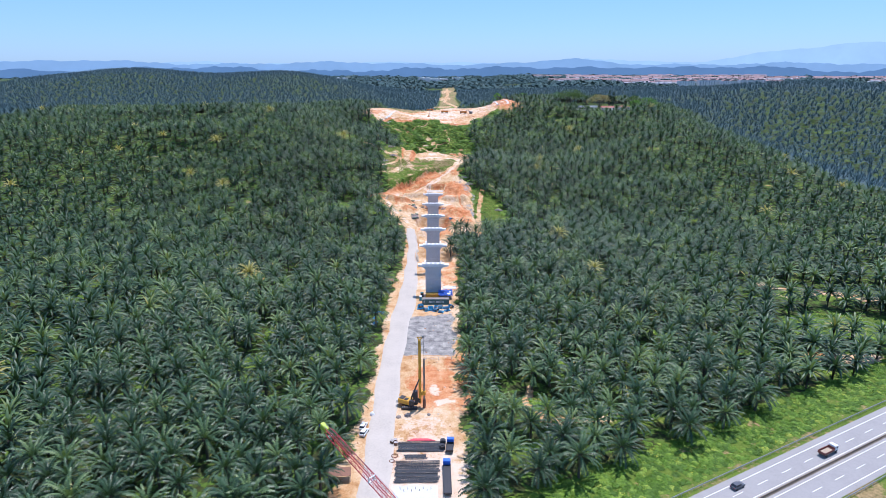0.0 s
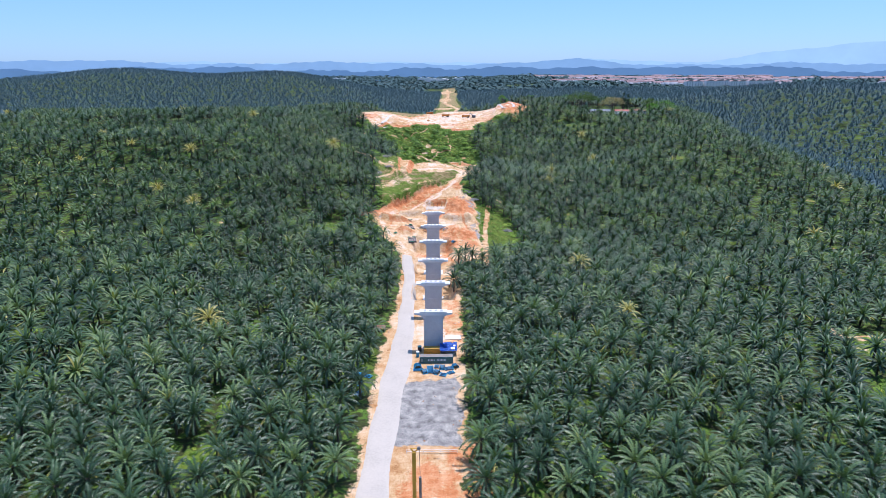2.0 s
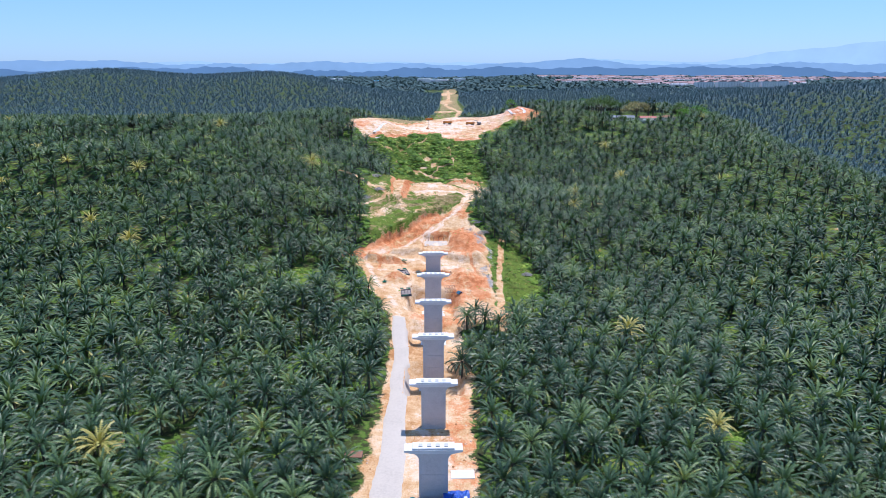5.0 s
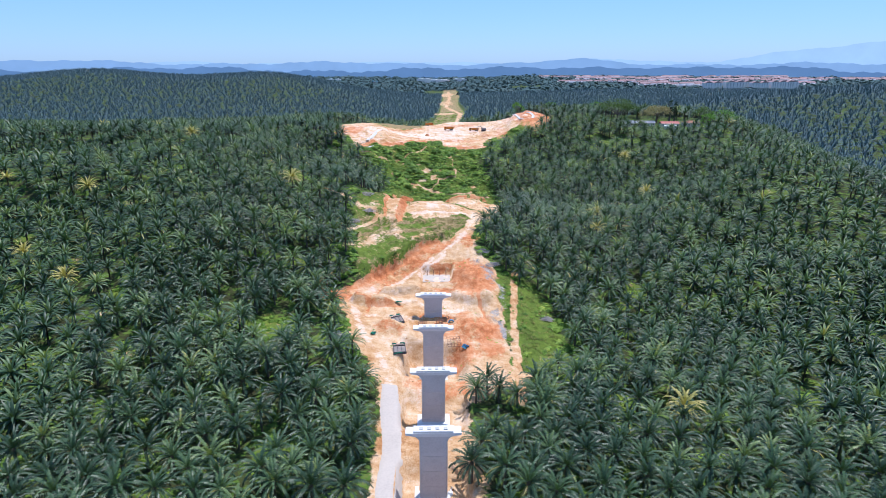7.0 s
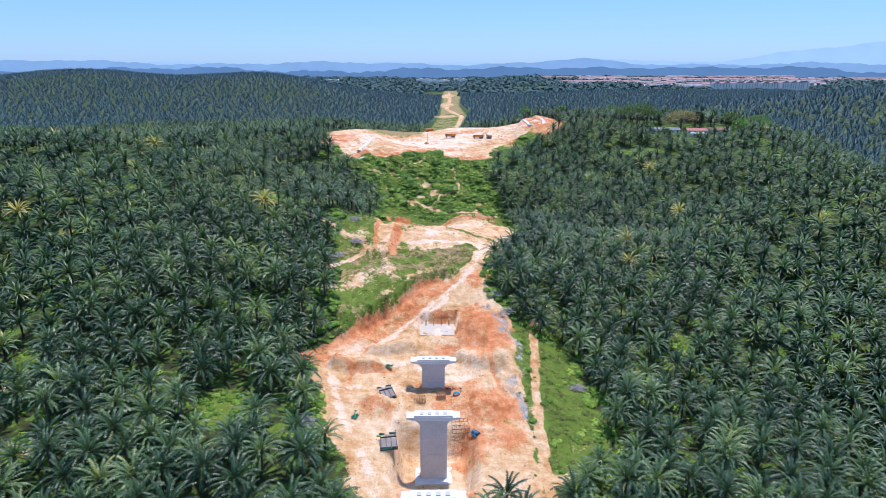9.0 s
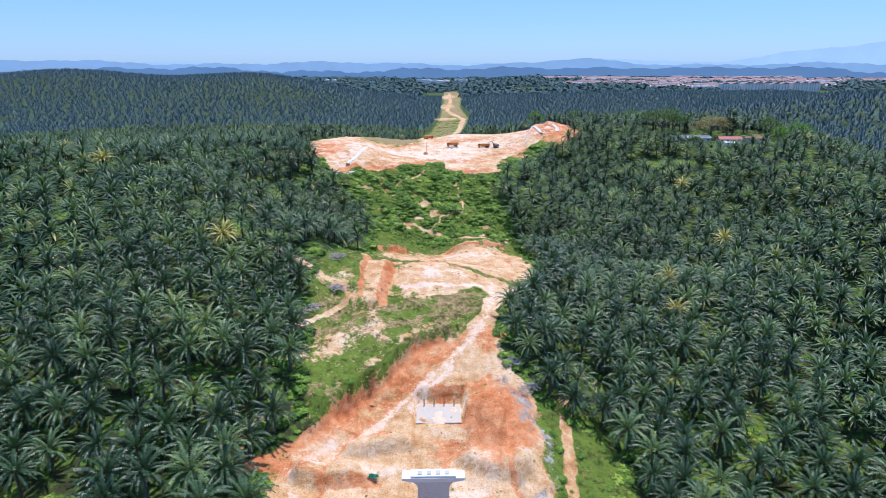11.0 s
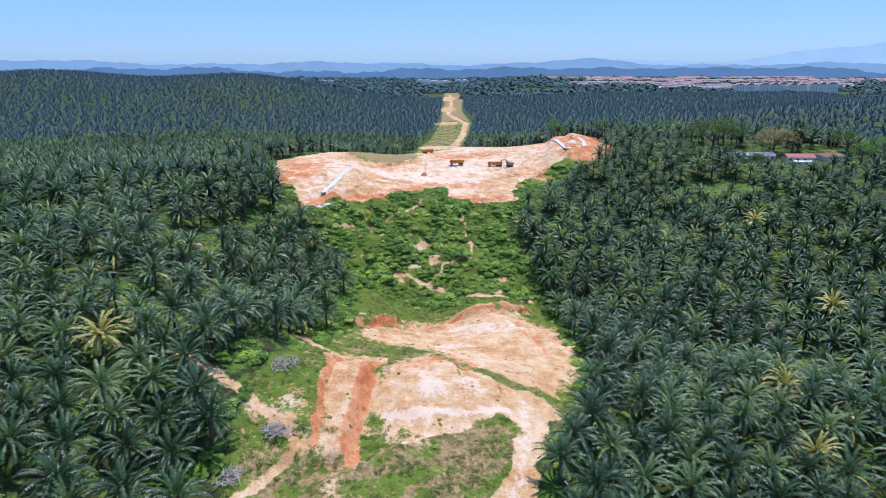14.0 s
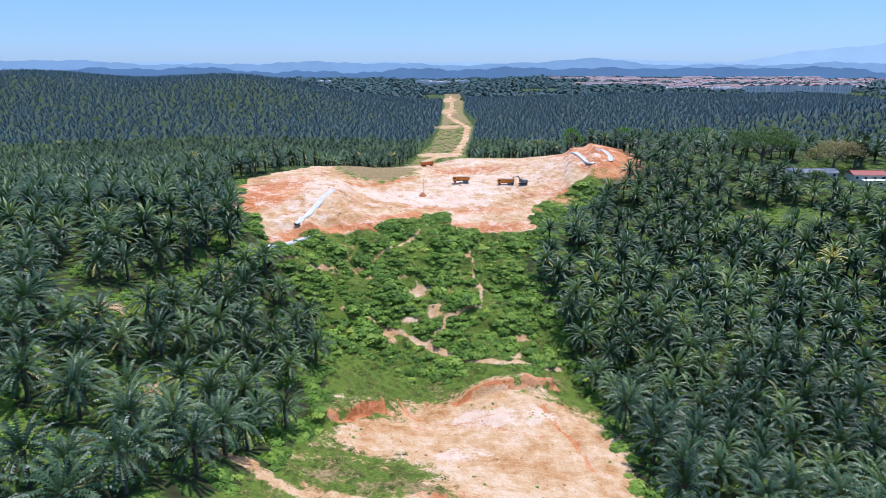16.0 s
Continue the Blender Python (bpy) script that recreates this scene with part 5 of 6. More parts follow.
lorry(pose(3.3, 136.8, gz(3.3, 137), 0, 0, 90), "blue-cab flatbed lorry parked beside the steel stacks", M_TARP, M_BLACK, 13.0, M_BLACK, 0.25)
lorry(pose(4.4, 150.6, gz(4.4, 150.6), 0, 0, 84), "small blue lorry parked behind the steel yard", M_TARP, M_BLACK, 5.4, M_BLACK, 0.4)
for x, y, r, h in [(2.4, 152.8, 0.8, 1.5), (2.2, 150.4, 0.85, 1.4)]:
    e = thing("water_tank", "black plastic water tank at the yard edge", "tank", pose(x, y, gz(x, y)), "tanks in the yard")
    part("tank_body", rod(bmesh.new(), (0, 0, 0), (0, 0, h), r, 16), M_BLACK, e)
    part("tank_lid", rod(bmesh.new(), (0, 0, h), (0, 0, h + 0.2), r * 0.5, 12), M_BLACK, e)
for x, y in [(-12.4, 153.4), (-11.2, 152.6), (-11.5, 154.0)]:
    e = thing("tool_crate", "weathered timber tool crate beside the steel stack", "crate", pose(x, y, gz(x, y), 0, 0, 17 * x), "crates in the yard")
    part("crate_body", boxes((0, 0, 0.45, 1.0, 0.8, 0.9), bevel=0.03), M_RUST, e)
    part("crate_lid", boxes((0, 0, 0.93, 1.08, 0.88, 0.08)), M_TIMBER, e)

car(pose(-21.6, 161.5, gz(-21.6, 161.5), 0, 0, 80), "white car parked under the palms by the haul road", M_WHITE, "cars under the palms")
car(pose(-21.0, 158.2, gz(-21.0, 158.2), 0, 0, 74), "white car parked under the palms by the haul road", M_WHITE, "cars under the palms")
car(pose(-30.5, 155.5, gz(-30.5, 155.5), 0, 0, 68), "white car parked deeper under the palms", M_WHITE, "cars under the palms")
e = thing("rubble_sack", "white bulk sack beside the haul road", "sack", pose(-19.6, 168.5, gz(-19.6, 168.5)))
bm = bmesh.new()
bmesh.ops.create_icosphere(bm, subdivisions=2, radius=1.0)
for v in bm.verts:
    v.co = Vector((v.co.x * 0.8, v.co.y * 0.8, max(-0.1, v.co.z) * 1.1))
part("sack", bm, M_WHITE, e)


# ---- lattice crane boom, laid low over the yard ----
def crane_boom():
    tip, foot = Vector((-28.5, 135.5, 18.0)), Vector((9.5, 98.0, 1.0))
    m = Matrix.Translation(foot) @ (tip - foot).to_track_quat("X", "Z").to_matrix().to_4x4()
    e = thing("crane_boom", "red lattice crane boom with lime head over the yard", "crane boom", m)
    L = (tip - foot).length
    corners = [(-0.8, -0.8), (0.8, -0.8), (0.8, 0.8), (-0.8, 0.8)]
    for a, b in corners:
        part("chord", rods(0.11, ((0, a, b), (L - 3.5, a, b)), ((L - 3.5, a, b), (L - 1.5, a * 0.5, b * 0.5))), M_RED, e)
    n = int((L - 3.5) / 1.7)
    for k in range(n):
        bm = bmesh.new()
        for i in range(4):
            (a, b), (c, d) = corners[i], corners[(i + 1) % 4]
            rod(bm, (k * 1.7, a, b), (k * 1.7 + 0.85, c, d), 0.05, 4)
            rod(bm, (k * 1.7 + 0.85, c, d), (k * 1.7 + 1.7, a, b), 0.05, 4)
        part("lacing", bm, M_RED, e)
    for k in (12, 24, 36):
        if k < L - 4:
            part("joint_frame", boxes((k, 0, 0.85, 0.3, 1.9, 0.2), (k, 0, -0.85, 0.3, 1.9, 0.2), (k, 0.85, 0, 0.3, 0.2, 1.7), (k, -0.85, 0, 0.3, 0.2, 1.7)), M_WHITE, e, "pale joint frame")
    part("boom_head", boxes((L - 1.0, 0, 0, 2.6, 1.2, 1.3), (L - 0.2, 0, -0.9, 1.0, 0.9, 0.8), bevel=0.15), M_LIME, e, "lime painted boom head")
    part("sheave", rod(bmesh.new(), (L + 0.2, -0.3, -0.6), (L + 0.2, 0.3, -0.6), 0.55, 14), M_TARP, e)
    part("pendant_cable", rods(0.05, ((L - 1, 0.4, 0.8), (0, 0.4, 3.4)), ((L - 1, -0.4, 0.8), (0, -0.4, 3.4)), seg=4), M_STEEL, e)
    for u in (0.40, 0.24):
        q = L * u
        zz = 0.8 + (3.4 - 0.8) * (1 - q / (L - 1))
        part("cable_block", boxes((q, 0.4, zz, 1.3, 0.5, 0.7), (q, -0.4, zz, 1.3, 0.5, 0.7), bevel=0.1), M_PINK, e, "bright red cable block")
    part("foot", boxes((-0.3, 0, -0.6, 1.6, 2.2, 1.4), bevel=0.1), M_BLACK, e)
    part("gantry", rods(0.12, ((0, 0.5, 0), (0, 0.4, 3.4)), ((0, -0.5, 0), (0, -0.4, 3.4))), M_RED, e)


crane_boom()


def lean_to(x, y, w, d, h, label, mat, turn=0):
    e = thing("site_shed", label, "shed", pose(x, y, gz(x, y), 0, 0, turn))
    for sx in (-1, 1):
        for sy in (-1, 1):
            part("post", rod(bmesh.new(), (sx * (w / 2 - 0.2), sy * (d / 2 - 0.2), -0.1), (sx * (w / 2 - 0.2), sy * (d / 2 - 0.2), h + (0.3 if sy > 0 else -0.05)), 0.07, 6), M_TIMBER, e)
    n = int(w / 0.9)
    for k in range(n):
        bm = boxes((-w / 2 + w * (k + 0.5) / n, 0, h + 0.16 + 0.02 * (k % 2), w / n - 0.02, d, 0.06, 0, Matrix.Rotation(0.12, 4, "X")))
        part("roof_sheet", bm, mat, e)
    return e


lean_to(-25.2, 137.5, 6.0, 3.2, 2.2, "low shed with rusty sheet roof under palms", M_RUST, 6)
lean_to(-22.6, 288.5, 5.0, 2.6, 1.6, "low rusty sheet roof beside the haul road", M_RUST, -4)


# ---- container office and formwork below the first pier ----
def container(x, y, length, label, mat, marks, height=2.59):
    e = thing("shipping_container", label, "container", pose(x, y, gz(x, y)), "")
    body = part("body", boxes((0, 0, height / 2, length, 2.38, height - 0.1)), mat, e)
    n = int(length / 0.28)
    for sy in (-1.2, 1.2):
        bm = bmesh.new()
        for k in range(n):
            box(bm, -length / 2 + 0.2 + (length - 0.4) * (k + 0.5) / n, sy, height / 2, 0.15, 0.05, height - 0.35)
        part("corrugation", bm, mat, body)
    for sz in (0.08, height - 0.06):
        part("rail", boxes((0, -1.2, sz, length, 0.1, 0.16), (0, 1.2, sz, length, 0.1, 0.16), (-length / 2, 0, sz, 0.1, 2.4, 0.16), (length / 2, 0, sz, 0.1, 2.4, 0.16)), mat, body)
    for sx in (-1, 1):
        part("corner_post", boxes((sx * length / 2, -1.2, height / 2, 0.16, 0.14, height), (sx * length / 2, 1.2, height / 2, 0.16, 0.14, height)), mat, body)
    part("roof_panel", boxes((0, 0, height + 0.0, length - 0.2, 2.3, 0.06)), M_DUSTY if marks else mat, e, "dusty brown roof panel" if marks else "")
    if marks:
        for k in range(13):
            if k not in (5,):
                part("mark", boxes((-2.9 + 0.53 * k, -1.235, height * 0.52, 0.3, 0.02, 0.72)), M_WHITE, body, "white painted bar")
        part("mark", boxes((-5.3, -1.235, height * 0.5, 0.3, 0.02, 1.2)), M_LINE, body, "white painted bar")
    return e


container(0.8, 260.7, 12.19, "faded green long shipping container with white bars", M_GREENBOX, True)
container(-0.8, 268.0, 6.06, "ochre steel site container before the pier", M_OCHRE, False, 2.2)
e = thing("tarpaulin_shelter", "bright blue tarpaulin shelter with sagging roof", "shelter", pose(5.4, 268.6, gz(5.4, 268.6)))
bm = bmesh.new()
nx, ny = 12, 10
grid = [[bm.verts.new((-3.3 + 6.6 * i / nx, -3.2 + 6.4 * j / ny, 2.3 + 0.5 * j / ny - 0.25 * math.sin(math.pi * i / nx * 2) ** 2 + 0.12 * math.sin(i * 1.9 + j * 1.3) - (0.5 if i == nx and j < 5 else 0))) for j in range(ny + 1)] for i in range(nx + 1)]
for i in range(nx):
    for j in range(ny):
        bm.faces.new((grid[i][j], grid[i + 1][j], grid[i + 1][j + 1], grid[i][j + 1]))
bmesh.ops.solidify(bm, geom=bm.faces[:], thickness=0.03)
part("tarpaulin", bm, M_TARP, e)
part("patch", boxes((1.6, -1.4, 2.42, 1.5, 1.9, 0.04), (2.3, 0.6, 2.5, 0.8, 1.2, 0.04)), M_WHITE, e, "white sheet patch")
for sx in (-3.1, 3.1):
    for sy in (-3.0, 3.0):
        part("post", rod(bmesh.new(), (sx, sy, -0.1), (sx, sy, 2.3 + (0.4 if sy > 0 else 0)), 0.06, 6), M_STEEL, e)
e = thing("concrete_pad", "white concrete pad beside the pier", "slab", pose(7.5, 281.5, gz(7.5, 281.5)))
part("pad", boxes((0, 0, 0.05, 6.4, 3.6, 0.35), bevel=0.04), M_DRAIN, e)
e = thing("water_tank", "dark steel drum at the pier foot", "tank", pose(-5.6, 269.6, gz(-5.6, 269.6)), "tanks by the pier")
part("tank_body", rod(bmesh.new(), (0, 0, 0), (0, 0, 2.0), 0.75, 16), M_BLACK, e)
part("rim", rod(bmesh.new(), (0, 0, 1.95), (0, 0, 2.05), 0.8, 16), M_TEAL, e)
e = thing("portable_toilet", "teal portable toilet beside the container", "toilet", pose(-6.2, 265.0, gz(-6.2, 265.0)))
part("cabin", boxes((0, 0, 1.0, 1.1, 1.1, 2.0), bevel=0.05), M_TEAL, e)
part("door", boxes((0, -0.57, 0.95, 0.7, 0.04, 1.7)), M_BLUE, e)
part("roof", boxes((0, 0, 2.06, 1.2, 1.2, 0.12), bevel=0.04), M_WHITE, e)


def form_half(x, y, turn, r, w, label, tilt=0):
    """A curved steel shutter with ribs."""
    e = thing("pier_formwork", label, "formwork", pose(x, y, gz(x, y) + 0.02, tilt, 0, turn), "steel formwork beside the container")
    part("shutter_plate", arch_shell(bmesh.new(), r, w, 0.06), M_BLACK, e)
    for k in range(4):
        bm = arch_shell(bmesh.new(), r + 0.07, 0.12, 0.2)
        bm.transform(Matrix.Translation((0, -w / 2 + w * (k + 0.5) / 4, 0)))
        part("rib", bm, M_BLUE, e, "blue painted rib")
    for sx in (-1, 1):
        part("edge_flange", boxes((sx * (r + 0.1), 0, 0.08, 0.3, w, 0.14)), M_BLUE, e)


def form_panel(x, y, turn, w, d, label, lift=0.0):
    e = thing("pier_formwork", label, "formwork", pose(x, y, gz(x, y) + lift, 0, 0, turn), "steel formwork beside the container")
    part("shutter_plate", boxes((0, 0, 0.15, w, d, 0.08)), M_BLACK, e)
    for k in range(max(3, int(d / 0.7))):
        n = max(3, int(d / 0.7))
        part("rib", boxes((0, -d / 2 + d * (k + 0.5) / n, 0.3, w, 0.14, 0.22)), M_BLUE, e, "blue painted rib")
    for sx in (-1, 1):
        part("edge_flange", boxes((sx * w / 2, 0, 0.28, 0.14, d, 0.3)), M_BLUE, e)


form_half(-6.0, 256.4, 8, 1.15, 2.6, "dark curved steel shutter with blue ribs")
form_panel(-5.8, 254.4, 4, 3.4, 1.8, "dark steel shutter panel with blue ribs", 0.0)
form_half(-3.6, 252.6, -70, 1.1, 1.8, "dark curved steel shutter with blue ribs")
form_panel(-1.4, 254.6, 3, 2.2, 5.6, "bright blue ribbed formwork panel lying flat")
form_panel(0.9, 256.8, -6, 1.6, 2.6, "bright blue ribbed formwork panel lying flat")
form_half(2.9, 255.6, 82, 1.2, 1.8, "dark curved steel shutter with blue ribs")
form_panel(5.2, 255.4, 12, 3.0, 2.6, "bright blue ribbed formwork panel lying flat")
form_half(0.8, 252.0, 60, 1.1, 2.0, "dark curved steel shutter with blue ribs")
form_panel(3.2, 250.6, -18, 2.2, 2.6, "bright blue ribbed formwork panel lying flat")
form_panel(5.9, 252.2, 30, 2.2, 2.0, "bright blue ribbed formwork panel lying flat")
form_half(7.6, 256.6, 20, 1.0, 1.8, "dark curved steel shutter with blue ribs")
form_panel(-24.6, 250.6, -28, 6.0, 1.3, "blue formwork panel stacked beside the haul road", 0.3)
form_panel(-24.9, 250.0, -24, 5.4, 1.2, "blue formwork panel stacked beside the haul road")
form_panel(-25.7, 244.6, 75, 3.0, 1.6, "blue formwork panel stacked beside the haul road")
form_panel(-25.4, 238.6, 60, 3.2, 1.8, "blue formwork panel stacked beside the haul road")

# fence of the settling pit beside the rig
e = thing("pit_fence", "low white pipe fence at the gravel edge", "fence", pose(-1.0, 205.5, gz(-1, 205.5)))
for k in range(7):
    part("post", rod(bmesh.new(), (-7 + 2.4 * k, 0, -0.1), (-7 + 2.4 * k, 0, 1.2), 0.07, 6), M_WHITE, e)
for z in (0.6, 1.15):
    part("rail", rod(bmesh.new(), (-7, 0, z), (7.4, 0, z), 0.06, 6), M_WHITE, e)


# ---- works round the last piers ----
def lean_form(x, y, turn, label):
    """Propped dark shutter with green netting on its edges."""
    e = thing("propped_formwork", label, "formwork", pose(x, y, gz(x, y), 0, 0, turn), "propped formwork on the clay")
    deck = part("deck", boxes((0, 0, 1.2, 4.6, 3.0, 0.2, 0, Matrix.Rotation(0.28, 4, "X"))), M_DUSTY, e)
    for k in range(4):
        part("stiffener", boxes((-2.1 + 1.4 * k, 0, 1.42, 0.14, 2.9, 0.22, 0, Matrix.Rotation(0.28, 4, "X"))), M_BLACK, deck)
    part("side_plate", boxes((0, -1.75, 0.5, 4.7, 0.14, 0.9, 0, Matrix.Rotation(-0.35, 4, "X"))), M_BLACK, e)
    part("side_plate", boxes((0.1, 1.85, 1.75, 4.4, 0.14, 0.7, 0, Matrix.Rotation(0.5, 4, "X"))), M_BLACK, e)
    part("walkway_board", boxes((-0.2, 2.35, 2.0, 4.9, 0.5, 0.06, 0, Matrix.Rotation(0.06, 4, "Y"))), M_DUSTY, e)
    for q, w in ((-1.7, 1.4), (1.3, 1.9)):
        part("netting", boxes((q, 2.62, 2.3, w, 0.05, 0.55, 0, Matrix.Rotation(0.12, 4, "Y"))), M_NET, e, "green safety netting")
    part("netting", boxes((-0.6, -2.05, 0.75, 3.0, 0.05, 0.35, 0, Matrix.Rotation(-0.1, 4, "Y"))), M_NET, e, "green safety netting")
    for sy, h in ((-1.95, 1.1), (2.6, 2.7)):
        for k in range(4):
            part("prop", rod(bmesh.new(), (-2.1 + 1.4 * k, sy + 0.3, -0.1), (-2.2 + 1.4 * k, sy, h), 0.06, 5), M_STEEL, e)


lean_form(-12.6, 401.0, 8, "dusty propped shutter with green netting on clay")
lean_form(-14.6, 424.6, 24, "dusty propped shutter with green netting on clay")


def drape(x, y, w, d, turn, mat, name, label, cat):
    e = thing(name, label, cat, pose(x, y, gz(x, y) + 0.02, 0, 0, turn))
    bm = bmesh.new()
    n = 7
    g = [[bm.verts.new((w * (i / n - 0.5) * (1 + 0.15 * math.sin(j * 2.1)), d * (j / n - 0.5), 0.18 + 0.22 * math.sin(i * 1.7 + j) * math.sin(j * 1.1))) for j in range(n + 1)] for i in range(n + 1)]
    for i in range(n):
        for j in range(n):
            bm.faces.new((g[i][j], g[i + 1][j], g[i + 1][j + 1], g[i][j + 1]))
    bmesh.ops.solidify(bm, geom=bm.faces[:], thickness=0.04)
    part("sheet", bm, mat, e)


drape(-22.8, 412.9, 1.6, 3.6, -20, M_NET, "fallen_netting", "crumpled green netting dropped on clay", "netting")
drape(-16.0, 440.6, 4.2, 1.4, 3, M_NET, "fallen_netting", "crumpled green netting along the bank", "netting")
form_half(12.0, 411.5, 40, 0.8, 2.4, "blue curved shutter lying on orange earth")


def steel_frame(x, y, w, d, label):
    e = thing("rebar_cage", label, "rebar cage", pose(x, y, gz(x, y) + 0.1, 0, 0, 4), "rebar cages at the piers")
    for k in range(4):
        part("long_bar", rods(0.07, ((-w / 2, -d / 2 + d * k / 3, 0.1), (w / 2, -d / 2 + d * k / 3, 0.1)), ((-w / 2, -d / 2 + d * k / 3, 1.5), (w / 2, -d / 2 + d * k / 3, 1.5))), M_RUST, e)
    for k in range(5):
        q = -w / 2 + w * k / 4
        part("hoop", rods(0.06, ((q, -d / 2, 0.1), (q, d / 2, 0.1)), ((q, d / 2, 0.1), (q, d / 2, 1.5)), ((q, d / 2, 1.5), (q, -d / 2, 1.5)), ((q, -d / 2, 1.5), (q, -d / 2, 0.1))), M_RUST, e)


steel_frame(7.6, 414.0, 5.0, 5.5, "rust-brown reinforcing cage lying beside the pier")
steel_frame(-4.6, 424.5, 3.4, 2.4, "rust-brown reinforcing mats at the pier foot")
steel_frame(2.2, 427.2, 2.6, 1.8, "rust-brown reinforcing mats at the pier foot")
form_half(7.0, 428.5, 4, 0.95, 0.9, "small dark arch shutter at the pier foot")
for k, (x, y) in enumerate([(4.6, 431.2), (6.0, 431.0), (8.6, 430.6)]):
    e = thing("scrap_steel", "small tangle of dark scrap steel on clay", "scrap", pose(x, y, gz(x, y), 0, 0, 50 * k), "scrap at the pier foot")
    part("bars", rods(0.06, ((-0.8, 0, 0.1), (0.7, 0.3, 1.0)), ((-0.5, -0.4, 0.1), (0.4, 0.5, 0.8)), ((0.6, -0.6, 0.0), (-0.3, 0.4, 1.3)), ((-0.9, 0.4, 0.2), (0.9, -0.3, 0.4))), M_BLACK, e)

# foundation pit with starter bars
e = thing("pile_starter_bars", "rusty pile starter bars in the pale pit", "starter bars", pose(1.2, 470.0, 10.2))
for k in range(4):
    for j in range(5):
        part("bar", rod(bmesh.new(), (-4.3 + 2.9 * k + 0.16 * math.cos(j * 1.26), -0.4 + 0.16 * math.sin(j * 1.26), -0.2), (-4.3 + 2.9 * k + 0.2 * math.cos(j * 1.26), -0.4 + 0.2 * math.sin(j * 1.26), 2.6), 0.05, 4), M_RUST, e)
e = thing("blinding_slab", "pale blinding concrete on the pit floor", "slab", pose(1.2, 465.6, 10.35))
part("slab", boxes((0, 0.4, -0.12, 12.6, 9.6, 0.3), bevel=0.03), M_HAUL, e)


def brush_pile(x, y, r, seed, label="bleached heap of cut palm fronds and trunks"):
    rng = random.Random(seed)
    e = thing("brush_pile", label, "brush pile", pose(x, y, gz(x, y)), "heaps of cut palms")
    for _ in range(110):
        a, t = rng.uniform(0, 6.28), rng.uniform(0, 6.28)
        q = r * rng.random() ** 0.7
        ln = rng.uniform(1.2, 3.2)
        px, py, pz = q * math.cos(a), q * math.sin(a), rng.uniform(0.1, 1.3 * (1 - q / r) + 0.3)
        up = rng.uniform(-0.1, 0.45)
        part("stick", rod(bmesh.new(), (px - math.cos(t) * ln / 2, py - math.sin(t) * ln / 2, max(0.05, pz - up * ln / 2)), (px + math.cos(t) * ln / 2, py + math.sin(t) * ln / 2, pz + up * ln / 2), rng.uniform(0.05, 0.13), 4, 0.03), M_TIMBER, e)


brush_pile(-37.5, 533.5, 4.2, 1)
brush_pile(-33.6, 512.0, 3.0, 2)
brush_pile(-40.6, 500.5, 3.4, 3)
brush_pile(27.5, 473.0, 3.6, 5)
brush_pile(24.0, 483.0, 3.0, 6)
brush_pile(47.5, 437.0, 2.6, 7)
brush_pile(-37.0, 408.0, 3.2, 8, "dark heap of old palm trunks under the palms")


# ---- cutting on the hilltop ----
def drain(pts, w, label):
    V = []
    prof = [(-w / 2 - 0.3, 0.0), (-w / 2 - 0.3, 0.28), (-w / 2, 0.28), (-w / 2 + 0.25, 0.1), (w / 2 - 0.25, 0.1), (w / 2, 0.28), (w / 2 + 0.3, 0.28), (w / 2 + 0.3, 0.0)]
    P = []
    for p, q in zip(pts, pts[1:]):
        k = max(2, int(math.dist(p, q) / 2))
        P += [(p[0] + (q[0] - p[0]) * i / k, p[1] + (q[1] - p[1]) * i / k) for i in range(k)]
    P.append(pts[-1])
    grade = np.polyfit(np.arange(len(P)), [gz(x, y) for x, y in P], 3)
    for i, (x, y) in enumerate(P):
        a, b = P[max(0, i - 1)], P[min(len(P) - 1, i + 1)]
        d = Vector((b[0] - a[0], b[1] - a[1])).normalized()
        z = max(float(np.polyval(grade, i)), gz(x, y) - 0.15) + 0.22
        V += [(x + d.y * u, y - d.x * u, z + v - (0.6 if v == 0 else 0)) for u, v in prof]
    me = mesh_of("slope_drain", np.array(V), grid_faces(len(P), len(prof)), M_DRAIN)
    tagged(new("slope_drain", me), label, "drain", "drains of the cutting")


drain([(-45, 725), (-48, 701), (-51, 677)], 1.7, "white concrete slope drain down the cut bank")
drain([(-57, 657), (-53, 663), (-50, 669), (-44, 674)], 1.5, "white concrete drain along the foot of the cutting")
drain([(77, 794), (79, 780), (81, 764)], 1.8, "white concrete slope drain on the cut bank")
drain([(91.5, 769), (93, 776), (91, 783), (87, 783)], 1.8, "white concrete drain round the top of the bank")


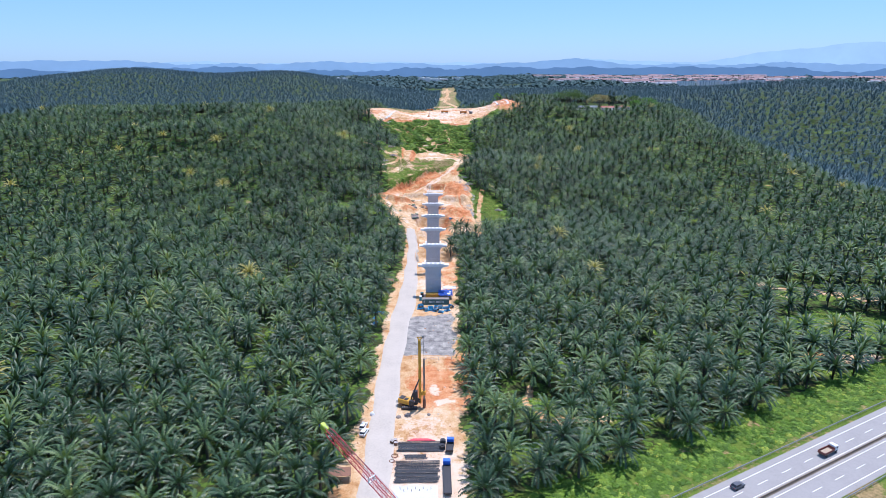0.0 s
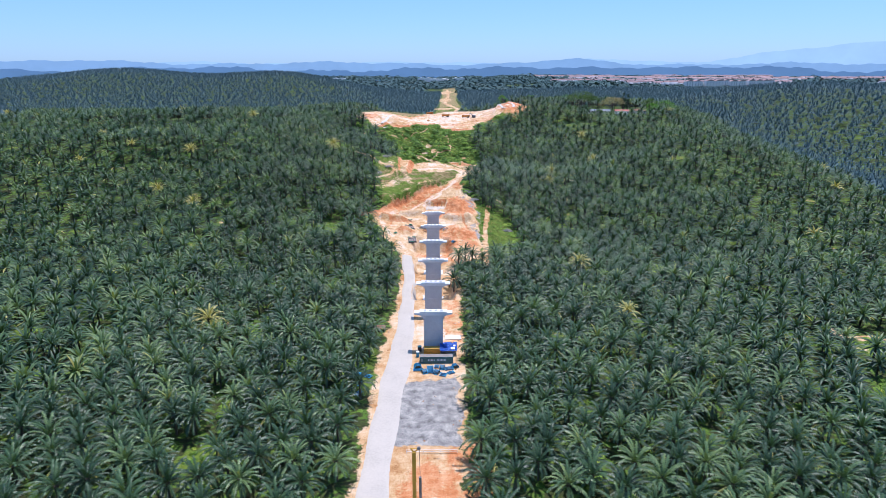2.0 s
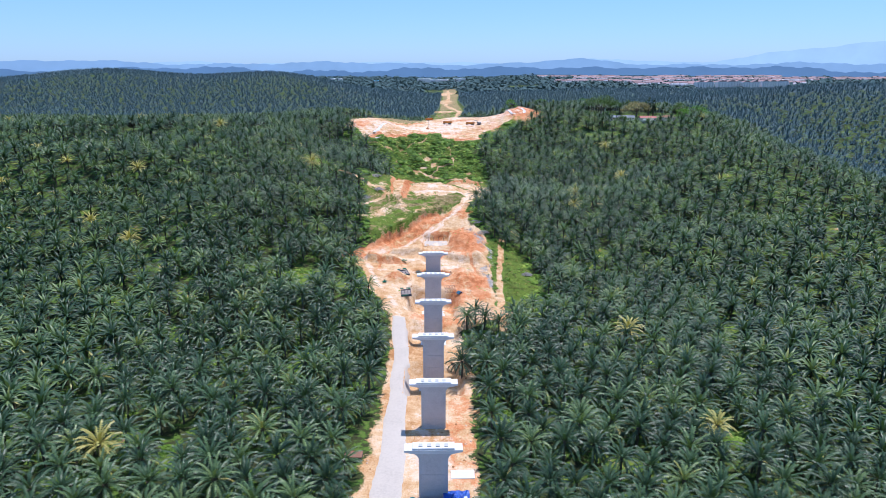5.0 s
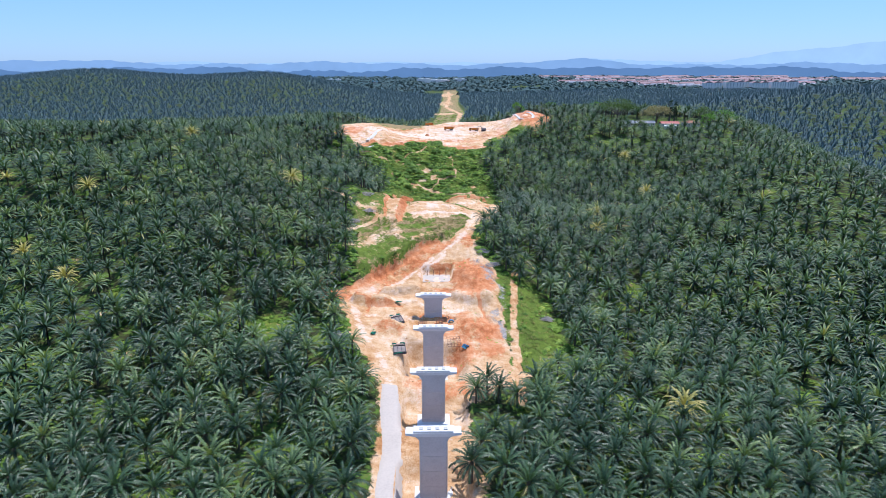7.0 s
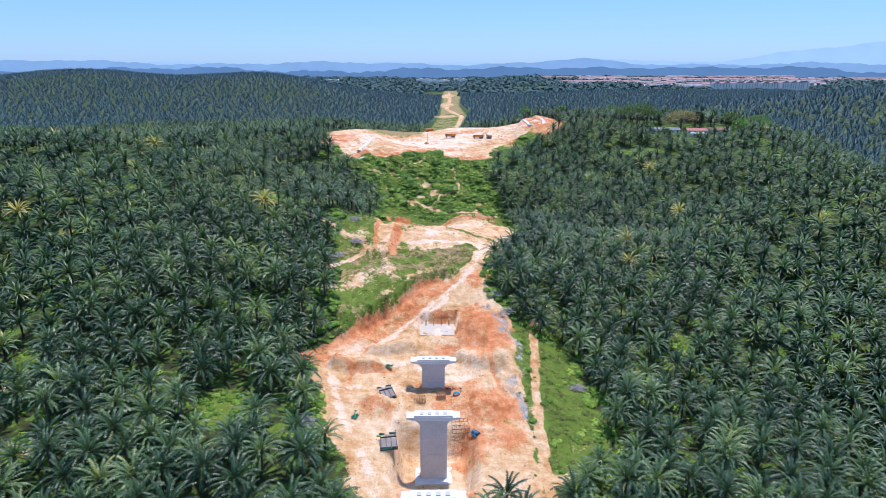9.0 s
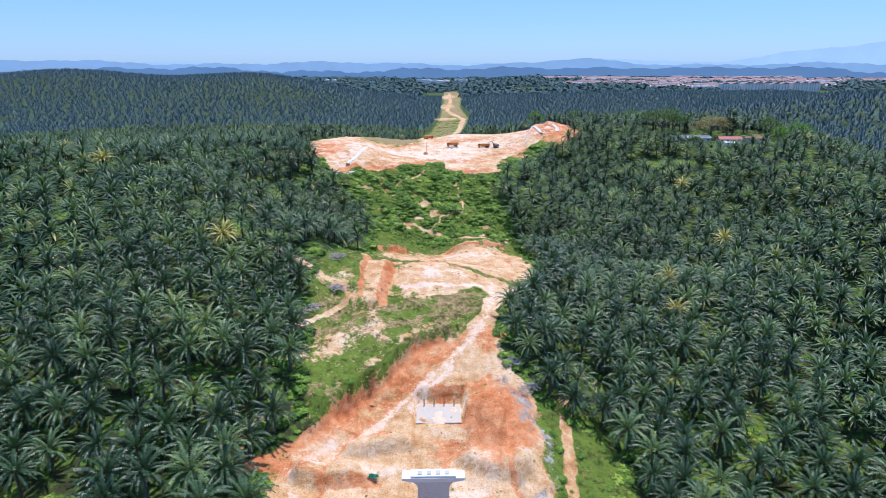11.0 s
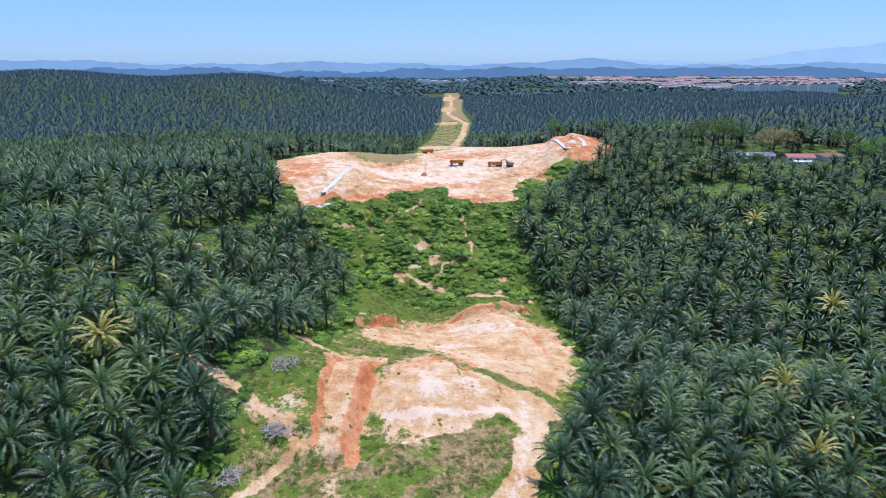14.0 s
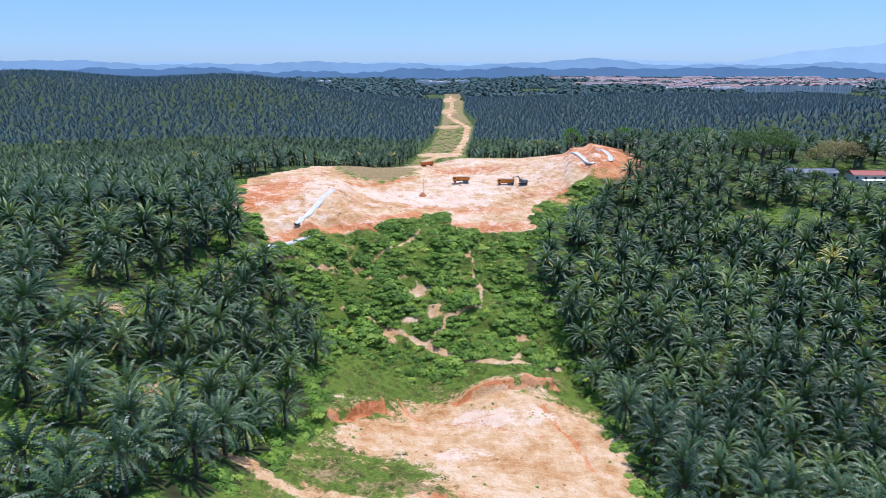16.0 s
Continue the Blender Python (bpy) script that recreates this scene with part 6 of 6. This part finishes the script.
def dump_truck(x, y, turn, label):
    e = thing("dump_truck", label, "dump truck", pose(x, y, gz(x, y) + 0.05, 0, 0, turn), "dump trucks on the cutting")
    bm = bmesh.new()
    extrude_y(bm, [(2.3, 0.9), (4.2, 0.9), (4.25, 2.0), (3.95, 3.0), (2.3, 3.05)], -1.2, 1.2)
    bmesh.ops.bevel(bm, geom=bm.edges[:], offset=0.08, segments=1, affect="EDGES")
    cab = part("cab", bm, M_ORANGE, e)
    part("windscreen", boxes((4.12, 0, 2.5, 0.1, 2.0, 0.8, 0, Matrix.Rotation(-0.28, 4, "Y"))), M_GLASS, cab, "dark glass")
    for sy in (-1.21, 1.21):
        part("side_window", boxes((3.3, sy, 2.45, 0.9, 0.03, 0.7)), M_GLASS, cab, "dark glass")
    bm = bmesh.new()
    extrude_y(bm, [(-4.3, 1.3), (1.9, 1.3), (2.1, 3.1), (-4.4, 2.9)], -1.28, 1.28)
    tip = part("tipper_body", bm, M_ORANGE, e)
    for k in range(6):
        part("body_rib", boxes((-3.8 + 1.1 * k, -1.32, 2.1, 0.16, 0.08, 1.6), (-3.8 + 1.1 * k, 1.32, 2.1, 0.16, 0.08, 1.6)), M_ORANGE, tip)
    part("load", boxes((-1.2, 0, 3.0, 5.8, 2.2, 0.2), bevel=0.09), M_LOAD, e, "reddish earth load")
    part("chassis", boxes((-0.2, 0, 1.05, 8.2, 0.95, 0.35)), M_BLACK, e)
    wheels(e, [(sx, sy) for sx in (3.2, -1.6, -3.0) for sy in (-1.05, 1.05)], 0.52, 0.36)


dump_truck(14.3, 770.0, 188, "orange dump truck driving across the red cutting")
dump_truck(37.2, 766.0, 182, "orange dump truck waiting on the red cutting")
dump_truck(-4.0, 838.0, 30, "orange dump truck far back on the cutting road")


def excavator(x, y, turn):
    e = thing("excavator", "grey-blue crawler excavator loading on the cutting", "excavator", pose(x, y, gz(x, y) + 0.05, 0, 0, turn))
    for sy in (-1.1, 1.1):
        bm = bmesh.new()
        extrude_y(bm, [(-2.0, 0.4), (-1.6, 0), (1.6, 0), (2.0, 0.4), (1.6, 0.85), (-1.6, 0.85)], sy - 0.3, sy + 0.3)
        part("track", bm, M_BLACK, e)
    part("house", boxes((-0.4, 0.3, 1.8, 3.2, 2.0, 1.5), (-1.7, 0, 1.6, 0.8, 2.6, 1.2), bevel=0.1), M_STEEL, e)
    cab = part("cab", boxes((0.9, -0.75, 2.1, 1.5, 1.0, 1.8), bevel=0.08), M_GREY, e)
    part("cab_window", boxes((1.3, -0.75, 2.4, 0.75, 1.06, 0.8)), M_GLASS, cab)
    bm = bmesh.new()
    rod(bm, (1.0, 0.2, 2.0), (3.4, 0.2, 4.8), 0.3, 6)
    rod(bm, (3.4, 0.2, 4.8), (5.6, 0.2, 4.2), 0.26, 6)
    part("boom", bm, M_STEEL, e)
    part("stick", rod(bmesh.new(), (5.5, 0.2, 4.4), (6.2, 0.2, 1.6), 0.2, 6), M_STEEL, e)
    part("bucket", boxes((6.1, 0.2, 1.0, 1.0, 1.2, 1.0), bevel=0.2), M_BLACK, e)


excavator(46.0, 764.5, 200)
e = thing("power_pole", "thin timber pole in a small red mound", "pole", pose(-4.7, 749.0, gz(-4.7, 749)))
part("pole", rod(bmesh.new(), (0, 0, -0.5), (0, 0, 8.5), 0.16, 8, 0.1), M_TIMBER, e)
bm = bmesh.new()
bmesh.ops.create_cone(bm, cap_ends=True, segments=14, radius1=2.4, radius2=0.5, depth=1.8, matrix=Matrix.Translation((-0.6, 0, 0.7)))
M_REDSOIL = plain("red_soil", (0.45, 0.19, 0.08), 0.95, vary=0.3)
part("mound", bm, M_REDSOIL, e)


# ---- trees and houses on the right-hand hilltop ----
M_TREE = leaf_material("broad_leaves", (0.05, 0.10, 0.025), (0.085, 0.15, 0.035), (0.14, 0.21, 0.045), 0.6, 0.3)
M_PALE = leaf_material("sparse_pale_leaves", (0.24, 0.21, 0.12), (0.34, 0.31, 0.17), (0.38, 0.40, 0.14), 0.8, 0.2)
M_BRIGHT = leaf_material("bright_leaves", (0.07, 0.17, 0.02), (0.12, 0.27, 0.03), (0.18, 0.36, 0.05), 0.6, 0.3)
M_DARKTREE = leaf_material("dark_leaves", (0.012, 0.03, 0.016), (0.022, 0.05, 0.022), (0.04, 0.075, 0.028), 0.7, 0.2)
M_BARK = plain("bark", (0.12, 0.10, 0.08), 0.95, vary=0.35)


def broad_tree(x, y, h, spread, flat, leaf, label, seed, n=1500, sparse=1.0, cone=False):
    rng = random.Random(seed)
    e = thing("tree", label, "tree", pose(x, y, gz(x, y)), "")
    bm = rod(bmesh.new(), (0, 0, -0.3), (0, 0, h * 0.5), 0.045 * h, 8, 0.025 * h)
    tips = []
    for k in range(11):
        a = k * 2.4 + rng.uniform(-0.3, 0.3)
        q = spread * rng.uniform(0.35, 0.85) * (0.35 if cone else 1)
        zt = h * (rng.uniform(0.25, 0.9) if cone else rng.uniform(0.58, 0.86))
        z0 = min(h * rng.uniform(0.25, 0.48), zt - 0.2)
        t = Vector((q * math.cos(a), q * math.sin(a), zt))
        rod(bm, (0, 0, z0), t * 0.55 + Vector((0, 0, 0.1 * h)), 0.014 * h, 5, 0.01 * h)
        rod(bm, t * 0.55 + Vector((0, 0, 0.1 * h)), t, 0.01 * h, 5, 0.004 * h)
        tips.append(t)
    part("trunk", bm, M_BARK, e)
    V, tone = [], []
    clumps = []
    for k in range(36):
        a, q = rng.uniform(0, 6.283), rng.random() ** 0.55
        if cone:
            u = rng.random()
            clumps.append((spread * (1 - u) * 0.8 * q * math.cos(a), spread * (1 - u) * 0.8 * q * math.sin(a), h * (0.2 + 0.8 * u), spread * 0.3))
        else:
            clumps.append((spread * q * math.cos(a), spread * q * math.sin(a), h * (1 - flat * (0.25 + 0.75 * q * q)) * rng.uniform(0.9, 1.02), spread * rng.uniform(0.2, 0.34)))
    for k in range(int(n * sparse)):
        cx, cy, cz, r = clumps[k % 36]
        d = Vector((rng.gauss(0, 1), rng.gauss(0, 1), rng.gauss(0, 0.6)))
        d = d.normalized() * r * rng.uniform(0.6, 1.05)
        c = Vector((cx, cy, cz)) + Vector((d.x, d.y, d.z * 0.6))
        s = rng.uniform(0.35, 0.75)
        for _ in range(3):
            V.append(c + Vector((rng.gauss(0, 1), rng.gauss(0, 1), rng.gauss(0, 0.5))).normalized() * s)
        tone += [(k % 36) / 36 * 0.6 + 0.2] * 3
    me = mesh_of("crown", np.array([tuple(v) for v in V]), np.arange(len(V)).reshape(-1, 3), leaf, floats={"tone": np.array(tone)})
    c = new("crown", me)
    c.parent = e
    return e


broad_tree(169, 767, 21.5, 17.5, 0.45, M_TREE, "wide umbrella-shaped rain tree above the palms", 1, 5200)
broad_tree(203, 761, 17.5, 13.0, 0.6, M_PALE, "spreading tree with thin pale half-bare crown", 2, 3600)
broad_tree(87, 842, 16.5, 7.0, 0.6, M_BRIGHT, "bright green rounded tree behind the cutting", 3, 1300)
broad_tree(122, 848, 15, 9, 0.6, M_BRIGHT, "bright green low tree behind the palms", 4, 1200)
broad_tree(166, 836, 15, 10, 0.6, M_BRIGHT, "bright green low tree behind the palms", 5, 1200)
broad_tree(216, 764, 19, 5, 0.8, M_DARKTREE, "dark narrow tree beside the houses", 6, 900, 1.0, True)
broad_tree(222, 768, 17, 5, 0.8, M_DARKTREE, "dark narrow tree beside the houses", 7, 900, 1.0, True)
broad_tree(183, 742, 8, 6, 0.7, M_TREE, "low rounded tree beside the houses", 8, 900)
broad_tree(238, 734, 14, 8, 0.6, M_BRIGHT, "bright green rounded tree beside the houses", 9, 1000)
broad_tree(243, 754, 17, 9, 0.6, M_TREE, "rounded dark green tree among the houses", 10, 1100)
broad_tree(255, 742, 17, 11, 0.6, M_BRIGHT, "bright green rounded tree among the houses", 11, 1100)

M_REDROOF = plain("red_roof_sheet", (0.36, 0.09, 0.06), 0.6, vary=0.25)
M_GREYROOF = plain("grey_roof_sheet", (0.22, 0.24, 0.28), 0.5, vary=0.2)
M_BROWNROOF = plain("brown_roof_tile", (0.25, 0.11, 0.06), 0.8, vary=0.3)
M_WALL = plain("plaster", (0.62, 0.58, 0.52), 0.85, vary=0.15)


def house(x, y, w, d, turn, roof, label, hip=0.0, wall_h=2.8, rise=1.6):
    e = thing("house", label, "house", pose(x, y, gz(x, y), 0, 0, turn), "houses on the hilltop")
    part("wall", boxes((0, 0, wall_h / 2 - 0.3, w - 0.8, d - 0.8, wall_h + 0.6)), M_WALL, e)
    bm = bmesh.new()
    c = [bm.verts.new(p) for p in ((-w / 2, -d / 2, wall_h), (w / 2, -d / 2, wall_h), (w / 2, d / 2, wall_h), (-w / 2, d / 2, wall_h))]
    r = [bm.verts.new(p) for p in ((-w / 2 + hip, 0, wall_h + rise), (w / 2 - hip, 0, wall_h + rise))]
    for f in ((c[0], c[1], r[1], r[0]), (c[2], c[3], r[0], r[1]), (c[1], c[2], r[1]), (c[3], c[0], r[0]), (c[3], c[2], c[1], c[0])):
        bm.faces.new(f)
    roof_ob = part("roof", bm, roof, e)
    part("ridge", rod(bmesh.new(), (-w / 2 + hip, 0, wall_h + rise), (w / 2 - hip, 0, wall_h + rise), 0.12, 6), roof, roof_ob)
    for k in range(max(2, int(w / 4))):
        n = max(2, int(w / 4))
        q = -w / 2 + w * (k + 0.5) / n
        win = part("window", boxes((q, -d / 2 + 0.38, wall_h * 0.55, 1.3, 0.06, 1.1)), M_GLASS, e)
        part("frame", boxes((q, -d / 2 + 0.36, wall_h * 0.55 - 0.6, 1.5, 0.1, 0.1), (q, -d / 2 + 0.36, wall_h * 0.55 + 0.6, 1.5, 0.1, 0.1)), M_WHITE, win)
    part("door", boxes((w * 0.12, -d / 2 + 0.37, 1.0, 0.9, 0.06, 2.0)), M_RUST, e)


house(189, 751, 18, 7, 4, M_GREYROOF, "long low building with grey sheet roof")
house(209, 745, 16, 9, -6, M_REDROOF, "house with faded red sheet roof among trees")
house(207, 736.5, 11, 4, -4, M_WHITE, "low annex with pale sheet awning", 0, 2.3, 0.4)
house(176, 753, 8, 6, 10, M_GREYROOF, "small outbuilding with grey sheet roof")
house(228, 745, 13, 11, 8, M_BROWNROOF, "house with brown tiled hip roof", 4.0)


# ---- distant buildings ----
# Walls whitened and red roofs greyed: distance haze in their base colours.
M_FLATWALL = plain("haze_pale_rendered_wall", (0.78, 0.72, 0.72), 0.9, vary=0.1, scale=0.1)
M_FLATROOF = plain("far_red_roof_hazed", (0.32, 0.21, 0.20), 0.9, vary=0.4, scale=0.06)
M_FLATWIN = plain("far_window", (0.26, 0.27, 0.31), 0.4, vary=0.1)


def flats(x, y, w, h, turn):
    e = thing("apartment_building", "distant pale apartment block with red roofs", "building", pose(x, y, gz(x, y), 0, 0, turn), "apartment blocks in the distance")
    wall = part("wall", boxes((0, 0, h / 2, w, 16, h)), M_FLATWALL, e)
    n = max(2, int(w / 22))
    for k in range(n):
        q = -w / 2 + w * (k + 0.5) / n
        bm = bmesh.new()
        extrude_y(bm, [(q - w / n / 2 + 1, h), (q + w / n / 2 - 1, h), (q, h + 5.0)], -8.4, 8.4)
        part("roof", bm, M_FLATROOF, e)
        for f in range(int(h / 3.4)):
            for s in (-0.3, 0.0, 0.3):
                part("window", boxes((q + s * w / n, -8.1, 2.4 + 3.4 * f, 3.0, 0.3, 1.7)), M_FLATWIN, wall)


for fx, fy, fw, fh in [(855, 2120, 58, 22), (930, 2135, 62, 23), (1000, 2120, 56, 22), (1075, 2130, 76, 24), (975, 2190, 70, 22), (1130, 2190, 60, 22)]:
    flats(fx, fy, fw, fh, 6)


def town():
    """Rows of small houses, counted by nobody."""
    rng = random.Random(14)
    V, F, off = [], [], 0
    mats = []
    for row in range(26):
        cx, cy = rng.uniform(420, 2500), rng.uniform(2250, 3300)
        n = rng.randint(6, 20)
        for k in range(n):
            x, y = cx + k * 24, cy + k * rng.uniform(-1, 1) + 4 * math.sin(k)
            w, d, h = rng.uniform(9, 20), rng.uniform(9, 12), rng.uniform(4, 8)
            z = gz(x, y) + 6
            V += [(x - w, y - d, z - 8), (x + w, y - d, z - 8), (x + w, y + d, z - 8), (x - w, y + d, z - 8), (x - w, y - d, z + h), (x + w, y - d, z + h), (x + w, y + d, z + h), (x - w, y + d, z + h), (x - w, y, z + h + 5), (x + w, y, z + h + 5)]
            F += [[off + i for i in f] for f in ((0, 1, 5, 4), (2, 3, 7, 6), (1, 2, 6, 5), (3, 0, 4, 7))]
            F += [[off + i for i in f] for f in ((4, 5, 9, 8), (6, 7, 8, 9))]
            F += [[off + 4, off + 8, off + 7, off + 7], [off + 5, off + 6, off + 9, off + 9]]
            mats += [0, 0, 0, 0, 1, 1, 0, 0]
            off += 10
    quads = np.array([f for f in F if len(set(f)) == 4])
    me = mesh_of("distant_town", np.array(V), quads, M_FLATWALL)
    me.materials.append(M_FLATROOF)
    me.polygons.foreach_set("material_index", np.array([m for f, m in zip(F, mats) if len(set(f)) == 4], np.int32))
    tagged(new("distant_town", me), "far rows of terraced houses with pinkish red roofs", "town", kind="stuff")


town()
for x, y, w, d, h in [(30, 3080, 90, 40, 9), (125, 3120, 60, 30, 8), (-40, 3180, 70, 30, 10), (-420, 2900, 60, 20, 8), (-230, 2700, 30, 18, 7)]:
    e = thing("factory_shed", "long white-roofed factory shed in the distance", "factory", pose(x, y, gz(x, y) + 6), "factory sheds in the distance")
    part("wall", boxes((0, 0, h / 2 - 6, w, d, h + 12)), M_FLATWALL, e)
    bm = bmesh.new()
    extrude_y(bm, [(-w / 2 - 1, h), (w / 2 + 1, h), (w / 4, h + 4), (0, h + 1), (-w / 4, h + 4)], -d / 2, d / 2)
    part("roof", bm, M_WHITE if w > 40 else M_BLUE, e)


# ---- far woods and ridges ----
# Mixed wood greens pushed to blue: aerial haze painted into the leaves.
M_HAZYWOOD = leaf_material("distant_mixed_wood_hazed", (0.060, 0.105, 0.105), (0.075, 0.125, 0.12), (0.095, 0.14, 0.125), 0.9, 0.1, 0)


def far_woods():
    rng = np.random.default_rng(9)
    models = []
    for k in range(5):
        r = random.Random(70 + k)
        models.append(clump_rows(r, 18, 0.7))
    x, y = rng.uniform(-2300, 2900, 12000), 2030 + 1700 * rng.random(12000) ** 1.2
    keep = (np.abs(x) < y * 0.85 + 200) & ~((np.abs(x - 20) < 60) & (y < 2330)) & ~((np.abs(x - 990) < 190) & (y < 2200) & (y > 2040)) & ~((np.abs(x - 50) < 190) & (y > 2980) & (y < 3200))
    clear = wobble(x, y, 160) > 0.45
    keep &= ~(clear & (x > 250))
    x, y = x[keep], y[keep]
    scatter("far_woods", x, y, rng.uniform(9, 25, len(x)), models, M_HAZYWOOD, "distant mixed woods round the town", "woods", 12)


far_woods()


# Self-lit colour for the backdrop hills; haze and daylight are baked into c.
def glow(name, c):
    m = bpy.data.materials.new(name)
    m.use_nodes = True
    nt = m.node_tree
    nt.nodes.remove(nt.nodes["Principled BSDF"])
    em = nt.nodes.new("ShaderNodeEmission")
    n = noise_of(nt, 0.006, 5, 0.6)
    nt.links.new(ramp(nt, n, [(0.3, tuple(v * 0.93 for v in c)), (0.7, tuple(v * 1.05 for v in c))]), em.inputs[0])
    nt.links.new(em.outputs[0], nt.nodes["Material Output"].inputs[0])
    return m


def ridge(name, dist, base, swell, peaks, colour, label, seed):
    """A far range: a long crest with a front and a back slope, self-lit in haze blue."""
    n = 420
    V = []
    for k in range(n):
        az = radians(-62 + 124 * k / (n - 1))
        u = math.degrees(az)
        h = base + swell * (0.6 * math.sin(u * 0.33 + seed) + 0.5 * math.sin(u * 0.81 + 2.3 * seed) + 0.28 * math.sin(u * 2.3 + seed) + 0.16 * math.sin(u * 6.1 + 3 * seed) + 0.08 * math.sin(u * 15 + seed))
        h += sum(p * math.exp(-((u - c) / w) ** 2) for c, w, p in peaks)
        for r, z in ((dist - 160, -40), (dist, h), (dist + 90, -40)):
            V.append((r * math.sin(az), r * math.cos(az), z))
    me = mesh_of(name, np.array(V), grid_faces(n, 3), glow(name + "_haze_glow", colour))
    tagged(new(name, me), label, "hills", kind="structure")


# Farther ranges glow paler: thickening haze is set by hand in each colour.
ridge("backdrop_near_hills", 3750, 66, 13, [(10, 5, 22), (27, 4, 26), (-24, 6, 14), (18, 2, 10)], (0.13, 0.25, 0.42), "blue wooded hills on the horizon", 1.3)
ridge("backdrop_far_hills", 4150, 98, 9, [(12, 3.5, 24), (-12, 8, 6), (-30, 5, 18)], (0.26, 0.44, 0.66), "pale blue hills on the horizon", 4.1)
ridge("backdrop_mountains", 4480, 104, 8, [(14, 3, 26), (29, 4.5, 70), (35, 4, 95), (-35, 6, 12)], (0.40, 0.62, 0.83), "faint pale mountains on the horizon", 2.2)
